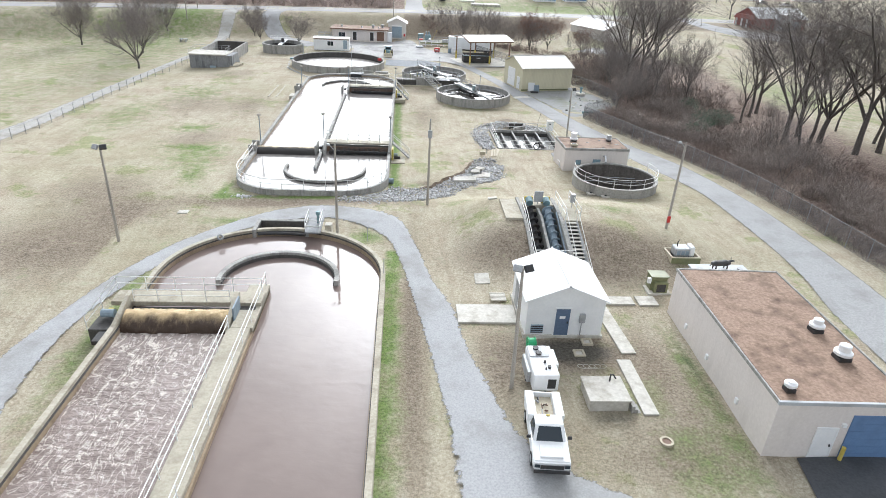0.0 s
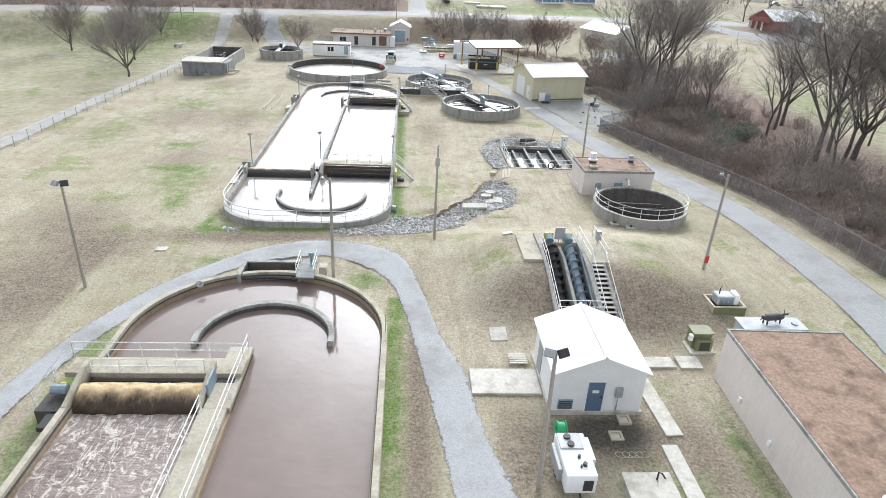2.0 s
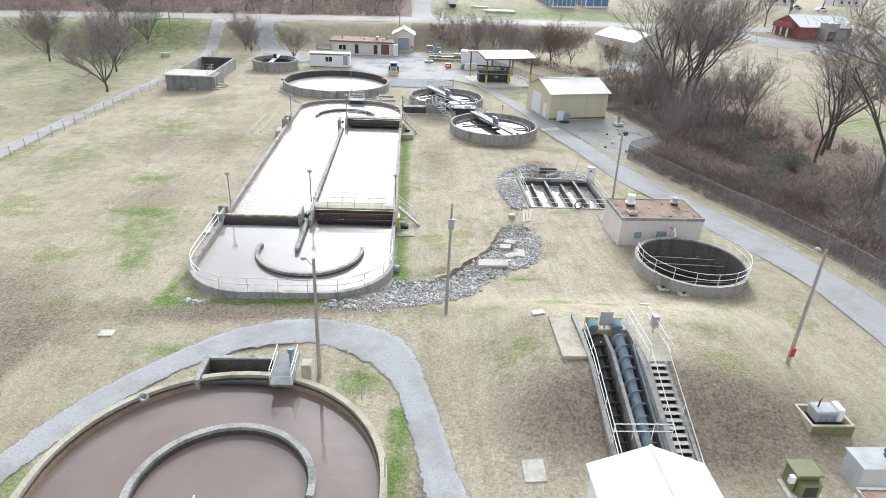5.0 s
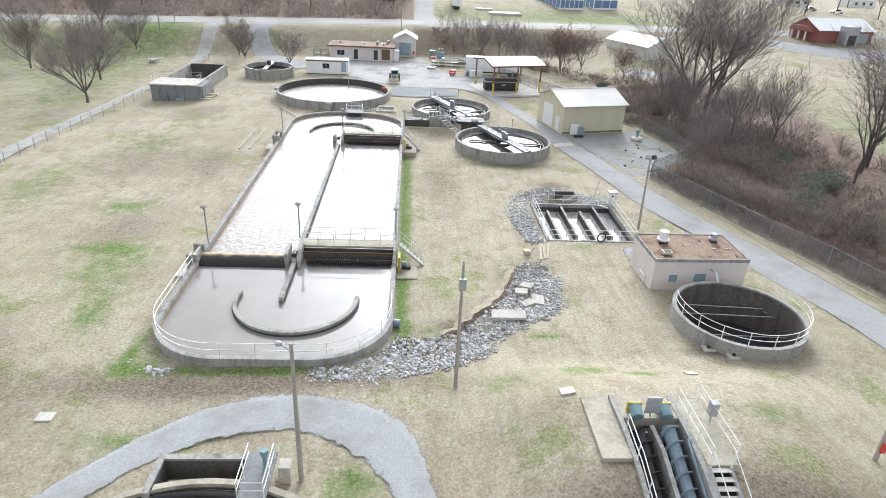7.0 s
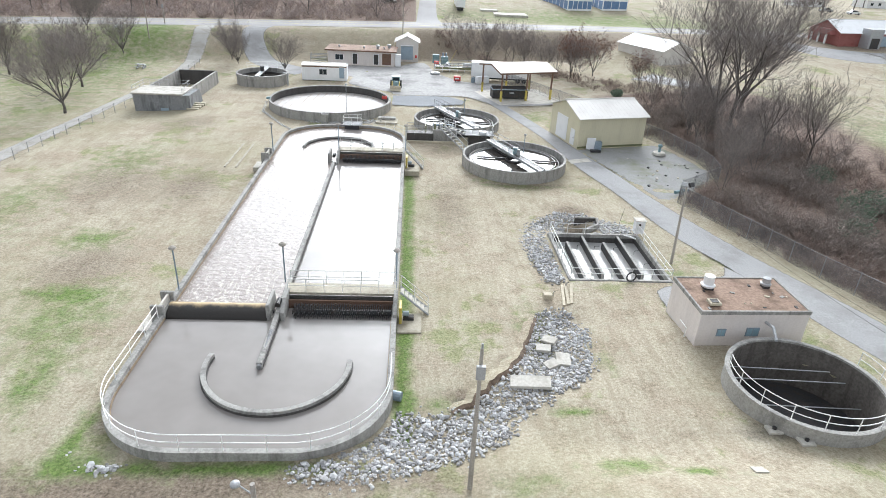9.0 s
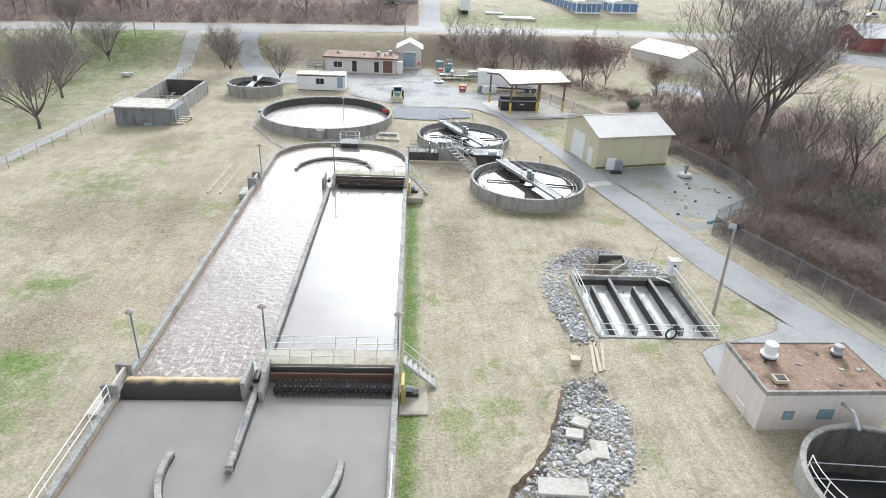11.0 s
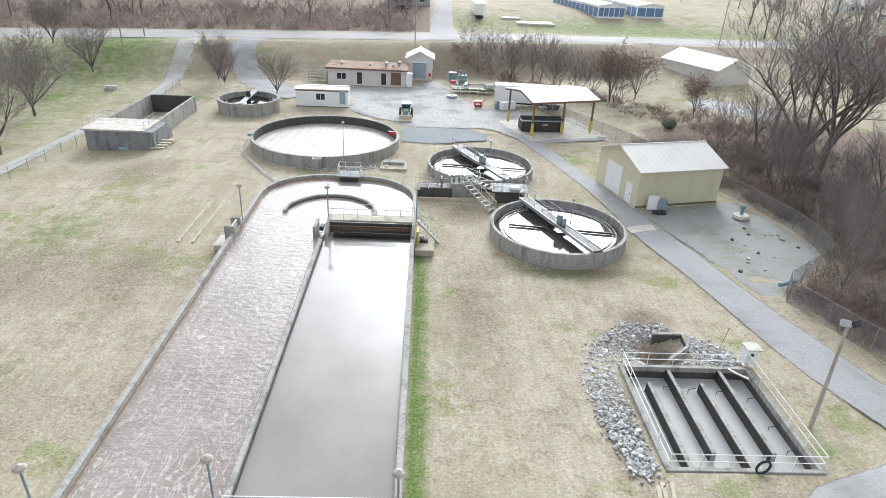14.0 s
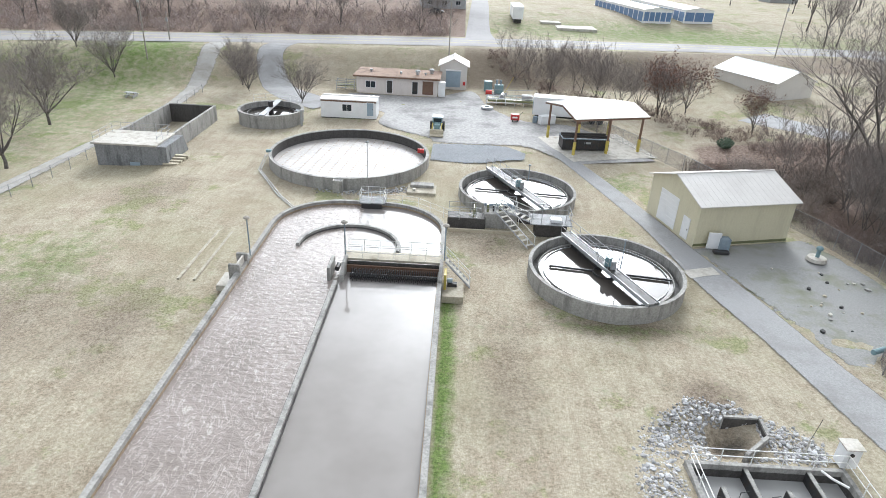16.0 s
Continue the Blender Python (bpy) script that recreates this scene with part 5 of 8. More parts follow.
for i, (x, y) in enumerate(((14.0, 87.2), (15.4, 87.6), (17.0, 87.4), (18.8, 87.2), (20.6, 86.6), (20.7, 84.0), (20.8, 82.0))):
    part("diffuser_pipe", tube(B(), [(x, y, -1.3), (x, y, -0.5), (x + 0.5, y + 0.1, -0.5)], 0.03, 5), DARK, q)
part("header_pipe", tube(B(), [(20.7, 80.6, -0.9), (20.7, 87.8, -0.9)], 0.05, 6), DARK, q)
part("bypass_pipe", tube(B(), [(20.3, 89.2, -0.1), (20.3, 88.2, 0.3), (20.9, 87.6, 0.3)], 0.07, 6), RAILPAINT, q)
part("hose_coil", lathe(B(), [(0.42 + 0.07 * math.cos(a), 0.07 * math.sin(a)) for a in [k * math.pi / 3 for k in range(6)]], (0, 0, 0), 18, m=pose(18.0, 79.8, 0.45, 90, 0, 10)), RUBBER, q, "black hose hung on the rail")
railing([(x0 + 0.14, y0 + 0.14, 0), (x0 + 0.14, y1 - 0.14, 0)], "white pipe railing round the sunken basin", gap=1.9)
railing([(x0 + 0.14, y1 - 0.14, 0), (x1 - 0.14, y1 - 0.14, 0)], "white pipe railing round the sunken basin", gap=1.9)
railing([(x1 - 0.14, y1 - 0.14, 0), (x1 - 0.14, y0 + 0.14, 0)], "white pipe railing round the sunken basin", gap=1.9)
railing([(x1 - 0.14, y0 + 0.14, 0), (x0 + 0.14, y0 + 0.14, 0)], "white pipe railing round the sunken basin", gap=1.9)
k = thing("meter_cabinet", "white meter cabinet on the basin wall", "cabinet", (21.9, 89.6, 0))
part("cabinet", box(B(), 21.4, 22.3, 89.3, 90.1, 0.0, 1.35, bevel=0.03), WHITE, k)
part("cap", box(B(), 21.32, 22.38, 89.22, 90.18, 1.352, 1.42), SLAB, k)
part("gauge", tube(B(), [(21.75, 89.29, 1.0), (21.75, 89.24, 1.0)], 0.12, 10), DARK, k)
hw = thing("outfall_headwall", "low concrete headwall round the outfall pit", "wall", (17, 92, 0))
for a, b in (((16.3, 92.9), (18.4, 92.9)), ((18.4, 92.9), (18.3, 91.5)), ((18.3, 91.5), (16.4, 89.95))):
    d = Vector((b[0] - a[0], b[1] - a[1], 0)).normalized()
    part("wing", band(B(), [a, b], offset_loop([a, b], 0.2), -1.6, 0.12), CONCRETE, hw)
    # inner side coloured dark for the shade in the pit
    part("dark_face", band(B(), offset_loop([a, b], -0.03), offset_loop([a, b], -0.004), -1.6, 0.0), CONC_DARK, hw)
for x, y, h in ((20.2, 90.6, 1.0), (12.2, 78.6, 0.4), (10.9, 77.2, 0.3)):
    pp = thing("marker_post", "thin pale marker post in the ground", "post", (x, y, land(x, y)), "marker posts")
    part("post", tube(B(), [(x, y, land(x, y) - 0.2), (x, y, land(x, y) + h)], 0.06, 6), SLAB, pp)
    part("whip", tube(B(), [(x, y, land(x, y) + h), (x + 0.3, y + 0.1, land(x, y) + h + 1.4 * (h > 0.5) + 0.05)], 0.015, 4), DARK, pp)
for x, y, a in ((11.65, 77.1, -9), (12.0, 77.3, -7), (12.4, 77.4, -12)):
    bd = thing("plank", "weathered timber plank lying on the grass", "plank", (x, y, land(x, y)), "planks")
    part("board", box(B(), -0.11, 0.11, -1.6, 1.6, 0.02, 0.06, turned(x, y, land(x, y) + 0.06, a)), WOODTAN, bd)

# ---- digester pit ----
cx, cy, r = DIGESTER
q = thing("sludge_tank", "deep round concrete tank, nearly empty, with a railing", "tank", (cx, cy, 0.5))
part("wall", lathe(B(), [(r - 0.14, -4), (r + 0.1, -4), (r + 0.1, 1.7), (r + 0.16, 1.72), (r + 0.16, 1.85), (r - 0.14, 1.85)], (cx, cy, 0), 64), CONCRETE, q)
part("inner_stain", lathe(B(), [(r - 0.19, -3), (r - 0.145, -3), (r - 0.145, 1.72), (r - 0.19, 1.72)], (cx, cy, 0), 64), TANKWALL, q, "brown stained inner wall")
for y_, z_ in ((2.6, 0.75), (1.7, 0.55), (0.2, -0.3)):
    h_ = math.sqrt((r - 0.3) ** 2 - y_ ** 2)
    part("cross_pipe", tube(B(), [(cx - h_, cy + y_ + 0.25, z_), (cx + h_, cy + y_ - 0.25, z_)], 0.035, 6), GALV, q, "grey pipe crossing the tank")
part("sludge", disc(B(), (cx, cy, -1.5), r - 0.16), DARK, q, "black sludge at the bottom")
part("filler_pipe", tube(B(), [(cx + 0.4, cy + r + 1.6, 2.2), (cx + 0.2, cy + r + 0.2, 2.6), (cx, cy + r - 0.8, 2.2)], 0.1, 8), GALV, q, "grey pipe bent over the rim")
railing(ring_pts((cx, cy), r + 0.02, 1.85, 165, 380, 30), "white pipe railing round the sludge tank", gap=1.7)
for x, y in ((20.3, 61.3), (21.6, 60.3)):
    z = land(x, y)
    v = thing("valve_cover", "small pale concrete cover with a valve", "cover", (x, y, z), "valve covers")
    part("slab", box(B(), x - 0.4, x + 0.4, y - 0.35, y + 0.35, z - 0.1, z + 0.12, bevel=0.02), SLAB, v)
    part("valve", tube(B(), [(x, y, z + 0.12), (x, y, z + 0.25)], 0.12, 8), DARK, v)


# ---- buildings ----
def window(parent, M, x, z, w, h, y=0.0, glazing=None, surround=None):
    """A framed pane on a wall that faces -y in the frame of M."""
    f = part("window", box(B(), x, x + w, y - 0.05, y - 0.003, z, z + h, M), surround or WHITE, parent)
    part("pane", box(B(), x + 0.07, x + w / 2 - 0.03, y - 0.06, y - 0.052, z + 0.07, z + h - 0.07, M), glazing or GLASS, f)
    part("pane", box(B(), x + w / 2 + 0.03, x + w - 0.07, y - 0.06, y - 0.052, z + 0.07, z + h - 0.07, M), glazing or GLASS, f)


def door(parent, M, x, z, w, h, material, y=0.0, label=""):
    f = part("door", box(B(), x, x + w, y - 0.06, y - 0.003, z, z + h, M, 0.008), material, parent, label)
    part("door_frame", box(box(box(B(), x - 0.08, x - 0.003, y - 0.075, y - 0.003, z, z + h + 0.08, M), x + w + 0.003, x + w + 0.08, y - 0.075, y - 0.003, z, z + h + 0.08, M), x, x + w, y - 0.075, y - 0.003, z + h + 0.003, z + h + 0.08, M), WHITE, f)
    part("handle", box(B(), x + w - 0.16, x + w - 0.1, y - 0.12, y - 0.062, z + 0.95, z + 1.1, M), DARK, f)
    return f


def roller_door(parent, M, x, z, w, h, material, y=0.0, label=""):
    f = part("roller_door", box(B(), x, x + w, y - 0.03, y - 0.003, z, z + h, M), material, parent, label)
    n = max(4, int(h / 0.45))
    for i in range(n):
        part("slat", box(B(), x + 0.03, x + w - 0.03, y - 0.05, y - 0.032, z + h * i / n + 0.03, z + h * (i + 1) / n - 0.03, M), material, f)
    return f


def hall(name, label, M, L, D, zb, ze, wall, roof=None, ridge=None, over=0.3, axis="x", ribs=0.6, roofing=""):
    """A gabled hall in the frame of M: L along x, D along y, from zb to the eaves ze; ridge along axis."""
    q = thing(name, label, "building", M @ Vector((L / 2, D / 2, zb)))
    if ridge is None:
        part("wall", box(B(), 0, L, 0, D, zb - 0.4, ze, M), wall, q)
        return q
    S = Matrix.Identity(4) if axis == "x" else Matrix(((0, 1, 0, 0), (1, 0, 0, 0), (0, 0, 1, 0), (0, 0, 0, 1)))
    l_, d_ = (L, D) if axis == "x" else (D, L)
    gable = [(0, zb - 0.4), (d_, zb - 0.4), (d_, ze), (d_ / 2, ridge), (0, ze)]
    P = Matrix(((0, 0, 1, 0), (1, 0, 0, 0), (0, 1, 0, 0), (0, 0, 0, 1)))
    part("wall", prism(B(), gable, 0, l_, M @ S @ P), wall, q)
    k = (ridge - ze) / (d_ / 2)
    for s in (0, 1):
        ya, yb = (-over, d_ / 2) if s == 0 else (d_ + over, d_ / 2)
        za = ze - k * over
        bm = B()
        t = 0.09
        vs = [M @ S @ Vector(v) for v in ((-over, ya, za + 0.02), (l_ + over, ya, za + 0.02), (l_ + over, yb, ridge + 0.02), (-over, yb, ridge + 0.02))]
        vs = [bm.verts.new(v) for v in vs] + [bm.verts.new(v + Vector((0, 0, t))) for v in vs]
        for f in ((3, 2, 1, 0), (4, 5, 6, 7), (0, 1, 5, 4), (1, 2, 6, 5), (2, 3, 7, 6), (3, 0, 4, 7)):
            bm.faces.new([vs[i] for i in f])
        rp = part("roof", bm, roof, q, roofing)
        x = -over + 0.05
        a, b = Vector((x, ya, za + t + 0.018)), Vector((x, yb, ridge + t + 0.018))
        rib = part("rib", tube(B(), [M @ S @ a, M @ S @ b], 0.012, 4), roof, rp)
        step = (M @ S).to_3x3() @ Vector((ribs, 0, 0))
        for i in range(1, int((l_ + 2 * over) / ribs)):
            piece("rib", rib.data, Matrix.Translation(step * i), rp)
    part("ridge_cap", tube(B(), [M @ S @ Vector((-over, d_ / 2, ridge + 0.11)), M @ S @ Vector((l_ + over, d_ / 2, ridge + 0.11))], 0.09, 6), roof, q)
    return q


# white shed with the blue door
M = turned(8.45, 34.5, 0, 0)
zg = 0.72
q = hall("white_shed", "white metal shed with a blue door and ribbed white roof", M, 5.2, 5.3, zg, 3.45, WHITE, WHITE, 4.5, 0.25, "y", 0.5)
door(q, M, 1.95, zg + 0.05, 0.95, 2.05, BLUE, label="slate-blue steel door")
part("sign", box(B(), 2.22, 2.6, -0.075, -0.066, zg + 1.35, zg + 1.55, M), WHITE, q)
part("louvre", box(B(), 0.35, 1.2, -0.06, -0.003, zg + 0.2, zg + 0.85, M), GREYBLUE, q)
for i in range(4):
    part("slat", box(B(), 0.38, 1.17, -0.1, -0.062, zg + 0.25 + 0.15 * i, zg + 0.31 + 0.15 * i, M), DARK, q)
part("side_door", box(B(), -0.05, -0.003, 3.2, 4.2, zg + 0.07, zg + 2.1, M), GALV, q)
part("meter_box", box(B(), 3.55, 3.95, -0.2, -0.003, zg + 1.1, zg + 1.75, M, 0.02), GALV, q)
part("conduit", tube(B(), [M @ Vector((3.75, -0.08, zg)), M @ Vector((3.75, -0.08, zg + 1.1))], 0.035, 6), GALV, q)
part("footing", box(B(), -0.12, 5.32, -0.12, 5.42, zg - 0.4, zg + 0.06, M), SLAB, q)

# pump house with the rusty roof
M = turned(19.25, 23.6, 0, -1.8)
q = hall("pump_house", "long pale block pump house with a rusty flat roof", M, 7.2, 14.3, 0.3, 4.1, BLOCK)
part("roof", box(B(), 0.12, 7.08, 0.12, 14.18, 3.95, 4.17, M), ROOFTAR, q, "reddish brown gravel roofing")
for k, a in enumerate(((-0.06, 7.26, -0.06, 0.1), (-0.06, 7.26, 14.2, 14.36), (-0.06, 0.06, 0.101, 14.199), (7.14, 7.26, 0.101, 14.199))):
    part("coping", box(B(), *a, 4.0, 4.21, M, 0.01), CONCRETE if k else COPING, q, "weathered coping" if k else "pale blue-grey metal coping")
door(q, M, 2.5, 0.42, 1.0, 2.1, WHITE, label="white steel door")
roller_door(q, M, 4.1, 0.42, 3.0, 3.0, SKYBLUE, label="blue roller door")
part("wall_light", box(B(), 3.65, 3.85, -0.14, -0.003, 2.7, 2.9, M), WHITE, q)
for x, y in ((-0.12, 3.2), (-0.12, 7.4), (-0.12, 10.9)):
    part("wall_box", box(B(), x, -0.003, y, y + 0.22, 1.3, 1.65, M), WHITE, q)
for x, y, s in ((20.2, 24.5, 0.62), (25.1, 30.1, 0.85), (24.9, 27.3, 0.95)):
    v = thing("roof_vent", "white mushroom roof ventilator", "ventilator", (x, y, 4.15), "roof ventilators")
    part("curb", box(B(), x - 0.4 * s, x + 0.4 * s, y - 0.4 * s, y + 0.4 * s, 4.1, 4.4, bevel=0.02), DARK, v)
    part("hood", lathe(B(), [(0.02, 0.25), (0.35 * s, 0.25), (0.52 * s, 0.35), (0.52 * s, 0.5), (0.34 * s, 0.56), (0.34 * s, 0.95 * s), (0.28 * s, 1.0 * s), (0.02, 1.02 * s)], (x, y, 4.17), 20), WHITE, v)
bo = thing("bollard", "yellow steel bollard beside the roller door", "bollard", (23.3, 23.2, 0.4))
part("post", tube(B(), [(23.3, 23.2, 0.2), (23.3, 23.2, 1.5)], 0.11, 10), YELLOW, bo)
part("block", box(B(), 23.0, 23.6, 22.9, 23.5, 0.3, 0.62, bevel=0.03), SLAB, bo)

# control building beside the sludge tank
M = turned(19.35, 70.15, -0.15, 1.5)
q = hall("control_building", "small pale block building with a brown flat roof", M, 7.8, 4.8, 0.2, 3.2, BLOCK)
part("roof", box(B(), 0.12, 7.68, 0.12, 4.68, 3.1, 3.28, M), ROOFTAR, q, "brown gravel roofing with debris")
for a in ((-0.05, 7.85, -0.05, 0.1), (-0.05, 7.85, 4.7, 4.85), (-0.05, 0.1, 0.101, 4.699), (7.7, 7.85, 0.101, 4.699)):
    part("coping", box(B(), *a, 3.05, 3.34, M, 0.01), CONCRETE, q)
window(q, M, 1.4, 1.3, 0.65, 0.6, glazing=PANEBLUE, surround=STEELBLUE)
window(q, M, 3.5, 1.3, 0.95, 0.7, glazing=PANEBLUE, surround=STEELBLUE)
part("wall_pipe", tube(B(), [M @ Vector((-0.15, 1.2, 0.2)), M @ Vector((-0.15, 1.2, 1.2)), M @ Vector((-0.15, 2.2, 1.2))], 0.05, 6), RAILPAINT, q)
for x, y, s in ((1.8, 3.2, 0.95), (6.3, 3.4, 0.7)):
    p = M @ Vector((x, y, 3.28))
    v = thing("roof_vent", "pale metal roof ventilator", "ventilator", p, "roof ventilators")
    part("curb", box(B(), p.x - 0.35 * s, p.x + 0.35 * s, p.y - 0.35 * s, p.y + 0.35 * s, p.z - 0.05, p.z + 0.2), DARK, v)
    part("hood", lathe(B(), [(0.02, 0.2), (0.5 * s, 0.2), (0.55 * s, 0.35), (0.4 * s, 0.42), (0.4 * s, 1.1 * s), (0.02, 1.15 * s)], p, 20), WHITE if s > 0.8 else GALV, v)
p = M @ Vector((1.2, 0.9, 3.28))
v = thing("roof_hatch", "pale roof hatch on timber bearers", "hatch", p)
part("hatch", box(B(), p.x - 0.4, p.x + 0.4, p.y - 0.35, p.y + 0.35, p.z + 0.1, p.z + 0.32, bevel=0.02), WOODTAN, v)
part("lid", box(B(), p.x - 0.25, p.x + 0.25, p.y - 0.22, p.y + 0.22, p.z + 0.322, p.z + 0.36), DARK, v)

rng = random.Random(52)
for k in range(14):
    x_, y_, w_ = rng.uniform(0.5, 7.2), rng.uniform(0.4, 4.3), rng.uniform(0.06, 0.2)
    ob = part("roof_debris", box(B(), -w_, w_, -0.6 * w_, 0.6 * w_, 0.0, 0.05, M @ turned(x_, y_, 3.281, rng.uniform(0, 180)), 0.01), (DARK, CONCRETE, WOODTAN)[k % 3], q)

# cream garage
M = turned(22.2, 117.0, 0, 14.3)
q = hall("metal_garage", "cream metal garage with a pale gabled roof", M, 10.3, 8.8, 0.2, 4.25, CREAM, GREYROOF, 5.75, 0.35, "x", 0.6)
MW = M @ pose(0, 8.8, 0, 0, 0, -90)
roller_door(q, MW, 2.0, 0.22, 3.3, 3.3, WHITE, label="white roller door")
door(q, MW, 6.6, 0.22, 1.0, 2.1, WHITE, label="white steel door")
part("siding_trim", box(B(), -0.02, 10.32, -0.04, -0.003, 0.1, 0.35, M), OLIVE, q)
rib = part("siding_rib", tube(B(), [M @ Vector((0.15, -0.005, 0.36)), M @ Vector((0.15, -0.005, 4.2))], 0.02, 4), CREAM, q)
for i in range(1, 34):
    piece("siding_rib", rib.data, Matrix.Translation(M.to_3x3() @ Vector((0.3 * i, 0, 0))), q)
ac = thing("condenser", "white panels and a dark condenser leaning by the garage", "air conditioner", (24.2, 116.4, 0.2))
part("panel", box(B(), 23.4, 24.6, 116.7, 116.9, 0.1, 1.7, turned(0, 0, 0, 0), 0.02), WHITE, ac)
part("body", box(B(), 24.5, 25.4, 116.3, 117.1, 0.1, 1.3, bevel=0.03), STEELBLUE, ac)
part("base", box(B(), 23.8, 25.2, 115.6, 116.2, 0.05, 0.3, bevel=0.02), DARK, ac)
hy = thing("dish_stand", "pale round dish stand with a motor on top", "equipment", (33.2, 115.5, 0.1))
part("base", lathe(B(), [(0.02, 0), (0.9, 0), (0.8, 0.3), (0.02, 0.35)], (33.2, 115.5, 0.1), 24), SLAB, hy)
part("column", tube(B(), [(33.2, 115.5, 0.4), (33.2, 115.5, 1.2)], 0.18, 10), TEAL, hy)
part("motor", ball(B(), (33.2, 115.5, 1.3), 0.32, 0.8, 12), TEAL, hy)
rng = random.Random(53)
for k in range(26):
    x_ = rng.uniform(26.5, 36)
    y_ = rng.uniform(103, 114)
    z_, w_ = land(x_, y_) + 0.07, rng.uniform(0.08, 0.28)
    rb_ = thing("rubble_piece", "small broken rubble piece in the gravel yard", "rubble", (x_, y_, z_), "yard rubble")
    part("lump", prism(B(), [(w_ * rng.uniform(0.6, 1.1) * math.cos(a * 1.047), w_ * rng.uniform(0.5, 1.0) * math.sin(a * 1.047)) for a in range(6)], -0.03, 0.6 * w_, turned(x_, y_, z_, rng.uniform(0, 90))), (DARK, SLAB, CONCRETE, WOODTAN)[k % 4], rb_)
pp = thing("pipe_length", "dark green pipe lying at the yard edge", "pipe", (30.6, 101.0, 0.1))
part("pipe", tube(B(), [(29.7, 100.5, 0.28), (31.6, 101.4, 0.28)], 0.2, 10), TEAL, pp)

# far office, trailer, small gabled building
M = turned(-19.0, 173.6, 0, -1)
q = hall("office_building", "long low pale block office with a brown flat roof", M, 14.3, 7.0, 0.25, 2.95, BLOCK)
part("roof", box(B(), -0.5, 14.8, -0.6, 7.3, 2.952, 3.2, M, 0.03), ROOFTAR, q)
part("fascia", box(B(), -0.52, 14.82, -0.64, -0.605, 2.93, 3.22, M), BROWNSTEEL, q)
window(q, M, 1.6, 1.0, 1.8, 1.2)
for x, w in ((5.4, 0.95), (9.9, 0.95)):
    door(q, M, x, 0.3, w, 2.1, DARK, label="dark doorway")
roller_door(q, M, 11.7, 0.3, 1.9, 2.3, BROWNSTEEL, label="brown double door")
for x, y, s in ((2.2, 3.0, 0.6), (7.6, 2.5, 0.5), (10.6, 2.6, 1.0), (13.0, 4.2, 1.0), (12.0, 2.4, 0.5)):
    p = M @ Vector((x, y, 3.2))
    v = thing("roof_vent", "small pale roof ventilator", "ventilator", p, "roof ventilators")
    part("hood", lathe(B(), [(0.02, -0.05), (0.3 * s, -0.05), (0.3 * s, 0.45 * s), (0.5 * s, 0.5 * s), (0.4 * s, 0.8 * s), (0.02, 0.9 * s)], p, 14), GALV, v)
cab = thing("white_cabinet", "tall white cabinet beside the office", "cabinet", (-3.9, 173.6, 0.3))
part("body", box(B(), -4.5, -3.3, 173.2, 174.3, 0.1, 2.6, bevel=0.05), WHITE, cab)
part("door", box(B(), -4.4, -3.4, 173.15, 173.198, 0.3, 2.4), WHITE, cab)
g = thing("pipe_rack", "grey galvanised pipe rack beside the office", "rack", (-21.5, 175.2, 0.3))
for z_ in (0.5, 1.1, 1.7):
    for y_ in (174.6, 176.2):
        part("bar", tube(B(), [(-22.9, y_, z_), (-19.4, y_, z_)], 0.06, 5), GALV, g)
for x_ in (-22.8, -21.2, -19.5):
    for y_ in (174.6, 176.2):
        part("upright", tube(B(), [(x_, y_, 0.1), (x_, y_, 1.9)], 0.06, 5), GALV, g)
part("shelf", box(B(), -22.8, -19.5, 174.7, 176.1, 0.85, 0.93), OLIVE, g)
M = turned(-21.6, 156.0, 0, 1)
q = hall("office_trailer", "white metal office trailer on blocks", M, 8.4, 3.4, 0.5, 2.75, WHITE, GREYROOF, 2.95, 0.1, "x", 0.9)
window(q, M, 3.2, 1.1, 1.5, 1.1)
door(q, M, 7.0, 0.55, 0.95, 1.95, GREYBLUE, label="grey-blue door")
part("base_skirt", box(B(), 0.02, 8.38, 0.03, 3.37, -0.1, 0.098, M), DARK, q)
part("trim", box(B(), -0.01, 8.41, -0.02, -0.003, 2.5, 2.7, M), BROWNSTEEL, q)
M = turned(-4.5, 180.2, 0, 0)
q = hall("blower_house", "small grey-beige gabled building with a blue roller door", M, 5.0, 5.8, 0.4, 4.3, GREYROOF, GREYROOF, 5.5, 0.4, "y", 0.5)
roller_door(q, M, 1.1, 0.45, 2.7, 2.9, GREYBLUE, label="grey-blue roller door")
part("awning", box(B(), 1.0, 3.9, -0.4, -0.003, 3.45, 3.6, M), WHITE, q)
part("red_box", box(B(), 4.3, 4.7, -0.25, -0.003, 0.9, 1.5, M), RED, q)


# ---- screw pump lift station ----
YZ = Matrix(((0, 0, 1, 0), (1, 0, 0, 0), (0, 1, 0, 0), (0, 0, 0, 1)))
q = thing("screw_pump_station", "concrete lift station with two inclined screw pumps", "pump station", (12.3, 48, 1))


def slope(y):
    return 3.35 - 0.36 * (50.6 - y)


prof = [(41.2, -2.5), (53.3, -2.5), (53.3, 3.35), (50.6, 3.35), (48.2, 3.05), (41.2, slope(41.2) + 0.95)]
part("side_wall", prism(B(), prof, 10.6, 10.85, YZ), CONCRETE, q)
part("side_wall", prism(B(), prof, 13.8, 14.1, YZ), CONCRETE, q)
part("centre_wall", prism(B(), [(41.2, -2.5), (51.2, -2.5), (51.2, 3.15), (49.4, 3.1), (41.2, slope(41.2) + 0.6)], 12.2, 12.42, YZ), CONCRETE, q)
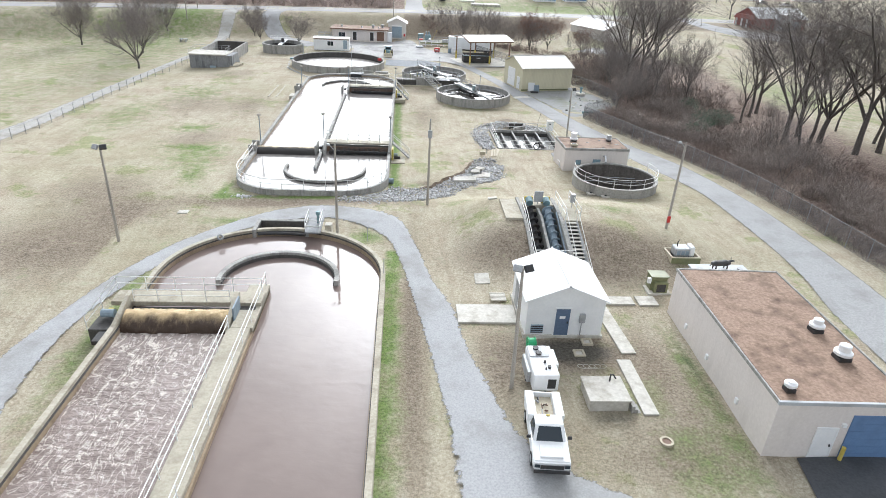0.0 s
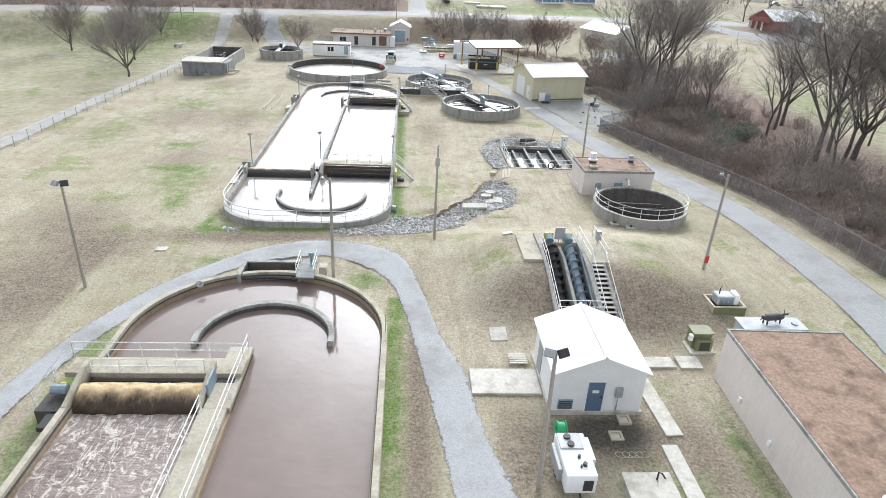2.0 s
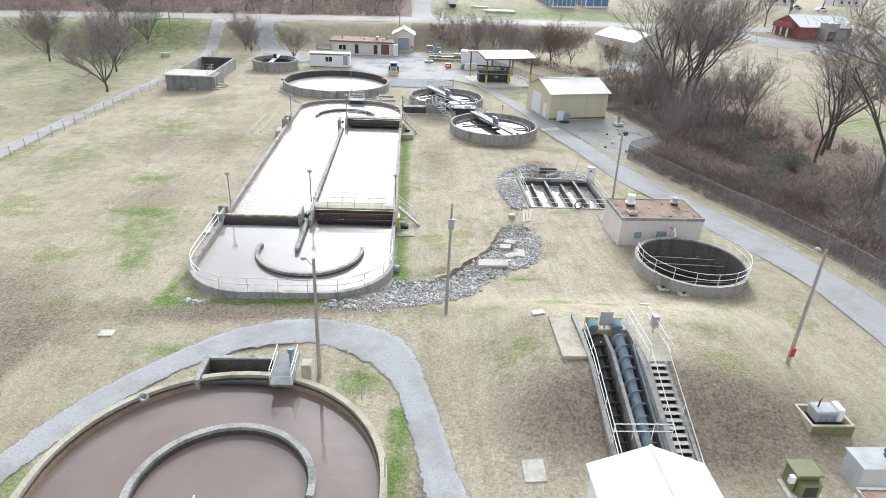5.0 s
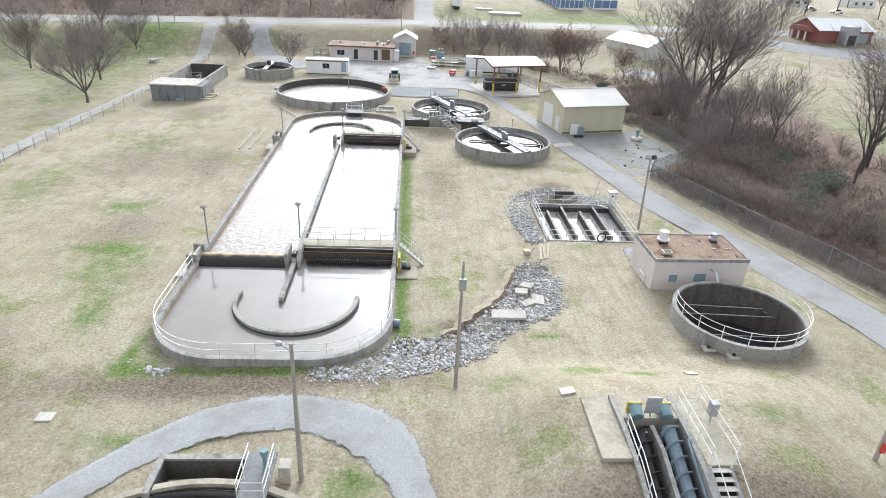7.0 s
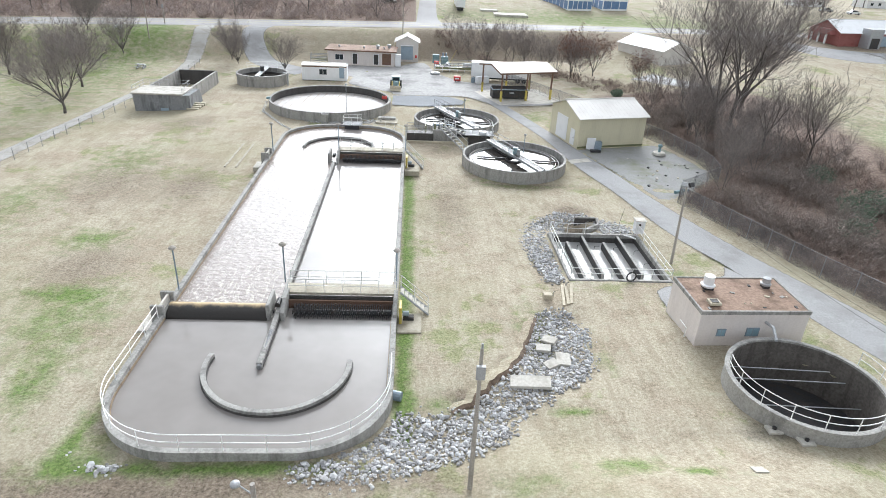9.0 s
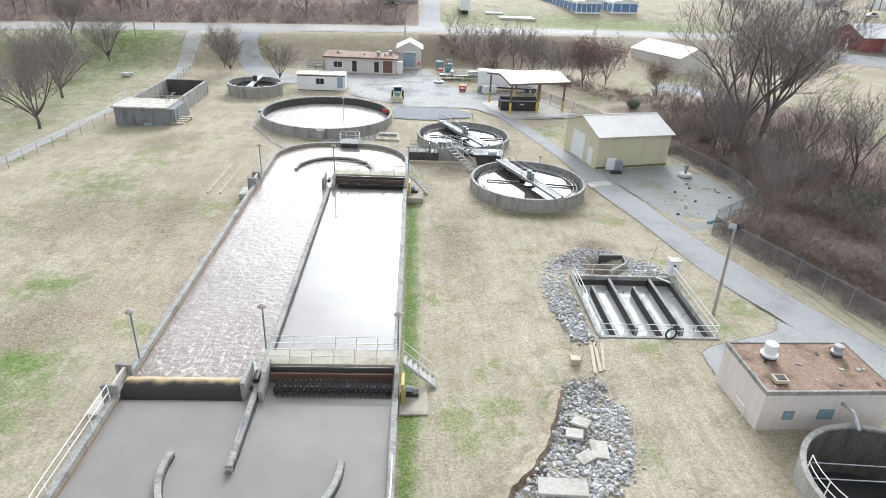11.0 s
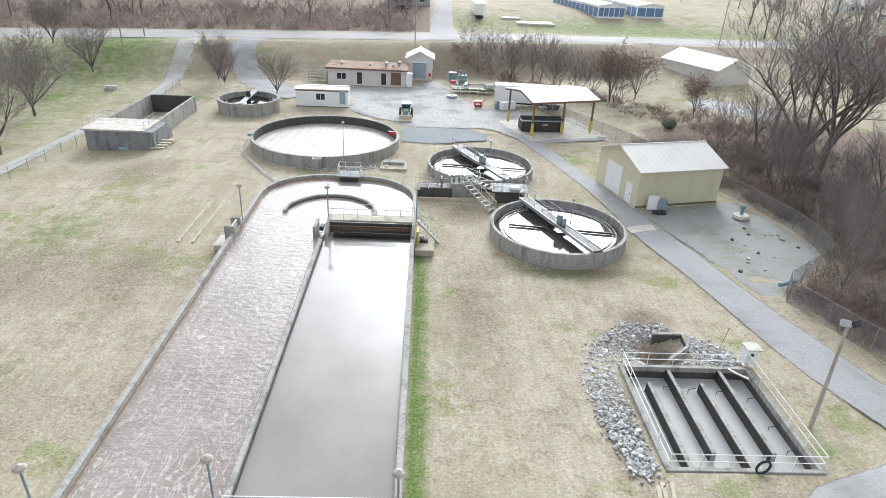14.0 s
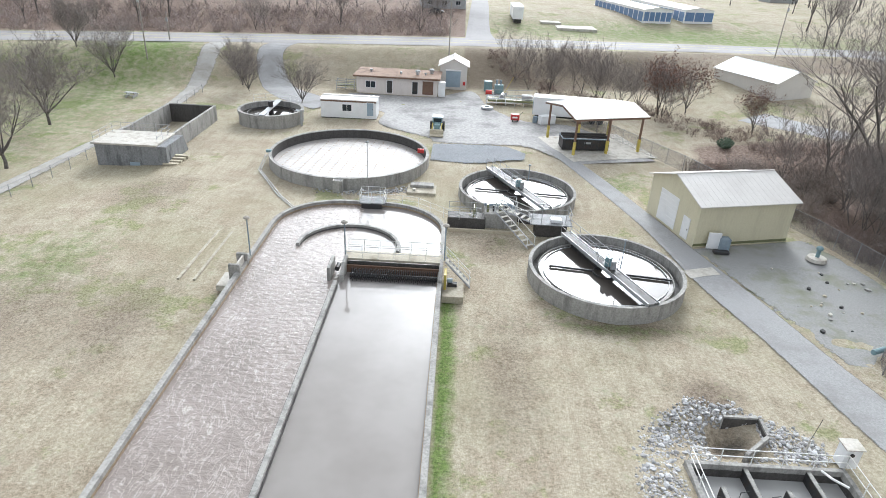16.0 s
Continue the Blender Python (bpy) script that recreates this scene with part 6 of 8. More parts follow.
part("trough", prism(B(), [(41.2, -3.2), (51.5, -3.2), (51.5, 2.3), (50.8, 2.3), (41.2, slope(41.2) - 1.0)], 10.852, 13.798, YZ), CONC_DARK, q, "dark trough under the screws")
part("head_slab", box(B(), 10.852, 13.798, 51.5, 53.3, 2.4, 3.33, bevel=0.02), CONC_TOP, q)
part("landing", box(B(), 14.102, 15.6, 48.4, 53.2, 2.3, 3.2, bevel=0.02), CONC_TOP, q)
part("apron", box(B(), 9.1, 10.598, 48.9, 53.4, 2.2, 3.12, bevel=0.02), CONC_TOP, q, "pale concrete apron slab")
for x, r in ((11.55, 0.26), (13.1, 0.34)):
    a, b = Vector((x, 51.0, slope(51.0) - 0.35)), Vector((x, 41.2, slope(41.2) - 0.35))
    s = part("screw", tube(B(), [a, b], r, 12), DARK if x < 12 else STEELBLUE, q, "inclined steel screw" if x > 12 else "dark inclined steel screw")
    d = (b - a).normalized()
    u, w = Vector((1, 0, 0)), d.cross(Vector((1, 0, 0)))
    bm = B()
    rows = []
    for i in range(241):
        t = i / 240
        ang = 2 * math.pi * 13 * t
        o = math.cos(ang) * u + math.sin(ang) * w
        p = a.lerp(b, t)
        rows.append([bm.verts.new(p + o * k + d * e_) for k, e_ in ((r - 0.02, -0.02), (0.55, -0.015), (0.55, 0.015), (r - 0.02, 0.02))])
    for A, C in zip(rows, rows[1:]):
        for j in range(4):
            bm.faces.new((A[j], C[j], C[(j + 1) % 4], A[(j + 1) % 4]))
    part("flight", bm, DARK if x < 12 else STEELBLUE, s)
    mm = part("drive_motor", tube(B(), [(x, 51.3, 3.55), (x, 51.9, 3.75)], 0.32, 12), TEAL, q, "teal gear motor")
    part("guard", box(B(), x - 0.4, x + 0.4, 51.95, 52.1, 3.35, 3.95, bevel=0.03), YELLOW, mm)
part("splash_plate", tube(B(), [(13.72, 50, slope(50) + 0.15), (13.72, 41.6, slope(41.6) + 0.15)], 0.07, 6), STEELBLUE, q)
part("sign_board", box(box(B(), 11.95, 12.75, 51.55, 51.62, 3.6, 4.6), 12.3, 12.38, 51.64, 51.7, 3.3, 4.5), GALV, q, "grey sign board on a post")
railing([(10.72, 50.6, 3.35), (10.72, 48.2, 3.05), (10.72, 41.6, slope(41.6) + 0.95)], "white pipe railing down the screw channel", gap=1.8)
railing([(14.2, 52.8, 3.2), (14.2, 48.5, 3.2)], "white pipe railing on the lift station landing", gap=1.5)
railing([(15.5, 53.0, 3.2), (15.5, 48.6, 3.2)], "white pipe railing on the lift station landing", gap=1.5)
railing([(10.8, 43.6, 1.6), (14.0, 43.6, 1.6)], "white pipe railing across the screw channel", gap=1.1)
stairs("steps", "steep open concrete steps beside the screw pumps", (14.68, 48.4, 3.15), (14.6, 41.75, 0.6), 1.02, 16, (1, 0, 0), slab_under=True)
part("stair_wall", prism(B(), [(41.3, -1.0), (48.4, -1.0), (48.4, 3.05), (41.3, 0.75)], 15.16, 15.34, YZ), CONCRETE, q)
part("stair_sill", box(B(), 14.102, 15.158, 41.3, 41.66, -1.0, 0.66), CONC_TOP, q)
sb = thing("switch_box", "small grey switch box on the landing", "box", (15.4, 51.4, 3.2))
part("box", box(B(), 15.25, 15.65, 51.2, 51.6, 3.7, 4.5, bevel=0.02), GALV, sb)
part("leg", tube(B(), [(15.45, 51.4, 3.2), (15.45, 51.4, 3.7)], 0.04, 6), GALV, sb)


# ---- slabs, covers and small things on the grass ----
def slab(x0, x1, y0, y1, label, h=0.05, material=None, name="concrete_slab", group="slabs", turn=0.0):
    cx, cy = (x0 + x1) / 2, (y0 + y1) / 2
    sx, sy = (land(x1, cy) - land(x0, cy)) / (x1 - x0), (land(cx, y1) - land(cx, y0)) / (y1 - y0)
    if h > 0.5:
        sx = sy = 0.0
    z = land(cx, cy) + 0.06
    lie = turned(cx, cy, z, turn)
    lie[2][0], lie[2][1] = sx, sy
    t = thing(name, label, "slab", (cx, cy, z), group)
    part("slab", box(B(), x0 - cx, x1 - cx, y0 - cy, y1 - cy, -0.3, h, lie, 0.02), material or SLAB, t)
    return t, z + h


slab(4.1, 8.3, 36.1, 38.5, "pale concrete slab beside the white shed")
slab(5.85, 7.0, 41.55, 42.9, "small pale concrete slab in the grass", 0.04)
slab(14.0, 14.9, 31.9 - 5.2, 31.9, "narrow concrete path in the grass")
slab(14.4, 15.4, 32.6, 38.9, "narrow concrete path beside the shed", turn=3)
slab(15.0, 17.6, 38.8, 39.9, "concrete slab between the buildings")
slab(17.9, 19.4, 38.7, 40.0, "concrete slab between the buildings")
slab(8.2, 9.0, 53.9, 54.6, "small pale concrete cover in the grass")
slab(-20.6, -19.7, 53.9, 54.6, "small pale concrete cover in the grass")
slab(17.0, 17.7, 57.3, 57.9, "small pale concrete cover in the grass")
slab(10.0, 10.65, 76.5, 77.1, "small yellowish concrete block", 0.3, WOODTAN)
for x in (-22.6, -21.3):
    t_ = thing("timber_kerb", "long pale timber lying in the grass", "timber", (x, 110, 0), "timbers")
    part("beam", box(B(), x - 0.12, x + 0.12, -4.6 + 110.5, 4.6 + 110.5, land(x, 110) - 0.1, land(x, 110) + 0.1, None, 0.02), CONC_TOP, t_)
wb, z = slab(10.95, 13.2, 27.1, 29.2, "square raised concrete wet well with steps", 0.62, None, "wet_well", "wet wells")
part("rim", box(B(), 10.85, 13.3, 27.0, 29.3, z + 0.002, z + 0.12, bevel=0.02), SLAB, wb)
part("hoist", tube(B(), [(12.5, 28.8, z + 0.1), (12.5, 28.8, z + 0.6), (12.55, 28.6, z + 0.75), (12.65, 28.35, z + 0.65)], 0.05, 6), DARK, wb)
for i in range(3):
    part("step", box(B(), 13.32 + 0.2 * i, 13.5 + 0.2 * i, 26.9, 27.7, z - 1.0, z - 0.2 - 0.22 * i), CONCRETE, wb)
mh = thing("manhole", "round brick-coloured manhole ring in the grass", "manhole", (14.5, 24.6, 0.5))
part("ring", lathe(B(), [(0.25, -0.2), (0.37, -0.2), (0.37, 0.12), (0.25, 0.12)], (14.5, 24.6, 0.55), 24), WOODTAN, mh)
part("lid", disc(B(), (14.5, 24.6, 0.62), 0.26, 20), BROWNSTEEL, mh)
for x, y in ((12.6, 33.9), (11.75, 32.6)):
    hq = thing("valve_box", "yellow-edged square valve box in the paving", "valve box", (x, y, land(x, y)), "valve boxes")
    zz = land(x, y)
    part("frame", band(B(), [(x - 0.22, y - 0.22), (x + 0.22, y - 0.22), (x + 0.22, y + 0.22), (x - 0.22, y + 0.22), (x - 0.22, y - 0.22)], [(x - 0.36, y - 0.36), (x + 0.36, y - 0.36), (x + 0.36, y + 0.36), (x - 0.36, y + 0.36), (x - 0.36, y - 0.36)], zz - 0.1, zz + 0.12), WOODTAN, hq)
    part("lid", box(B(), x - 0.2, x + 0.2, y - 0.2, y + 0.2, zz - 0.1, zz + 0.06), SLAB, hq)
hs = thing("hose_loops", "pale hose lying in loose loops on the ground", "hose", (12.1, 31.2, 0.6))
part("hose", tube(B(), [(11.4 + 0.035 * i + 0.28 * math.cos(i * 0.6), 31.2 + 0.22 * math.sin(i * 0.6), land(12, 31) + 0.06) for i in range(46)], 0.018, 5), SLAB, hs)
pa = thing("wooden_pallet", "weathered wooden pallet lying in the grass", "pallet", (7.3, 39.5, 0.6))
zp = land(7.3, 39.5) + 0.06
for i in range(6):
    part("board", box(B(), 6.75, 7.9, 38.95 + 0.2 * i, 39.08 + 0.2 * i, zp + 0.1, zp + 0.13), SLAB, pa)
for i in range(3):
    part("bearer", box(B(), 6.78 + 0.5 * i, 6.88 + 0.5 * i, 38.95, 40.08, zp - 0.02, zp + 0.098), WOODTAN, pa)

# generator in its bund, transformer, white tank top with a statue
zg = land(23.6, 45.4) - 0.05
g = thing("generator", "pale blue-grey generator set in a yellow-edged bund", "generator", (23.6, 45.4, zg))
part("bund", band(B(), [(22.55, 44.6), (24.75, 44.6), (24.75, 46.2), (22.55, 46.2), (22.55, 44.6)], [(22.4, 44.45), (24.9, 44.45), (24.9, 46.35), (22.4, 46.35), (22.4, 44.45)], zg - 0.5, zg + 0.42), WOODTAN, g)
part("bund_face", box(B(), 22.42, 24.88, 44.42, 44.448, zg - 0.3, zg + 0.36), OLIVE, g)
part("pad", box(B(), 22.55, 24.75, 44.6, 46.2, zg - 0.5, zg + 0.1), CONC_DARK, g)
part("skid", box(B(), 22.85, 24.5, 44.95, 45.95, zg + 0.102, zg + 0.24), DARK, g)
part("housing", box(B(), 22.85, 24.1, 44.9, 45.9, zg + 0.242, zg + 1.0, bevel=0.08), GALV, g, "pale grey-blue housing")
part("radiator", box(B(), 24.11, 24.5, 44.95, 45.85, zg + 0.25, zg + 1.12, bevel=0.06), WHITE, g)
for k in range(3):
    part("louvre", box(B(), 22.98 + 0.36 * k, 23.26 + 0.36 * k, 44.875, 44.898, zg + 0.42, zg + 0.8), STEELBLUE, g)
part("exhaust", tube(B(), [(23.1, 45.4, zg + 1.0), (23.1, 45.4, zg + 1.45), (23.2, 45.4, zg + 1.6)], 0.045, 6), DARK, g)
zg = land(20.0, 41.2)
tr = thing("transformer", "olive green pad-mounted transformer", "transformer", (20.0, 41.2, zg))
part("pad", box(B(), 19.15, 20.95, 40.3, 42.0, zg - 0.4, zg + 0.1, bevel=0.02), SLAB, tr)
part("tank", box(B(), 19.4, 20.7, 40.85, 41.8, zg + 0.102, zg + 1.25, bevel=0.04), OLIVE, tr)
part("lid", box(B(), 19.33, 20.77, 40.7, 41.87, zg + 1.252, zg + 1.34, bevel=0.02), OLIVE, tr)
part("cabinet", box(B(), 19.55, 20.65, 40.45, 40.845, zg + 0.102, zg + 0.95, bevel=0.03), OLIVE, tr)
part("opening", box(B(), 19.75, 20.45, 40.43, 40.448, zg + 0.2, zg + 0.82), DARK, tr)
part("meter", box(B(), 19.1, 19.37, 40.75, 41.0, zg + 0.75, zg + 1.2, bevel=0.02), WHITE, tr)
wt = thing("pale_tank", "pale grey-blue flat-topped steel tank behind the pump house", "tank", (25.0, 41.4, 1))
part("body", box(B(), 22.85, 27.15, 40.9, 42.25, 0.3, 2.2, bevel=0.05), COPING, wt)
part("rim", box(B(), 22.75, 27.25, 40.8, 42.35, 2.202, 2.3, bevel=0.02), COPING, wt)
part("hatch", tube(B(), [(26.6, 41.5, 2.3), (26.6, 41.5, 2.4)], 0.22, 14), GALV, wt)
bm = B()
sm = turned(25.0, 41.6, 2.3, 8)
ball(bm, (0, 0, 0.78), 0.33, 1, 12)
lathe(bm, [(0.02, -0.95), (0.22, -0.9), (0.36, -0.55), (0.34, 0.1), (0.38, 0.5), (0.25, 0.85), (0.02, 0.92)], (0, 0, 0), 14, m=pose(0, 0, 0.78, 0, 90, 0))
for x in (-0.65, -0.5, 0.5, 0.65):
    tube(bm, [(x, 0.15 if x in (-0.65, 0.5) else -0.15, 0), (x, 0.12 if x in (-0.65, 0.5) else -0.12, 0.6)], 0.07, 6)
tube(bm, [(0.7, 0, 0.9), (1.0, 0, 1.05), (1.3, 0, 1.0)], 0.17, 8, 0.08)
for s in (-1, 1):
    tube(bm, [(1.0, 0.08 * s, 1.15), (1.1, 0.25 * s, 1.35)], 0.035, 5)
tube(bm, [(-0.9, 0, 0.85), (-1.1, 0, 0.5)], 0.04, 5)
for v in bm.verts:
    v.co = sm @ Vector((v.co.x * 0.85, v.co.y * 0.85, v.co.z * 0.62))
ob = part("cow_statue", bm, DARK)
tagged(ob, "black animal statue standing on the white tank", "statue")


# ---- poles, wires and fences ----
def utility_pole(x, y, h, label, head="flood", lean=(0, 0), red=False):
    z = land(x, y)
    p = thing("utility_pole", label, "pole", (x, y, z), "light poles")
    top = Vector((x + lean[0], y + lean[1], z + h))
    part("pole", tube(B(), [(x, y, z - 0.3), top], 0.135, 10, 0.085), POLEWOOD, p)
    if head == "flood":
        for s in (-1, 1):
            part("floodlight", box(B(), -0.26, 0.26, -0.1, 0.1, -0.2, 0.2, Matrix.Translation(top + Vector((0.3 * s, -0.15, 0.05))) @ pose(0, 0, 0, -40, 0, 25 * s), 0.03), DARK if s > 0 else GALV, p, "box floodlight")
    elif head == "street":
        part("arm", tube(B(), [top - Vector((0, 0, 0.5)), top + Vector((-0.5, 0, 0.0))], 0.03, 6), GALV, p)
        part("lamp_head", ball(B(), top + Vector((-0.55, 0, -0.02)), 0.17, 0.7, 10), GALV, p)
    elif head == "box":
        part("switch_box", box(B(), top.x - 0.2, top.x + 0.2, top.y - 0.3, top.y - 0.12, top.z - 1.5, top.z - 0.8), GALV, p)
        part("insulator", tube(B(), [top, top + Vector((0, 0, 0.25))], 0.05, 6), GALV, p)
    if red:
        part("red_tag", box(B(), x - 0.14, x + 0.14, y - 0.2, y - 0.12, z + 0.7, z + 1.3), RED, p)
    return top


tA = utility_pole(-23.5, 48.1, 8.1, "grey weathered pole with a small lamp", "flood")
tB = utility_pole(-5.55, 49.9, 8.2, "grey weathered pole beside the ditch inlet", "street")
tC = utility_pole(2.6, 57.1, 8.4, "grey weathered pole standing in the riprap", "box")
tD = utility_pole(24.0, 50.0, 7.9, "weathered pole with a lamp and a red tag", "street", (0.4, 0.6), True)
tE = utility_pole(23.0, 83.7, 7.55, "pale weathered pole with floodlights beside the basin", "flood", (-0.2, 0))
tF = utility_pole(6.75, 29.1, 8.0, "grey weathered pole with two floodlights", "flood", (-0.1, 0.2))
for x, y, h in ((67.5, 205, 11), (-57, 176, 11), (-3.2, 190, 12), (-57, 186, 5)):
    utility_pole(x, y, h, "far wooden utility pole near the highway", "box")
wr = thing("power_lines", "thin overhead cables between the poles", "cable", tC)
for a, b in ((tD, tE),):
    for k in range(2):
        o = Vector((0, 0, -0.5 * k))
        if a is tD or k == 0:
            part("cable", tube(B(), [a.lerp(b, i / 12) + o + Vector((0, 0, -3.2 * (i / 12) * (1 - i / 12))) for i in range(13)], 0.009, 4), DARK, wr)


def mesh_wire(name, thin, dense):
    m, n, l, p = node_mat(name)
    pos = n.new("ShaderNodeNewGeometry").outputs["Position"]
    t = noise_node(n, l, pos, 26, 2)
    tr = n.new("ShaderNodeBsdfTransparent")
    mx = n.new("ShaderNodeMixShader")
    l.new(ramp_node(n, l, t, 0.48, 0.58, thin, dense), mx.inputs[0])
    l.new(tr.outputs[0], mx.inputs[1])
    l.new(p.outputs[0], mx.inputs[2])
    p.inputs["Base Color"].default_value = (0.17, 0.17, 0.175, 1)
    p.inputs["Roughness"].default_value = 0.6
    l.new(mx.outputs[0], n["Material Output"].inputs["Surface"])
    return m


WIRE = mesh_wire("chain_link_wire", 0.22, 0.7)
WIRE_OPEN = mesh_wire("open_field_fence_wire", 0.03, 0.2)


def chain_fence(pts, label, h=2.1, gap=3.0, material=None):
    run = []
    for a, b in zip(pts, pts[1:]):
        k = max(1, round(math.hypot(b[0] - a[0], b[1] - a[1]) / gap))
        run += [(a[0] + (b[0] - a[0]) * i / k, a[1] + (b[1] - a[1]) * i / k) for i in range(k)]
    run.append(pts[-1])
    P = [Vector((x, y, land(x, y))) for x, y in run]
    f = thing("chain_link_fence", label, "fence", P[0], "fences")
    up = Vector((0, 0, h))
    part("top_rail", tube(B(), [p + up for p in P], 0.025, 5), FENCESTEEL, f)
    bm = B()
    rows = [[bm.verts.new(p + Vector((0, 0, 0.03))), bm.verts.new(p + up)] for p in P]
    for A, C in zip(rows, rows[1:]):
        bm.faces.new((A[0], C[0], C[1], A[1]))
    part("wire_mesh", bm, material or WIRE, f, "grey chain-link mesh")
    data = None
    for p in P:
        if data is None:
            o = part("post", tube(B(), [(0, 0, -0.1), (0, 0, h + 0.1)], 0.035, 5), FENCESTEEL, f)
            o.matrix_basis = Matrix.Translation(p)
            data = o.data
        else:
            piece("post", data, Matrix.Translation(p), f)


chain_fence([(42.6, 8), (42.3, 25), (41.6, 44), (40.7, 55), (39.3, 66), (37.4, 75), (34.4, 84.5), (31.9, 91.7), (29.3, 98.5)], "long chain-link fence along the access lane")
chain_fence([(29.3, 98.5), (30.2, 100.2), (37.0, 105.4), (37.7, 109), (37.5, 113), (35.4, 120.5), (31.8, 129.4), (28.2, 139.5), (17.6, 161), (12.5, 172)], "chain-link fence round the gravel yard")
chain_fence([(-49.3, 50), (-48.0, 74), (-47.2, 104), (-46.6, 118), (-45.6, 134), (-44.8, 152), (-44.4, 168)], "chain-link fence along the western lane", 1.4, material=WIRE_OPEN)


# ---- vehicles ----
def wheel(parent, x, y, z, r, w, hub=None):
    t = part("wheel", tube(B(), [(x - w / 2, y, z), (x + w / 2, y, z)], r, 18), RUBBER, parent)
    part("rim", tube(B(), [(x - w / 2 - 0.01, y, z), (x + w / 2 + 0.01, y, z)], r * 0.58, 12), hub or GALV, t)


tx, ty, tz = 7.95, 22.3, 0.62
tk = thing("pickup_truck", "white pickup truck with open utility bed boxes", "truck", (tx, 25.2, tz))
side = [(0.0, 0.45), (5.7, 0.45), (5.7, 0.95), (5.55, 1.05), (3.3, 1.05), (1.62, 1.12), (0.12, 0.98), (0.0, 0.85)]
bm = prism(B(), side, tx - 0.95, tx + 0.95, Matrix.Translation((0, ty, tz)) @ YZ)
bmesh.ops.bevel(bm, geom=list(bm.edges), offset=0.075, segments=2, affect="EDGES", clamp_overlap=True)
part("body", bm, WHITE, tk, "white painted body")
bm = B()
lo = [(-0.88, 1.5), (0.88, 1.5), (0.88, 3.25), (-0.88, 3.25)]
hi = [(-0.72, 2.2), (0.72, 2.2), (0.74, 3.12), (-0.74, 3.12)]
vs = [bm.verts.new((tx + x, ty + y, tz + 1.05)) for x, y in lo] + [bm.verts.new((tx + x, ty + y, tz + 1.75)) for x, y in hi]
for f in ((4, 5, 6, 7), (0, 1, 5, 4), (1, 2, 6, 5), (2, 3, 7, 6), (3, 0, 4, 7)):
    bm.faces.new([vs[i] for i in f])
bm.faces.new([vs[i] for i in (3, 2, 1, 0)])
bmesh.ops.bevel(bm, geom=list(bm.edges), offset=0.05, segments=2, affect="EDGES", clamp_overlap=True)
cabp = part("cab", bm, WHITE, tk)
for name_, ids, k in (("windscreen", (0, 1, 5, 4), 0.012), ("side_window", (1, 2, 6, 5), 0.012), ("side_window", (3, 0, 4, 7), 0.012), ("rear_window", (2, 3, 7, 6), 0.012)):
    c8 = [Vector((tx + x, ty + y, tz + 1.05)) for x, y in lo] + [Vector((tx + x, ty + y, tz + 1.75)) for x, y in hi]
    qd = [c8[i] for i in ids]
    c0 = sum(qd, Vector()) / 4
    nn = (qd[1] - qd[0]).cross(qd[2] - qd[0]).normalized()
    if nn.dot(c0 - Vector((tx, ty + 2.5, tz + 1.3))) < 0:
        nn = -nn
    bm = B()
    bm.faces.new([bm.verts.new(c0 + (v - c0) * 0.8 + nn * k) for v in qd])
    part(name_, bm, GLASS, cabp, "dark glass")
part("roof_beacon", box(B(), tx - 0.1, tx + 0.1, ty + 2.9, ty + 3.0, tz + 1.752, tz + 1.83), YELLOW, cabp)
part("bonnet_crease", box(B(), tx - 0.6, tx + 0.6, ty + 0.35, ty + 1.35, tz + 1.0, tz + 1.1, bevel=0.04), WHITE, tk)
part("grille", box(B(), tx - 0.6, tx + 0.6, ty - 0.04, ty - 0.003, tz + 0.6, tz + 0.85, bevel=0.01), DARK, tk)
for s in (-1, 1):
    part("headlight", box(B(), tx + 0.76 * s - 0.14, tx + 0.76 * s + 0.14, ty - 0.035, ty - 0.003, tz + 0.68, tz + 0.88), GLASS, tk)
    part("mirror", box(B(), tx + 1.08 * s - 0.11, tx + 1.08 * s + 0.11, ty + 1.75, ty + 1.85, tz + 1.12, tz + 1.32, bevel=0.02), DARK, tk)
    part("tool_box", box(B(), tx + 0.76 * s - 0.24, tx + 0.76 * s + 0.24, ty + 3.4, ty + 5.68, tz + 0.97, tz + 1.45, bevel=0.03), WHITE, tk, "white side tool box")
    for y in (1.0, 4.6):
        wheel(tk, tx + 0.86 * s, ty + y, tz + 0.37, 0.38, 0.24)
part("bumper", box(B(), tx - 0.92, tx + 0.92, ty - 0.12, ty - 0.041, tz + 0.36, tz + 0.56, bevel=0.02), DARK, tk)
part("bed_floor", box(B(), tx - 0.5, tx + 0.5, ty + 3.42, ty + 5.55, tz + 1.052, tz + 1.1), WOODTAN, tk, "dirty tan bed floor")
part("tailgate", box(B(), tx - 0.5, tx + 0.5, ty + 5.58, ty + 5.66, tz + 1.05, tz + 1.4), WHITE, tk)
rng = random.Random(8)
for i in range(9):
    x, y = rng.uniform(-0.4, 0.3), rng.uniform(3.6, 5.2)
    part("tool", tube(B(), [(tx + x, ty + y, tz + 1.16), (tx + x + rng.uniform(-0.1, 0.3), ty + y + rng.uniform(-0.4, 0.5), tz + 1.2)], rng.uniform(0.03, 0.07), 5), (DARK, GALV, BROWNSTEEL)[i % 3], tk)
tk.matrix_basis = Matrix.Translation((tx - 0.12, 24.65, tz)) @ pose(0, 0, 0, 0, 0, -4.5) @ Matrix.Diagonal((0.97, 0.87, 0.97, 1))
jx, jy, jz = 8.35, 28.75, 0.62
jt = thing("jetter_trailer", "white sewer jetter trailer with a green hose reel", "trailer", (jx, 30.4, jz))
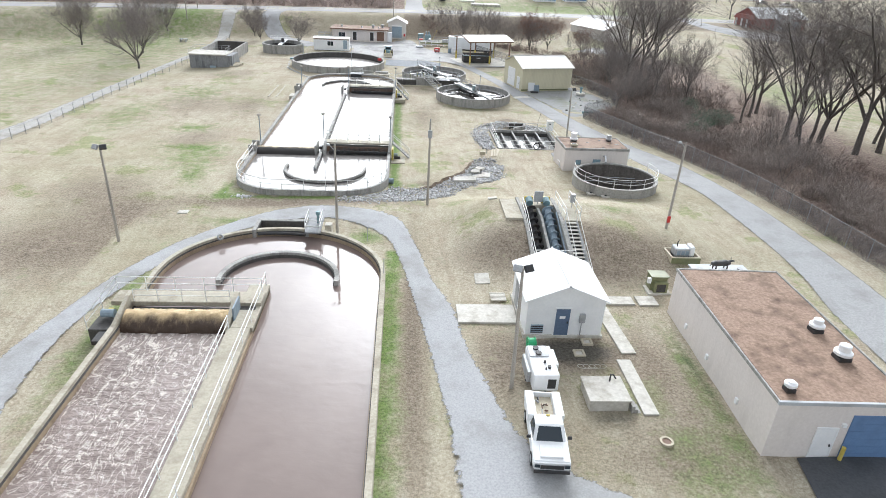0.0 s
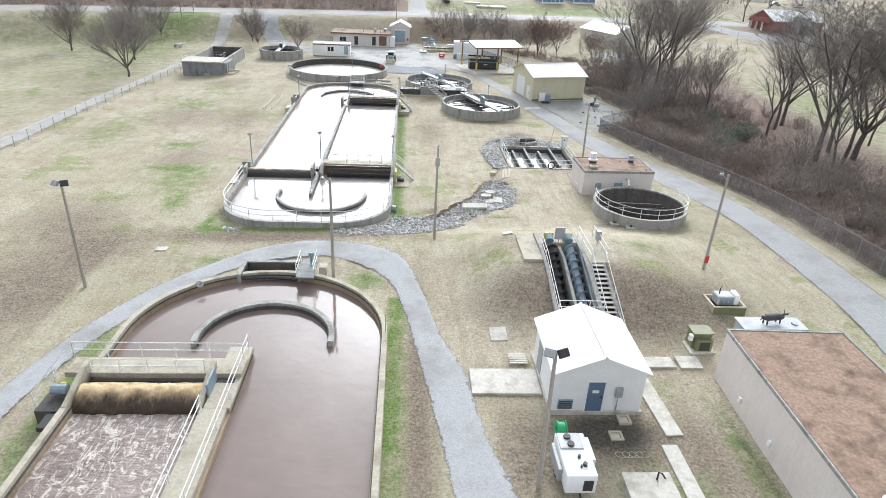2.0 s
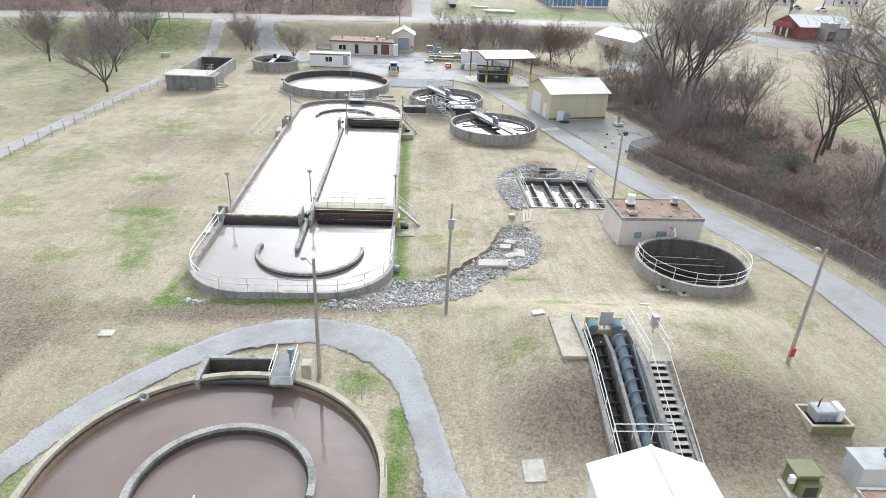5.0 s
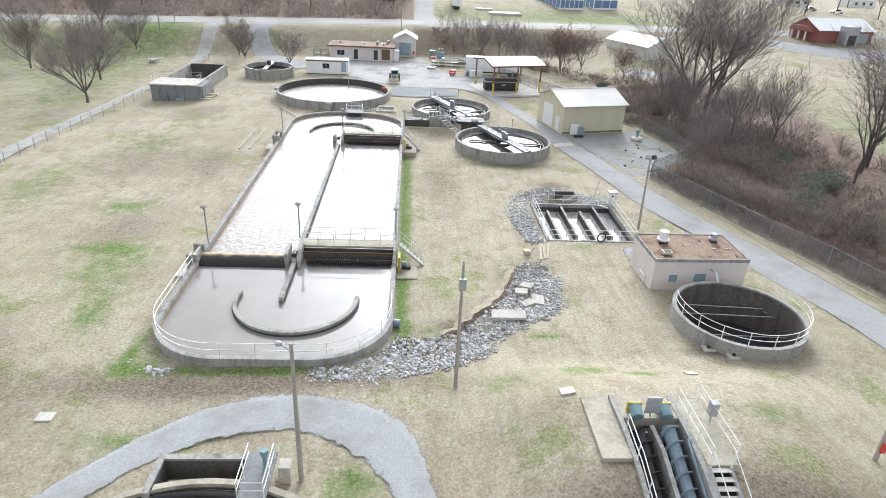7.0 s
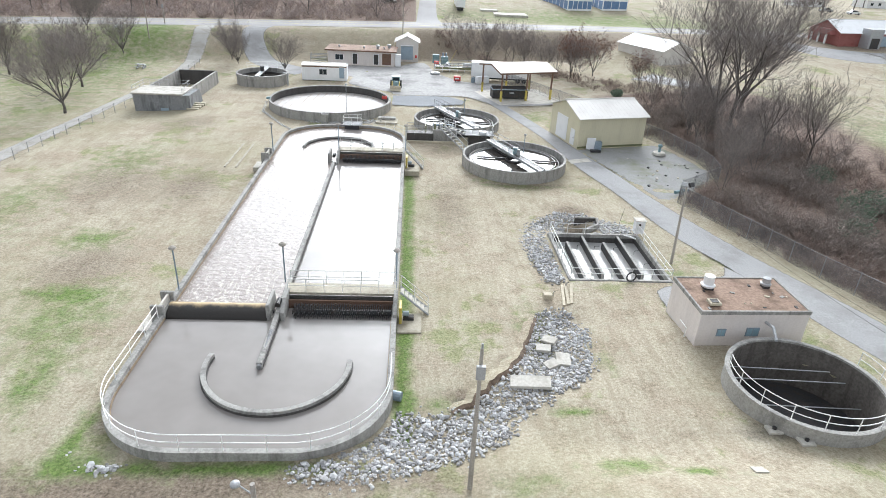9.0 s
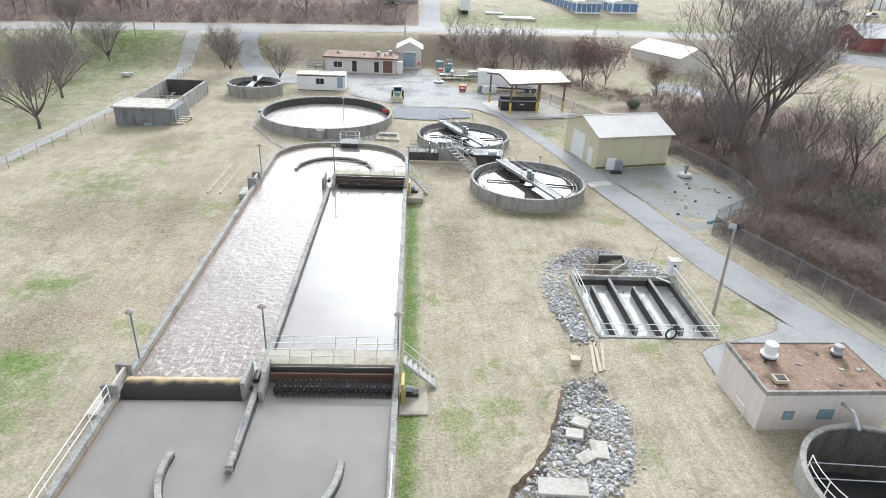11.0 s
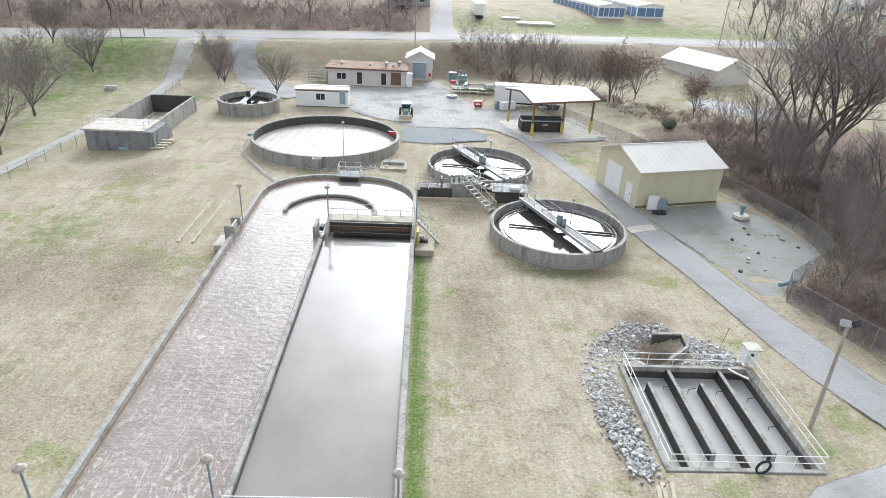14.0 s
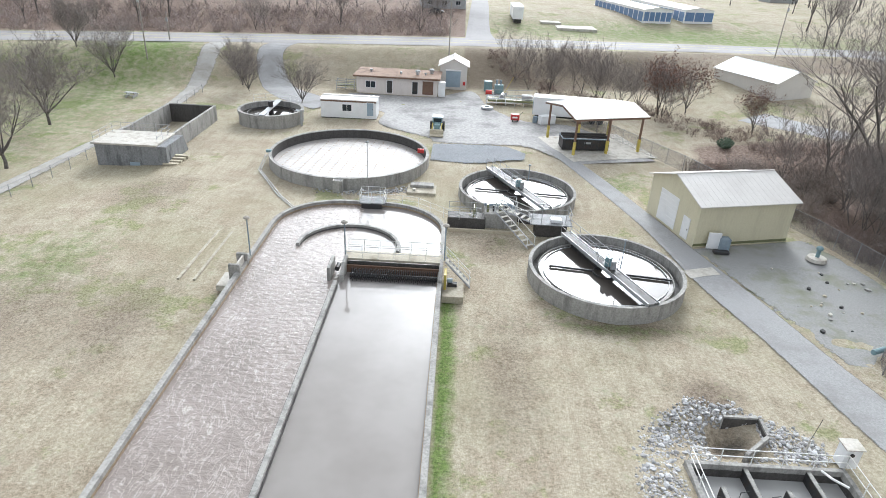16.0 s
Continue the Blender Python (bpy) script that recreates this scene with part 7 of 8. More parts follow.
part("housing", box(B(), jx - 0.85, jx + 0.85, jy, jy + 3.2, jz + 0.45, jz + 1.65, bevel=0.06), WHITE, jt, "white box housing")
part("rear_grille", box(B(), jx + 0.1, jx + 0.65, jy - 0.02, jy - 0.003, jz + 0.65, jz + 1.35, bevel=0.008), DARK, jt)
part("top_panel", box(B(), jx - 0.8, jx + 0.55, jy + 1.9, jy + 3.1, jz + 1.655, jz + 1.72, bevel=0.02), GALV, jt)
for x, y, r in ((-0.25, 2.75, 0.2), (-0.15, 2.2, 0.2), (0.3, 0.75, 0.12), (0.1, 1.3, 0.09), (0.05, 0.6, 0.06)):
    part("cap", tube(B(), [(jx + x, jy + y, jz + 1.65), (jx + x, jy + y, jz + 1.82)], r, 12), DARK, jt)
part("side_shelf", box(B(), jx + 0.852, jx + 1.05, jy + 1.2, jy + 2.9, jz + 1.2, jz + 1.6, bevel=0.02), WHITE, jt)
part("tool_rack", box(B(), jx - 1.1, jx - 0.86, jy + 0.8, jy + 2.8, jz + 0.5, jz + 1.3, bevel=0.03), GALV, jt)
part("hose_reel", lathe(B(), [(0.2, -0.28), (0.5, -0.28), (0.5, -0.22), (0.42, -0.2), (0.42, 0.2), (0.5, 0.22), (0.5, 0.28), (0.2, 0.28)], (0, 0, 0), 20, m=pose(jx - 0.35, jy + 3.65, jz + 1.45, 0, 90, 0)), GREEN, jt, "bright green hose reel")
part("drawbar", tube(B(), [(jx, jy, jz + 0.45), (jx - 0.1, jy - 0.6, jz + 0.5)], 0.06, 6), DARK, jt)
for s in (-1, 1):
    wheel(jt, jx + 0.88 * s, jy + 1.7, jz + 0.34, 0.35, 0.2)
jt.matrix_basis = Matrix.Translation((jx + 0.2, 29.75, jz)) @ Matrix.Diagonal((0.88, 0.92, 0.95, 1))

# loader tractor
lx, ly, lz = -3.7, 150.4, land(-3.7, 151) + 0.08
lt = thing("loader_tractor", "teal and yellow tractor with a cab and front loader", "tractor", (lx, ly, lz))
part("cab", box(B(), lx - 0.7, lx + 0.7, ly + 0.6, ly + 2.0, lz + 0.9, lz + 2.1, bevel=0.08), TEAL, lt, "teal-framed cab")
part("cab_roof", box(B(), lx - 0.8, lx + 0.8, ly + 0.45, ly + 2.1, lz + 2.102, lz + 2.2, bevel=0.04), STEELBLUE, lt)
part("windscreen", box(B(), lx - 0.55, lx + 0.55, ly + 0.57, ly + 0.597, lz + 1.5, lz + 2.0), GLASS, lt)
part("bonnet", box(B(), lx - 0.4, lx + 0.4, ly - 0.9, ly + 0.59, lz + 0.7, lz + 1.5, bevel=0.08), TEAL, lt)
part("loader_bucket", prism(B(), [(-2.1, 0.1), (-1.2, 0.1), (-1.1, 0.9), (-1.3, 0.8), (-1.4, 0.3), (-2.1, 0.2)], lx - 0.95, lx + 0.95, Matrix.Translation((0, ly, lz)) @ YZ), WOODTAN, lt, "worn ochre bucket")
for s in (-1, 1):
    part("loader_arm", tube(B(), [(lx + 0.65 * s, ly + 0.6, lz + 1.3), (lx + 0.65 * s, ly - 0.4, lz + 1.3), (lx + 0.65 * s, ly - 1.2, lz + 0.5)], 0.1, 5), YELLOW, lt)
    wheel(lt, lx + 0.85 * s, ly + 1.4, lz + 0.7, 0.72, 0.4, YELLOW)
    wheel(lt, lx + 0.75 * s, ly - 0.5, lz + 0.42, 0.42, 0.3, YELLOW)

# ---- canopy yard ----
M = turned(14.85, 143.5, 0, 18)
cz = land(19, 147)
q = thing("canopy", "open steel canopy with a white roof and brown posts", "shelter", M @ Vector((5, 4.2, cz)))
for x in (0.0, 4.9, 9.8):
    for y in (0.0, 8.2):
        p = part("post", box(B(), x - 0.11, x + 0.11, y - 0.11, y + 0.11, cz - 0.2, cz + 5.0, M), BROWNSTEEL, q)
        part("guard", box(B(), x - 0.15, x + 0.15, y - 0.15, y + 0.15, cz - 0.1, cz + 1.9, M), YELLOW, p, "yellow lower post guard")
for s, (ya, yb, za, zb) in enumerate(((-0.6, 3.6, 5.05, 5.95), (8.8, 3.6, 5.15, 5.95))):
    bm = B()
    vs = [M @ Vector(v) for v in ((-0.6, ya, cz + za), (10.4, ya, cz + za), (10.4, yb, cz + zb), (-0.6, yb, cz + zb))]
    vs = [bm.verts.new(v) for v in vs] + [bm.verts.new(v + Vector((0, 0, 0.1))) for v in vs]
    for f in ((3, 2, 1, 0), (4, 5, 6, 7), (0, 1, 5, 4), (1, 2, 6, 5), (2, 3, 7, 6), (3, 0, 4, 7)):
        bm.faces.new([vs[i] for i in f])
    part("roof", bm, WHITE, q, "white metal roof sheet")
part("fascia", box(B(), -0.62, 10.42, -0.66, -0.603, cz + 4.85, cz + 5.1, M), BROWNSTEEL, q)
for x in (-0.62, 10.36):
    part("rafter", prism(B(), [(-0.6, cz + 4.8), (3.6, cz + 5.7), (8.8, cz + 4.9), (8.8, cz + 5.12), (3.6, cz + 5.93), (-0.6, cz + 5.03)], x, x + 0.08, M @ YZ), BROWNSTEEL, q)
d = thing("roll_off_dumpster", "black steel roll-off container under the canopy", "container", M @ Vector((2.5, 2.6, cz)))
MD = M @ turned(-0.6, 2.2, cz, -14)
part("floor", box(B(), 0, 6.4, 0, 2.4, 0.25, 0.4, MD), DARK, d)
for a in ((0, 6.4, 0, 0.1), (0, 6.4, 2.3, 2.4), (0, 0.1, 0.1, 2.3), (6.3, 6.4, 0.1, 2.3)):
    part("side", box(B(), *a, 0.4, 1.75, MD), DARK, d)
for i in range(7):
    part("rib", box(B(), 0.2 + 0.95 * i, 0.32 + 0.95 * i, -0.1, -0.003, 0.3, 1.7, MD), DARK, d)
for k in range(3):
    part("cover_roll", tube(B(), [MD @ Vector((0.1, 0.5 + 0.7 * k, 1.72 + 0.1 * k)), MD @ Vector((6.3, 0.5 + 0.7 * k, 1.72 + 0.1 * k))], 0.2, 8), DARK, d, "rolled black cover")
part("marking_plate", box(B(), 3.0, 3.9, -0.014, -0.003, 1.1, 1.35, MD), GALV, d)
part("top_rail", tube(B(), [MD @ Vector(v) for v in ((0, 0, 1.78), (6.4, 0, 1.78), (6.4, 2.4, 1.78), (0, 2.4, 1.78), (0, 0, 1.78))], 0.09, 6), STEELBLUE, d)
MC = turned(11.0, 161.0, land(12, 161), -6)
wc = thing("semi_trailer", "long white box trailer parked behind the canopy", "trailer", MC @ Vector((5, 1.2, 0)))
part("box", box(B(), 0, 11.5, 0, 2.5, 0.9, 3.7, MC, 0.04), WHITE, wc)
part("front_panel", box(B(), -0.04, -0.003, 0.1, 2.4, 1.0, 3.6, MC), GREYBLUE, wc)
for x in (1.0, 9.4, 10.6):
    for y in (0.2, 2.0):
        p = MC @ Vector((x, y + 0.15, 0.48))
        part("wheel", lathe(B(), [(0.02, -0.13), (0.48, -0.13), (0.48, 0.13), (0.02, 0.13)], (0, 0, 0), 16, m=Matrix.Translation(p) @ pose(0, 0, 0, 90, 0, -6)), RUBBER, wc)
part("chassis", box(B(), 0.4, 11.2, 0.7, 1.8, 0.5, 0.898, MC), DARK, wc)
wbx = thing("white_tote", "low white box standing beside the trailer", "box", (13.0, 158.3, 0))
part("box", box(B(), 0, 2.6, 0, 1.1, 0, 1.25, turned(12.1, 158.0, land(12, 158) + 0.08, 24), 0.05), WHITE, wbx)
part("lid", box(B(), -0.03, 2.63, -0.03, 1.13, 1.252, 1.32, turned(12.1, 158.0, land(12, 158) + 0.08, 24), 0.02), WHITE, wbx)
br = thing("waste_barrel", "dark blue plastic barrel", "barrel", (11.3, 159.4, 0))
part("barrel", lathe(B(), [(0.02, 0), (0.36, 0), (0.4, 0.3), (0.4, 0.7), (0.36, 1.0), (0.02, 1.0)], (11.3, 159.4, land(11, 159) + 0.05), 16), STEELBLUE, br)
rb = thing("red_welder", "small red engine welder on the yard", "welder", (8.2, 159.6, 0))
zz = land(8, 159) + 0.08
part("body", box(B(), 7.5, 8.8, 159.1, 160.0, zz + 0.2, zz + 1.1, bevel=0.06), RED, rb)
part("front_plate", box(B(), 7.7, 8.5, 159.07, 159.098, zz + 0.55, zz + 0.8), WHITE, rb)
part("handle", tube(B(), [(8.8, 159.5, zz + 1.0), (9.3, 159.6, zz + 1.5)], 0.04, 5), DARK, rb)
for x in (7.8, 8.5):
    wheel(rb, x, 159.15, zz + 0.2, 0.2, 0.12)
rk = thing("belt_press", "long steel equipment frame on the yard edge", "equipment", (8, 171, 0.2))
zz = land(8, 171) + 0.05
for y in (169.0, 171.2):
    for z in (0.5, 1.2):
        part("beam", tube(B(), [(3.8, y, zz + z), (12.2, y + 1.0, zz + z)], 0.09, 5), RAILPAINT, rk)
    for i in range(6):
        part("leg", tube(B(), [(4.0 + 1.6 * i, y + 0.19 * i, zz - 0.1), (4.0 + 1.6 * i, y + 0.19 * i, zz + 1.25)], 0.06, 5), RAILPAINT, rk)
part("belt", box(B(), 4.2, 12.0, 169.5, 171.6, zz + 0.6, zz + 0.95, turned(0, 0, 0, 0), 0.05), OLIVE, rk)
part("roller", tube(B(), [(6.5, 169.5, zz + 1.4), (6.8, 172, zz + 1.4)], 0.35, 10), GALV, rk)
for y in (168.8, 172.6):
    part("guard_rail", tube(B(), [(3.8, y, zz + 1.9), (12.2, y + 1.0, zz + 1.9)], 0.05, 5), GALV, rk)
for i in range(9):
    x = 4.0 + 1.0 * i
    part("cross_pipe", tube(B(), [(x, 168.9 + 0.12 * i, zz + 1.2), (x + 0.3, 171.6 + 0.12 * i, zz + 1.2)], 0.07, 5), GALV, rk)
    part("upright", tube(B(), [(x, 168.85 + 0.12 * i, zz + 1.2), (x, 168.85 + 0.12 * i, zz + 1.95)], 0.04, 5), GALV, rk)
part("hopper", prism(B(), [(10.0, 169.8), (11.8, 170.0), (11.6, 171.4), (10.1, 171.3)], zz + 0.96, zz + 1.7), GALV, rk)
pt = thing("stored_pump", "dark green pump engine on a skid", "pump", (6.5, 177.6, 0.3))
zz = land(6.5, 177.6)
part("skid", box(B(), 5.2, 7.9, 177.0, 178.5, zz - 0.05, zz + 0.3), DARK, pt)
part("engine", box(B(), 5.6, 7.2, 177.1, 178.3, zz + 0.3, zz + 1.9, bevel=0.1), TEAL, pt)
for x in (6.0, 6.7):
    part("stack", tube(B(), [(x, 177.7, zz + 1.9), (x, 177.7, zz + 2.7)], 0.2, 8), STEELBLUE, pt)
part("red_tank", tube(B(), [(4.0, 176.5, zz + 0.6), (5.1, 176.5, zz + 0.6)], 0.5, 12), RED, pt)
part("jib", tube(B(), [(7.6, 179.5, zz), (9.0, 178.6, zz + 3.2)], 0.05, 5), YELLOW, pt)
gc = thing("stored_cabinet", "teal cabinet standing at the yard edge", "cabinet", (4.4, 180.5, 0.5))
part("cabinet", box(B(), 3.8, 5.3, 180.2, 181.4, land(4.5, 181) - 0.1, land(4.5, 181) + 1.8, bevel=0.05), TEAL, gc)
ty_ = thing("tyre", "large pale tyre lying flat on the yard", "tyre", (4.0, 166.3, 0.2))
part("tread", lathe(B(), [(0.45, 0.0), (0.95, 0.0), (1.05, 0.2), (0.95, 0.42), (0.45, 0.42)], (4.0, 166.3, land(4, 166) + 0.08), 24), GALV, ty_)
pc = thing("picnic_table", "pale grey picnic table on the lawn", "table", (-47, 180, 0.5))
for i, (x, y) in enumerate(((-54.5, 163.5), (-64, 178))):
    t_ = thing("picnic_table", "pale grey picnic table on the lawn", "table", (x, y, land(x, y)), "picnic tables") if i else tagged(pc, group="picnic tables")
    t_.matrix_basis = Matrix.Translation((x, y, land(x, y)))
    zt = land(x, y)
    part("tabletop", box(B(), x - 0.9, x + 0.9, y - 0.4, y + 0.4, zt + 0.7, zt + 0.78), GALV, t_)
    for s in (-0.75, 0.75):
        part("bench", box(B(), x - 0.9, x + 0.9, y + s - 0.14, y + s + 0.14, zt + 0.4, zt + 0.46), GALV, t_)
        part("leg", box(B(), x + s * 0.8 - 0.05, x + s * 0.8 + 0.05, y - 0.8, y + 0.8, zt - 0.05, zt + 0.398), GALV, t_)
        part("upright", box(B(), x + s * 0.8 - 0.05, x + s * 0.8 + 0.05, y - 0.2, y + 0.2, zt + 0.4, zt + 0.698), GALV, t_)

# ---- beyond the fence ----
zz = land(50, 170)
q = hall("steel_barn", "pale grey steel barn with a white roof", turned(48.0, 186.5, 0, -66), 14.5, 9.0, zz - 0.3, zz + 3.4, GREYROOF, WHITE, zz + 5.2, 0.3, "x", 1.0)
for i, (x, y, w) in enumerate(((48.0, 243.0, 8.2), (60.2, 246.5, 8.6))):
    zs = land(x + 4, y + 8)
    Ms = turned(x, y, 0, 12)
    q = hall("storage_building", "long storage building with a row of blue roller doors", Ms, w, 34, zs - 0.8, zs + 2.7, WHITE, GREYROOF, zs + 3.3, 0.2, "y", 1.2)
    for k in range(5 if i == 0 else 3):
        ww = w / (5 if i == 0 else 3)
        roller_door(q, Ms, k * ww + 0.12, zs - 0.15, ww - 0.24, 2.3, SKYBLUE, label="blue roller door")
    MW = Ms @ pose(0, 34, 0, 0, 0, -90)
    for k in range(11):
        part("side_door", box(B(), 0.3 + 3.05 * k, 2.9 + 3.05 * k, -0.04, -0.003, zs - 0.3, zs + 2.1, MW), SKYBLUE, q)
M = turned(111, 201, 0, 10)
zz = land(116, 203)
q = hall("brick_house", "red brick house with a pale ribbed roof", M, 18, 11, zz - 0.3, zz + 3.4, BRICKRED, WHITE, zz + 6.0, 0.5, "x", 1.1)
MW = M @ pose(0, 11, 0, 0, 0, -90)
for k in range(3):
    part("column", box(B(), 2.2 + 2.6 * k, 2.6 + 2.6 * k, -1.4, -1.0, zz - 0.3, zz + 2.6, MW), WHITE, q)
part("porch_roof", prism(B(), [(1.2, zz + 2.62), (9.6, zz + 2.62), (8.4, zz + 3.9), (2.4, zz + 3.9)], 0.003, 1.7, MW @ Matrix(((1, 0, 0, 0), (0, 0, -1, 0), (0, 1, 0, 0), (0, 0, 0, 1)))), BRICKRED, q)
part("garage_block", box(B(), 6.5, 10.5, -3.0, -0.003, zz - 0.3, zz + 4.6, M), GALV, q, "pale grey stone entrance block")
part("arch", box(B(), 7.2, 9.8, -3.05, -3.003, zz - 0.2, zz + 2.4, M), DARK, q)
part("wing_door", box(B(), 11.5, 16.5, -0.06, -0.003, zz, zz + 2.6, M), GREYBLUE, q)
sheet("house_drive", [(90, 212), (92, 199), (100, 189), (112, 185), (128, 187)], [(97, 213), (100, 203), (106, 198.5), (116, 196), (128, 196)], ASPHALT, 0.02, "pale drive before the brick house", "road", 5)
sheet("barn_lot", [(44, 163), (48, 157), (54, 152)], [(50, 166), (55, 160), (60, 156)], GRAVEL, 0.02, "pale gravel lot beside the steel barn", "yard", 5)
for k, (x, y, sx, sy) in enumerate(((28, 232, 5, 4), (22, 236, 2.6, 2))):
    z = land(x, y)
    t_ = thing("concrete_pad", "pale bare concrete pad in the far field", "slab", (x, y, z), "far pads")
    part("slab", box(B(), x - sx, x + sx, y - sy, y + sy, z - 0.8, z + 0.25), SLAB, t_)
ft = thing("box_trailer", "white box trailer parked in the far field", "trailer", (13, 237, 6.5))
z = land(13, 237)
part("box", box(B(), 11.8, 14.4, 231, 243, z + 0.6, z + 3.6, bevel=0.04), WHITE, ft)
part("chassis", box(B(), 12.2, 14.0, 231.5, 242.5, z - 0.3, z + 0.598), DARK, ft)
for x, y, mt in ((-12, 243, GALV), (4, 330, WHITE), (150, 290, WHITE), (185, 300, WHITE), (120, 330, GALV)):
    z = land(x, y)
    h_ = hall("far_house", "small distant house with a pitched roof", turned(x, y, 0, 10), 12, 8, z - 0.5, z + 2.8, mt, GREYROOF, z + 4.8, 0.4, "x", 1.5)
    tagged(h_, group="far houses")
    for k in range(3):
        window(h_, turned(x, y, 0, 10), 1.5 + 3.8 * k, z + 0.9, 1.4, 1.2)


def parked_car(x, y, deg, material, label):
    z = land(x, y) + 0.06
    Mx = turned(x, y, z, deg)
    c = thing("parked_car", label, "car", (x, y, z), "parked cars")
    part("body", prism(B(), [(0, 0.35), (4.4, 0.35), (4.4, 0.85), (3.6, 0.95), (0.6, 0.95), (0.0, 0.8)], -0.85, 0.85, Mx @ YZ), material, c)
    part("cabin", prism(B(), [(0.9, 0.95), (3.4, 0.95), (2.8, 1.45), (1.4, 1.45)], -0.72, 0.72, Mx @ YZ), GLASS, c)
    for sx in (-0.8, 0.8):
        for yy in (0.85, 3.55):
            a, b = Mx @ Vector((sx - 0.1, yy, 0.32)), Mx @ Vector((sx + 0.1, yy, 0.32))
            part("wheel", tube(B(), [a, b], 0.33, 12), RUBBER, c)


parked_car(-6, 236, 80, DARK, "dark car parked by the far house")
parked_car(150, 268, 85, GALV, "silver car parked by distant houses")
parked_car(158, 264, 85, WHITE, "white car parked by distant houses")


# ---- trees and brush ----
def frusta(segs):
    """Vertices and faces of tapered bars: rows of (p0, p1, r0, r1, sides)."""
    V, F = [], []
    for p, q, r0, r1, n in segs:
        d = (q - p)
        if d.length < 1e-4:
            continue
        d.normalize()
        u = d.orthogonal().normalized()
        w = d.cross(u)
        k = len(V)
        if n == 2:
            V += [p - r0 * u, p + r0 * u, q + r1 * u, q - r1 * u]
            F.append((k, k + 1, k + 2, k + 3))
            continue
        for c, r in ((p, r0), (q, r1)):
            for j in range(n):
                a = 2 * math.pi * j / n
                V.append(c + r * (math.cos(a) * u + math.sin(a) * w))
        for j in range(n):
            F.append((k + j, k + (j + 1) % n, k + n + (j + 1) % n, k + n + j))
    return V, F


def mesh_of(name, segs, material, leaves=()):
    V, F = frusta(segs)
    for c, s, u, w in leaves:
        k = len(V)
        V += [c - s * u, c - 0.6 * s * w, c + s * u, c + 0.6 * s * w]
        F.append((k, k + 1, k + 2, k + 3))
    me_ = bpy.data.meshes.new(name)
    me_.from_pydata([tuple(v) for v in V], [], F)
    me_.materials.append(material)
    return me_


def grow(seed, height, spread, limbs, levels=5, trunk=0.22, upright=0.5, girth=0.03, leafy=0.0):
    """A bare tree: (trunk segments, crown segments, leaves)."""
    rng = random.Random(seed)
    bole, crown, leaves = [], [], []

    def limb(p, d, length, r, level):
        n = 5 if level < 2 else 3 if level < 4 else 2 if level == 4 else 1
        kids = []
        for i in range(n):
            bend = Vector((rng.uniform(-1, 1), rng.uniform(-1, 1), rng.uniform(-0.5, 1) * upright * 1.3)) * (0.24 if level < 3 else 0.34)
            d = (d + bend).normalized()
            q = p + d * (length / n)
            r1 = r * (0.86 if level < 2 else 0.75)
            (bole if level <= 1 else crown).append((p, q, r, r1, 5 if level == 1 else 3 if level < 4 else 2))
            p, r = q, r1
            if level < levels and (i >= 1 or level > 1):
                kids.append((p, d, r))
        if level == levels:
            if leafy and rng.random() < leafy:
                for _ in range(3):
                    u = Vector((rng.uniform(-1, 1), rng.uniform(-1, 1), rng.uniform(-1, 1))).normalized()
                    leaves.append((p + u * 0.25, rng.uniform(0.1, 0.2), u, u.orthogonal().normalized()))
            return
        for p_, d_, r_ in kids:
            for _ in range(2 if level < 4 else 1):
                side = Vector((rng.uniform(-1, 1), rng.uniform(-1, 1), rng.uniform(-0.25, 0.7))).normalized()
                limb(p_, (d_ * 0.75 + side * 0.8).normalized(), length * rng.uniform(0.42, 0.62), max(r_ * 0.6, 0.014), level + 1)

    r = height * girth
    p = Vector((0, 0, -0.3))
    top = Vector((rng.uniform(-0.3, 0.3), rng.uniform(-0.3, 0.3), height * trunk))
    mid = top * 0.5 + Vector((rng.uniform(-0.15, 0.15), rng.uniform(-0.15, 0.15), 0))
    bole += [(p, mid, r * 1.25, r, 8), (mid, top, r, r * 0.9, 8)]
    for i in range(limbs):
        a = 2 * math.pi * (i + rng.uniform(-0.25, 0.25)) / limbs
        s = spread * rng.uniform(0.55, 1.1)
        limb(top.lerp(mid, rng.uniform(0, 0.5)), Vector((math.cos(a) * s, math.sin(a) * s, 1)).normalized(), height * (1 - trunk) * rng.uniform(0.66, 0.9), r * rng.uniform(0.5, 0.7), 1)
    return bole, crown, leaves


def tree_kind(seed, *a, leaf=None, **k):
    b, c, lv = grow(seed, *a, **k)
    return mesh_of("trunk", b, BARK), mesh_of("crown", c, TWIG, lv if not leaf else ()), (mesh_of("foliage", [], leaf, lv) if leaf else None)


def plant(kind, x, y, s, turn, label, group, name="bare_tree", lean=0.0):
    z = land(x, y)
    t = thing(name, label, "tree", (0, 0, 0), group)
    for nm, data in zip(("trunk", "crown", "foliage"), kind):
        if data:
            ob = new(nm, data)
            ob.parent = t
    t.matrix_basis = pose(x, y, z - 0.1, lean, 0, turn) @ Matrix.Diagonal((s, s, s, 1))
    return t


LAWN_A = tree_kind(11, 9.8, 0.85, 9, trunk=0.2, upright=0.45, girth=0.02)
LAWN_B = tree_kind(12, 7.2, 0.7, 12, levels=4, trunk=0.12, upright=0.7, girth=0.015)
TALL_A = tree_kind(21, 19.0, 0.55, 6, trunk=0.28, upright=0.45, girth=0.017)
TALL_B = tree_kind(22, 18.5, 0.7, 6, trunk=0.22, upright=0.4, girth=0.018)
TALL_C = tree_kind(23, 16.5, 0.45, 5, levels=4, trunk=0.34, upright=0.5, girth=0.015)
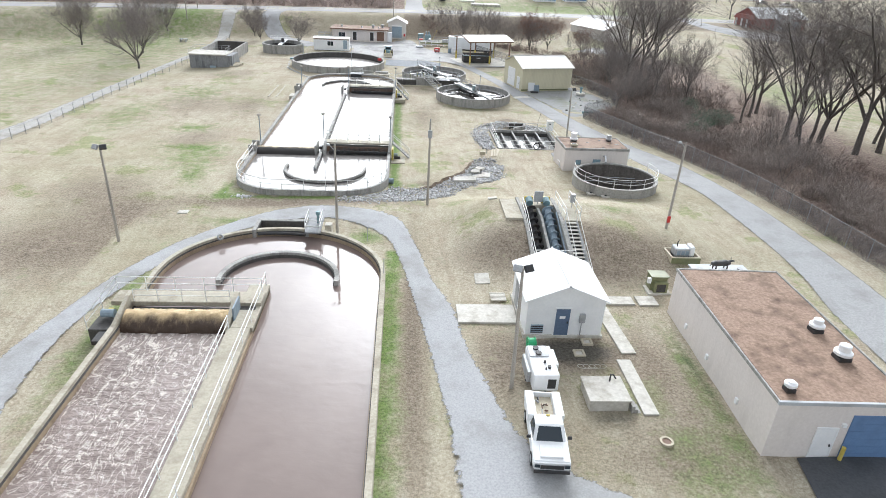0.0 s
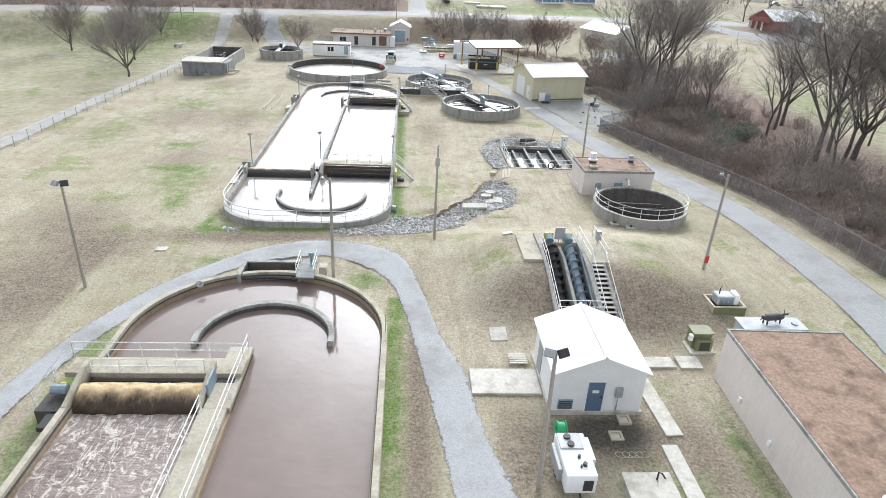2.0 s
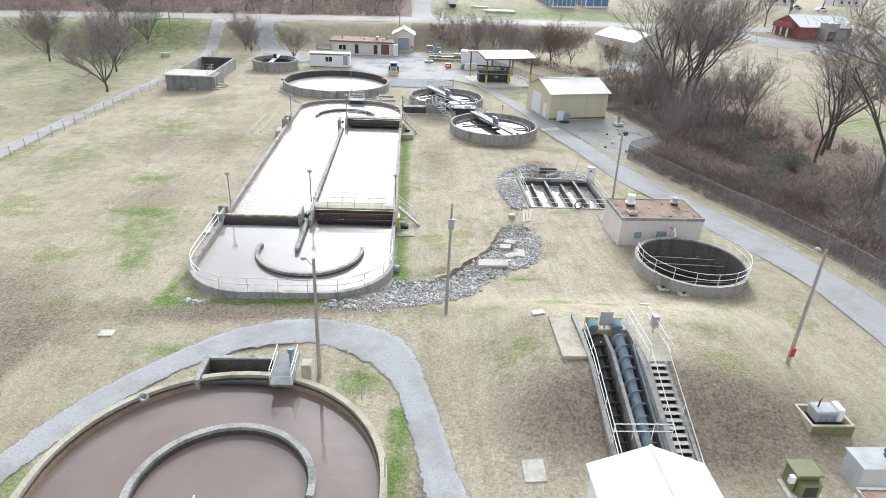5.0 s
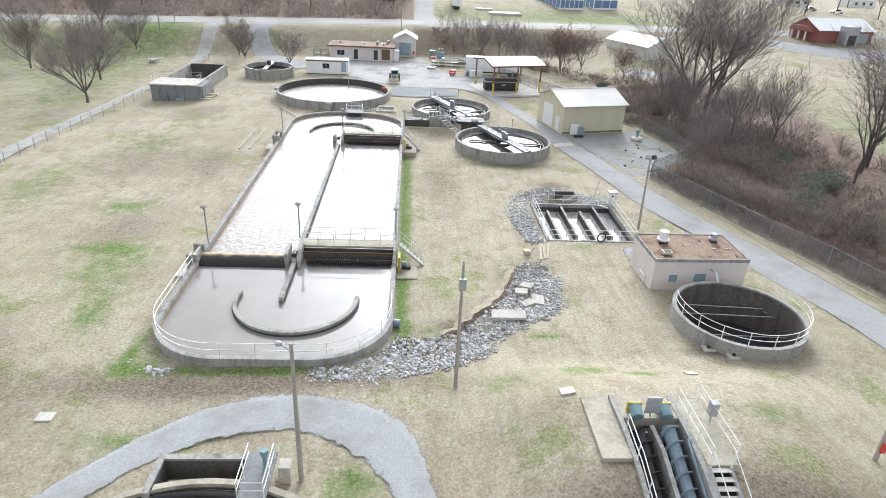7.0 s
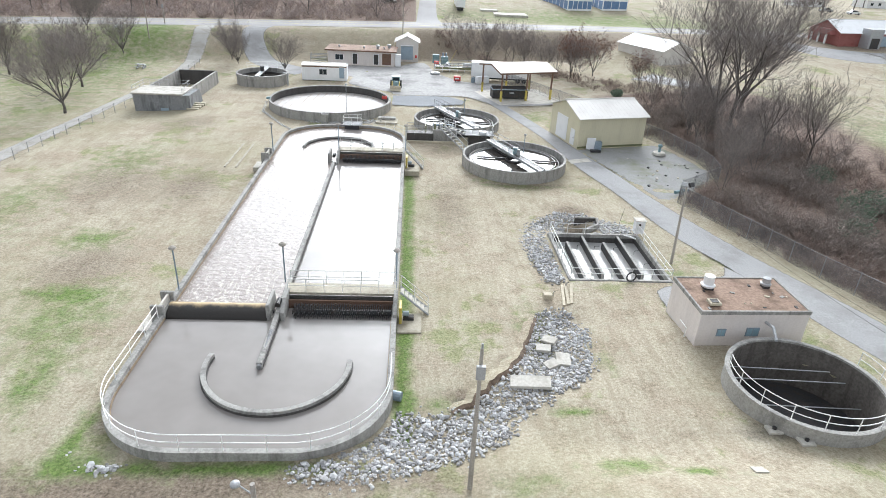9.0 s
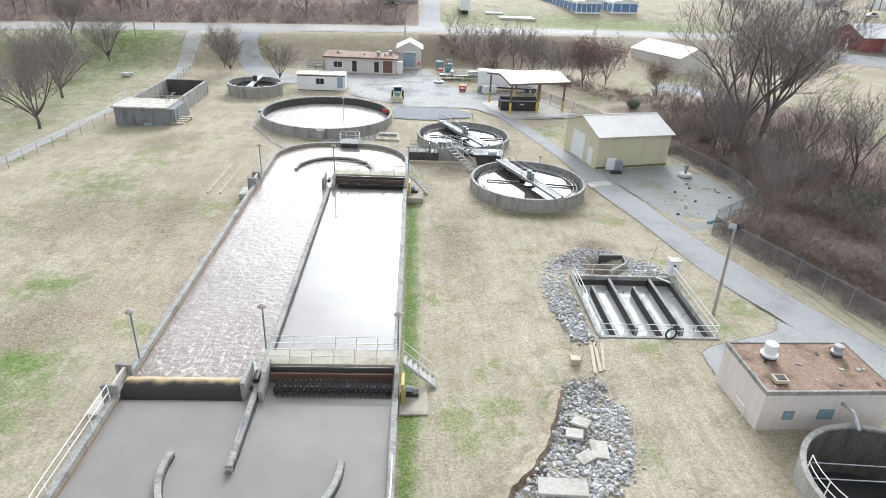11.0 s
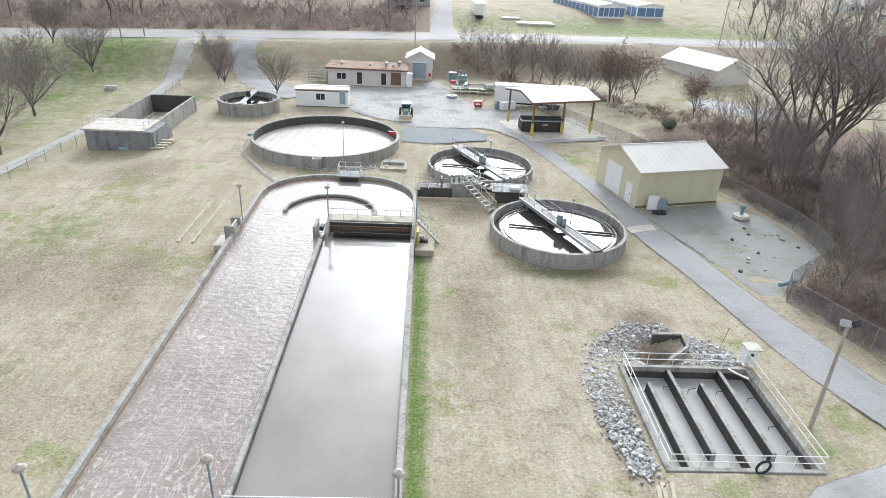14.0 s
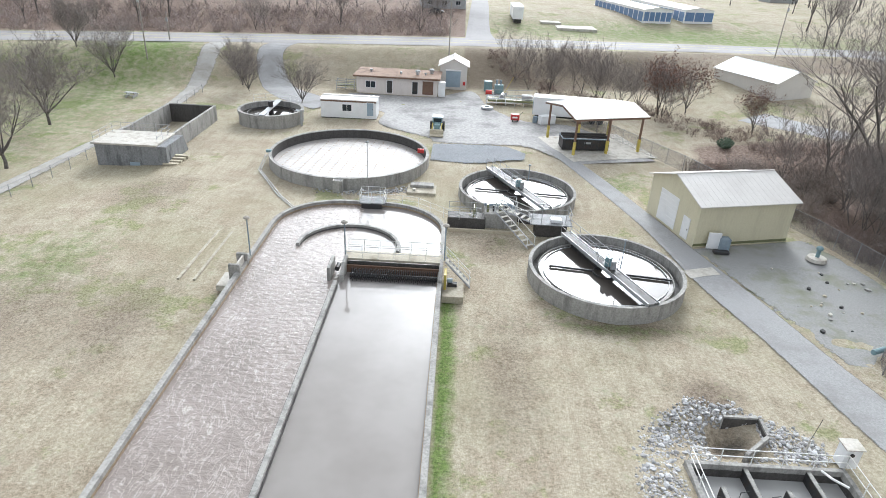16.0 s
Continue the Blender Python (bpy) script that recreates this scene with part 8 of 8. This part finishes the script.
SAPLING = tree_kind(31, 8.0, 0.4, 4, levels=4, trunk=0.06, upright=0.9, girth=0.011)
RUSTY = tree_kind(41, 8.0, 0.4, 8, levels=4, trunk=0.14, upright=0.5, girth=0.015, leafy=0.3, leaf=RUSTLEAF)

def fence_x(y):
    P = [(8, 42.6), (44, 41.6), (66, 39.3), (75, 37.4), (84.5, 34.4), (98.5, 29.3), (100.2, 30.2), (105.4, 37), (113, 37.5), (120.5, 35.4), (129.4, 31.8), (139.5, 28.2), (161, 17.6)]
    for (y0, x0), (y1, x1) in zip(P, P[1:]):
        if y0 <= y <= y1:
            return x0 + (x1 - x0) * (y - y0) / (y1 - y0)
    return 42.6


lawn = "bare winter tree standing on the lawn"
for kd, x, y, s, a in ((LAWN_A, -52.7, 129.7, 1.0, 20), (LAWN_A, -58.4, 147.5, 0.95, 130), (LAWN_B, -60.6, 170.5, 1.0, 60), (LAWN_B, -69.5, 176, 0.95, 200), (LAWN_B, -39.3, 173.5, 0.85, 10), (LAWN_B, -37.2, 170.3, 0.6, 100), (LAWN_B, -26.3, 163.6, 0.82, 250), (LAWN_A, -75, 155, 0.9, 310)):
    plant(kd, x, y, s, a, lawn, "lawn trees")
woods = "tall bare tree in the wood beyond the fence"
rng = random.Random(77)
TALLS = (TALL_A, TALL_B, TALL_C)
spots = [(46.4, 129.3, 1.05, 1), (48.5, 127.9, 1.0, 0), (54, 136.0, 0.95, 1), (50.3, 143.1, 0.8, 2), (60.0, 103.6, 0.9, 2), (56.8, 87.2, 1.05, 0), (59.9, 86.0, 0.95, 2), (63.2, 88.4, 1.1, 1), (64.9, 82.5, 1.15, 0), (69.6, 84.0, 1.1, 1), (62.7, 106.4, 0.85, 0), (56.4, 99.5, 0.7, 2), (55.9, 82.0, 0.75, 2), (80, 92, 1.0, 2), (68, 73, 1.05, 1), (76, 76, 1.1, 0), (47.5, 116, 0.62, 2), (52, 112, 0.6, 2), (44, 136, 0.6, 2), (60, 60, 1.0, 0), (70, 62, 1.0, 1)]
for x, y, s, k in spots:
    plant(TALLS[k], x, y, s, rng.uniform(0, 360), woods, "woodland trees", lean=rng.uniform(-5, 5))
for i in range(4):
    x, y = rng.uniform(60, 88), rng.uniform(58, 98)
    plant(TALL_C, x, y, rng.uniform(0.6, 1.05), rng.uniform(0, 360), woods, "woodland trees", lean=rng.uniform(-7, 7))
for i in range(10):
    y = rng.uniform(62, 128)
    plant(SAPLING, fence_x(y) + rng.uniform(4, 20), y, rng.uniform(0.6, 1.1), rng.uniform(0, 360), "thin bare sapling in the brush", "brush saplings", "sapling")
for x, y, s in ((33.0, 168.5, 0.95), (43.5, 156.0, 0.7), (38.0, 170, 0.85)):
    plant(RUSTY, x, y, s, rng.uniform(0, 360), "small tree holding dry rust-brown leaves", "rusty trees", "oak_tree")
thicket = "thin many-stemmed sapling in the hedge row"
for i in range(18):
    u = i / 17
    x = 9 + 26 * u + rng.uniform(-1.5, 1.5)
    plant(SAPLING, x, 189 - 22 * u + rng.uniform(-4, 5), rng.uniform(0.6, 0.95), rng.uniform(0, 360), thicket, "hedge saplings", "sapling")
for i in range(16):
    x = rng.uniform(38, 58)
    plant(SAPLING, x, rng.uniform(108, 143) - (x - 33) * 0.1, rng.uniform(0.5, 1.0), rng.uniform(0, 360), "thin bare sapling in the brush", "brush saplings", "sapling")
for i in range(60):
    x = rng.uniform(-130, -4)
    y = 197.5 + 0.205 * x - 0.0006 * x * x + rng.uniform(17, 60)
    plant(SAPLING if i % 3 else TALL_C, x, y, rng.uniform(0.6, 1.3) * (1 if i % 3 else 0.55), rng.uniform(0, 360), "bare tree in the wood across the highway", "far trees")
for i in range(26):
    x = rng.uniform(85, 190)
    plant(TALL_C, x, rng.uniform(225, 330), rng.uniform(0.5, 0.9), rng.uniform(0, 360), "bare tree among the distant houses", "far trees")


def brush(name, label, count, where, tall, seed, material, stems=16, width=0.03):
    """Thicket of thin arching stems with side twigs, one object."""
    rng = random.Random(seed)
    V, F = [], []

    def blade(p, q, w):
        d = (q - p).normalized()
        u = d.orthogonal().normalized()
        u = (u * math.cos(rng.uniform(0, 6.28)) + d.cross(u) * math.sin(rng.uniform(0, 6.28)))
        k = len(V)
        V.extend([tuple(p - u * w), tuple(p + u * w), tuple(q)])
        F.append((k, k + 1, k + 2))

    made = 0
    while made < count:
        x, y = where(rng)
        if x is None:
            continue
        made += 1
        base = Vector((x, y, land(x, y)))
        h = tall * rng.uniform(0.45, 1.15)
        for s in range(stems):
            a = rng.uniform(0, 6.28)
            o = Vector((math.cos(a), math.sin(a), 0))
            p = base + o * rng.uniform(0, 0.6)
            m1 = p + o * h * rng.uniform(0.1, 0.45) + Vector((0, 0, h * rng.uniform(0.4, 0.7)))
            q = m1 + o * h * rng.uniform(0.0, 0.5) + Vector((rng.uniform(-0.3, 0.3), rng.uniform(-0.3, 0.3), h * rng.uniform(-0.15, 0.5)))
            blade(p, m1, width)
            blade(m1, q, width * 0.8)
            for t in range(3):
                r = p.lerp(m1, rng.uniform(0.4, 1))
                blade(r, r + Vector((rng.uniform(-1, 1), rng.uniform(-1, 1), rng.uniform(-0.1, 0.9))) * h * 0.3, width * 0.7)
    me_ = bpy.data.meshes.new(name)
    me_.from_pydata(V, [], F)
    me_.materials.append(material)
    return tagged(new(name, me_), label, "brush", kind="stuff")


def wood_spot(rng):
    y = rng.uniform(25, 142)
    x = fence_x(y) + 1.0 + abs(rng.gauss(0, 10))
    if x > 90 or noise.noise((x * 0.12, y * 0.12, 5)) < -0.28:
        return None, None
    return x, y


def row_spot(rng):
    u = rng.random()
    if u < 0.55:
        t = rng.random()
        return 4 + 32 * t + rng.uniform(-2, 2), 194 - 30 * t + rng.uniform(-3, 4)
    t = rng.random()
    return 34 + 20 * t + rng.uniform(-3, 3), 164 - 22 * t + rng.uniform(-7, 4)


def far_spot(rng):
    x = rng.uniform(-190, -3)
    return x, 197.5 + 0.205 * x - 0.0006 * x * x + rng.uniform(14, 40)


def fence_line(rng):
    y = rng.uniform(20, 100)
    return fence_x(y) + rng.uniform(0.3, 3.5), y


def mound_spot(rng):
    y = rng.uniform(30, 140)
    x = fence_x(y) + 4.0 + abs(rng.gauss(0, 9))
    if x > 66 or noise.noise((x * 0.16, y * 0.16, 8)) < 0.02:
        return None, None
    return x, y


brush("brush_thicket", "tangled brown winter brush under the trees", 2900, wood_spot, 1.5, 1, BRUSH, 16, 0.028)
brush("vine_mounds", "tall mounds of bare grey-brown vines over saplings", 560, mound_spot, 3.4, 5, VINE, 34, 0.028)
brush("brush_edge", "low brown weeds along the fence", 700, fence_line, 0.9, 2, BRUSH, 12, 0.022)
brush("hedge_brush", "brown brush below the hedge row", 300, row_spot, 1.5, 3, BRUSH)
brush("roadside_brush", "brown brush across the highway, paled as by distance haze", 1200, far_spot, 2.6, 4, FARBRUSH, 12, 0.05)
ev = random.Random(9)
for x, y, s in ((46.5, 93.5, 1.5), (48.5, 96.0, 1.8), (51.5, 97.0, 1.6), (43.8, 89.4, 1.4), (50.0, 106.0, 1.5), (37.6, 150.5, 0.9)):
    lv = []
    for i in range(900):
        u = Vector((ev.gauss(0, 1), ev.gauss(0, 1), ev.gauss(0, 1))).normalized()
        c = Vector((u.x * s * 1.2, u.y * s * 1.2, s * 0.85 + u.z * s * 0.75)) * ev.uniform(0.55, 1.08)
        w = Vector((ev.gauss(0, 1), ev.gauss(0, 1), ev.gauss(0, 1))).normalized()
        lv.append((c, ev.uniform(0.09, 0.18), w, w.orthogonal().normalized()))
    t = thing("evergreen_shrub", "dull green evergreen shrub in the brown brush", "shrub", (x, y, land(x, y)), "evergreen shrubs")
    stem = new("stems", mesh_of("stems", [(Vector((0, 0, 0)), Vector((0.5 * math.cos(k), 0.5 * math.sin(k), s)), 0.05, 0.02, 4) for k in range(6)], BARK))
    stem.parent = t
    fo = new("foliage", mesh_of("foliage", [], EVERGREEN, lv))
    fo.parent = t

# ---- riprap: broken stones in the creek bed and round the outfall ----
rng = random.Random(15)
shapes = []
for k in range(6):
    bm = bmesh.new()
    bmesh.ops.create_icosphere(bm, subdivisions=1, radius=0.5)
    for v in bm.verts:
        v.co *= rng.uniform(0.7, 1.15)
        v.co.z *= 0.62
    me_ = bpy.data.meshes.new("stone")
    bm.to_mesh(me_)
    bm.free()
    me_.materials.append(STONE)
    shapes.append(me_)


def scatter(poly, n, rng):
    xs, ys = [p[0] for p in poly], [p[1] for p in poly]
    out = []
    while len(out) < n:
        x, y = rng.uniform(min(xs), max(xs)), rng.uniform(min(ys), max(ys))
        if inside(x, y, poly):
            out.append((x, y))
    return out


def riprap(name, label, poly, loose, fill, seed, keep=lambda x, y: True):
    rng = random.Random(seed)
    cx, cy = sum(p[0] for p in poly) / len(poly), sum(p[1] for p in poly) / len(poly)
    t = thing(name, label, "riprap", (cx, cy, land(cx, cy)), "riprap")
    for x, y in scatter(poly, loose, rng):
        if keep(x, y):
            s = rng.uniform(0.22, 0.42)
            piece("stone", rng.choice(shapes), Matrix.LocRotScale((x, y, land(x, y) + 0.08), Euler((rng.uniform(-0.4, 0.4), rng.uniform(-0.4, 0.4), rng.uniform(0, 6.28))), (s * rng.uniform(0.8, 1.4), s, s)), t)
    V, F = [], []
    for x, y in scatter(poly, fill, rng):
        x, y = x + rng.gauss(0, 0.25), y + rng.gauss(0, 0.25)
        if not keep(x, y):
            continue
        s = rng.uniform(0.1, 0.26)
        m = Matrix.LocRotScale((x, y, land(x, y) + 0.03), Euler((rng.uniform(-0.5, 0.5), rng.uniform(-0.5, 0.5), rng.uniform(0, 6.28))), (s * rng.uniform(0.8, 1.5), s, s * 1.1))
        sh = rng.choice(shapes)
        k = len(V)
        V += [tuple(m @ v.co) for v in sh.vertices]
        F += [tuple(k + i for i in f.vertices) for f in sh.polygons]
    me_ = bpy.data.meshes.new("stone_fill")
    me_.from_pydata(V, [], F)
    me_.materials.append(STONEISLE)
    ob = new("stone_fill", me_)
    ob.parent = t
    ob.matrix_parent_inverse = world_of(t).inverted()
    ob["kind"] = "stuff"
    return t


def island_stone():
    m, n, l, p = node_mat("mixed_grey_stones")
    geo = n.new("ShaderNodeNewGeometry")
    c = mix_node(n, l, geo.outputs["Random Per Island"], (0.17, 0.17, 0.172), (0.62, 0.62, 0.62))
    c = mix_node(n, l, ramp_node(n, l, noise_node(n, l, geo.outputs["Position"], 5, 4), 0.4, 0.7, 0, 0.6), c, (0.34, 0.31, 0.27))
    l.new(c, p.inputs["Base Color"])
    p.inputs["Roughness"].default_value = 0.92
    bump_node(n, l, noise_node(n, l, geo.outputs["Position"], 30, 4), 0.4, 0.02, p)
    return m


STONEISLE = island_stone()


def clear_of_tanks(x, y):
    if BASIN[0] - 0.3 < x < BASIN[1] + 0.3 and BASIN[2] - 0.2 < y < BASIN[3] + 0.2:
        return False
    if -17.6 < x < -1.2 and y > 58.6 and (x < -6.6 or y > 63.8 or math.hypot(x + 6.6, y - 64) < 5.5):
        return False
    if 15.2 < x < 18.2 and 90.0 < y < 92.9:
        return False
    return True


# raw undercut earth bank along the creek's western edge
EARTHCUT = surf("raw_brown_earth", (0.1, 0.07, 0.05), (0.22, 0.16, 0.115), (0.05, 0.036, 0.026), 1.2, 5, 0.95, 0.6, stain=0.8)
run = [(1.9, 63.3), (3.2, 64.2), (4.1, 65.2), (5.0, 66.3), (6.0, 67.4), (6.8, 68.8), (7.4, 70.3), (8.1, 72.0), (8.9, 74.2)]
bm, rows = B(), []
for i in range(49):
    k, t = min(i // 6, 7), i / 6 - min(i // 6, 7)
    x, y = run[k][0] + (run[k + 1][0] - run[k][0]) * t, run[k][1] + (run[k + 1][1] - run[k][1]) * t
    x, y = x + 0.22 * noise.noise((x * 1.5, y * 1.5, 3)), y + 0.22 * noise.noise((x * 1.5, y * 1.5, 9))
    tall = (0.2 + 0.12 * noise.noise((x * 0.9, y * 0.9, 1))) * min(1.0, i / 6, (48 - i) / 6) + 0.02
    z = land(x, y)
    rows.append([bm.verts.new(v) for v in ((x + 0.34, y - 0.3, z - 0.3), (x + 0.2, y - 0.18, z + 0.3 * tall), (x + 0.04, y - 0.04, z + tall), (x - 0.12, y + 0.1, z + 0.8 * tall), (x - 0.9, y + 0.75, z - 0.1))])
for A, C in zip(rows, rows[1:]):
    for k in range(4):
        bm.faces.new((A[k], C[k], C[k + 1], A[k + 1])).material_index = 0 if k < 2 else 1
ob = part("creek_bank", bm, EARTHCUT)
ob.data.materials.append(me.materials[0])
tagged(ob, "raw brown undercut earth bank above the riprap", "bank", kind="structure")

riprap("creek_riprap", "grey broken stone filling the eroded creek bed", CREEK, 290, 4600, 31, clear_of_tanks)
riprap("outfall_riprap", "grey broken stone banked round the outfall pit", OUTFALL, 240, 3400, 32, clear_of_tanks)
riprap("foot_riprap", "small grey stones at the ditch corner", [(-17.8, 59.8), (-16.0, 58.0), (-14.6, 58.4), (-16.6, 60.2)], 20, 160, 33, clear_of_tanks)
riprap("tank_riprap", "grey stones along the foot of the aeration tank", [(-17, 126.4), (-12, 125.4), (-6, 127.0), (-5, 129.4), (-8, 127.6), (-13.8, 126.3)], 30, 300, 34)
for x, y, a, sx, sy in ((7.1, 65.7, -8, 1.25, 0.50), (9.9, 68.9, 85, 0.62, 0.50), (9.0, 68.3, 30, 0.50, 0.35), (8.8, 70.1, -15, 0.50, 0.35), (9.4, 71.0, -35, 0.50, 0.35)):
    t = thing("broken_slab", "broken flat concrete slab lying on the riprap", "slab", (x, y, land(x, y)), "broken slabs")
    part("slab", box(B(), -sx, sx, -sy, sy, 0.0, 0.22, pose(x, y, land(x, y) + 0.15, 6, -5, a), 0.02), SLAB, t)
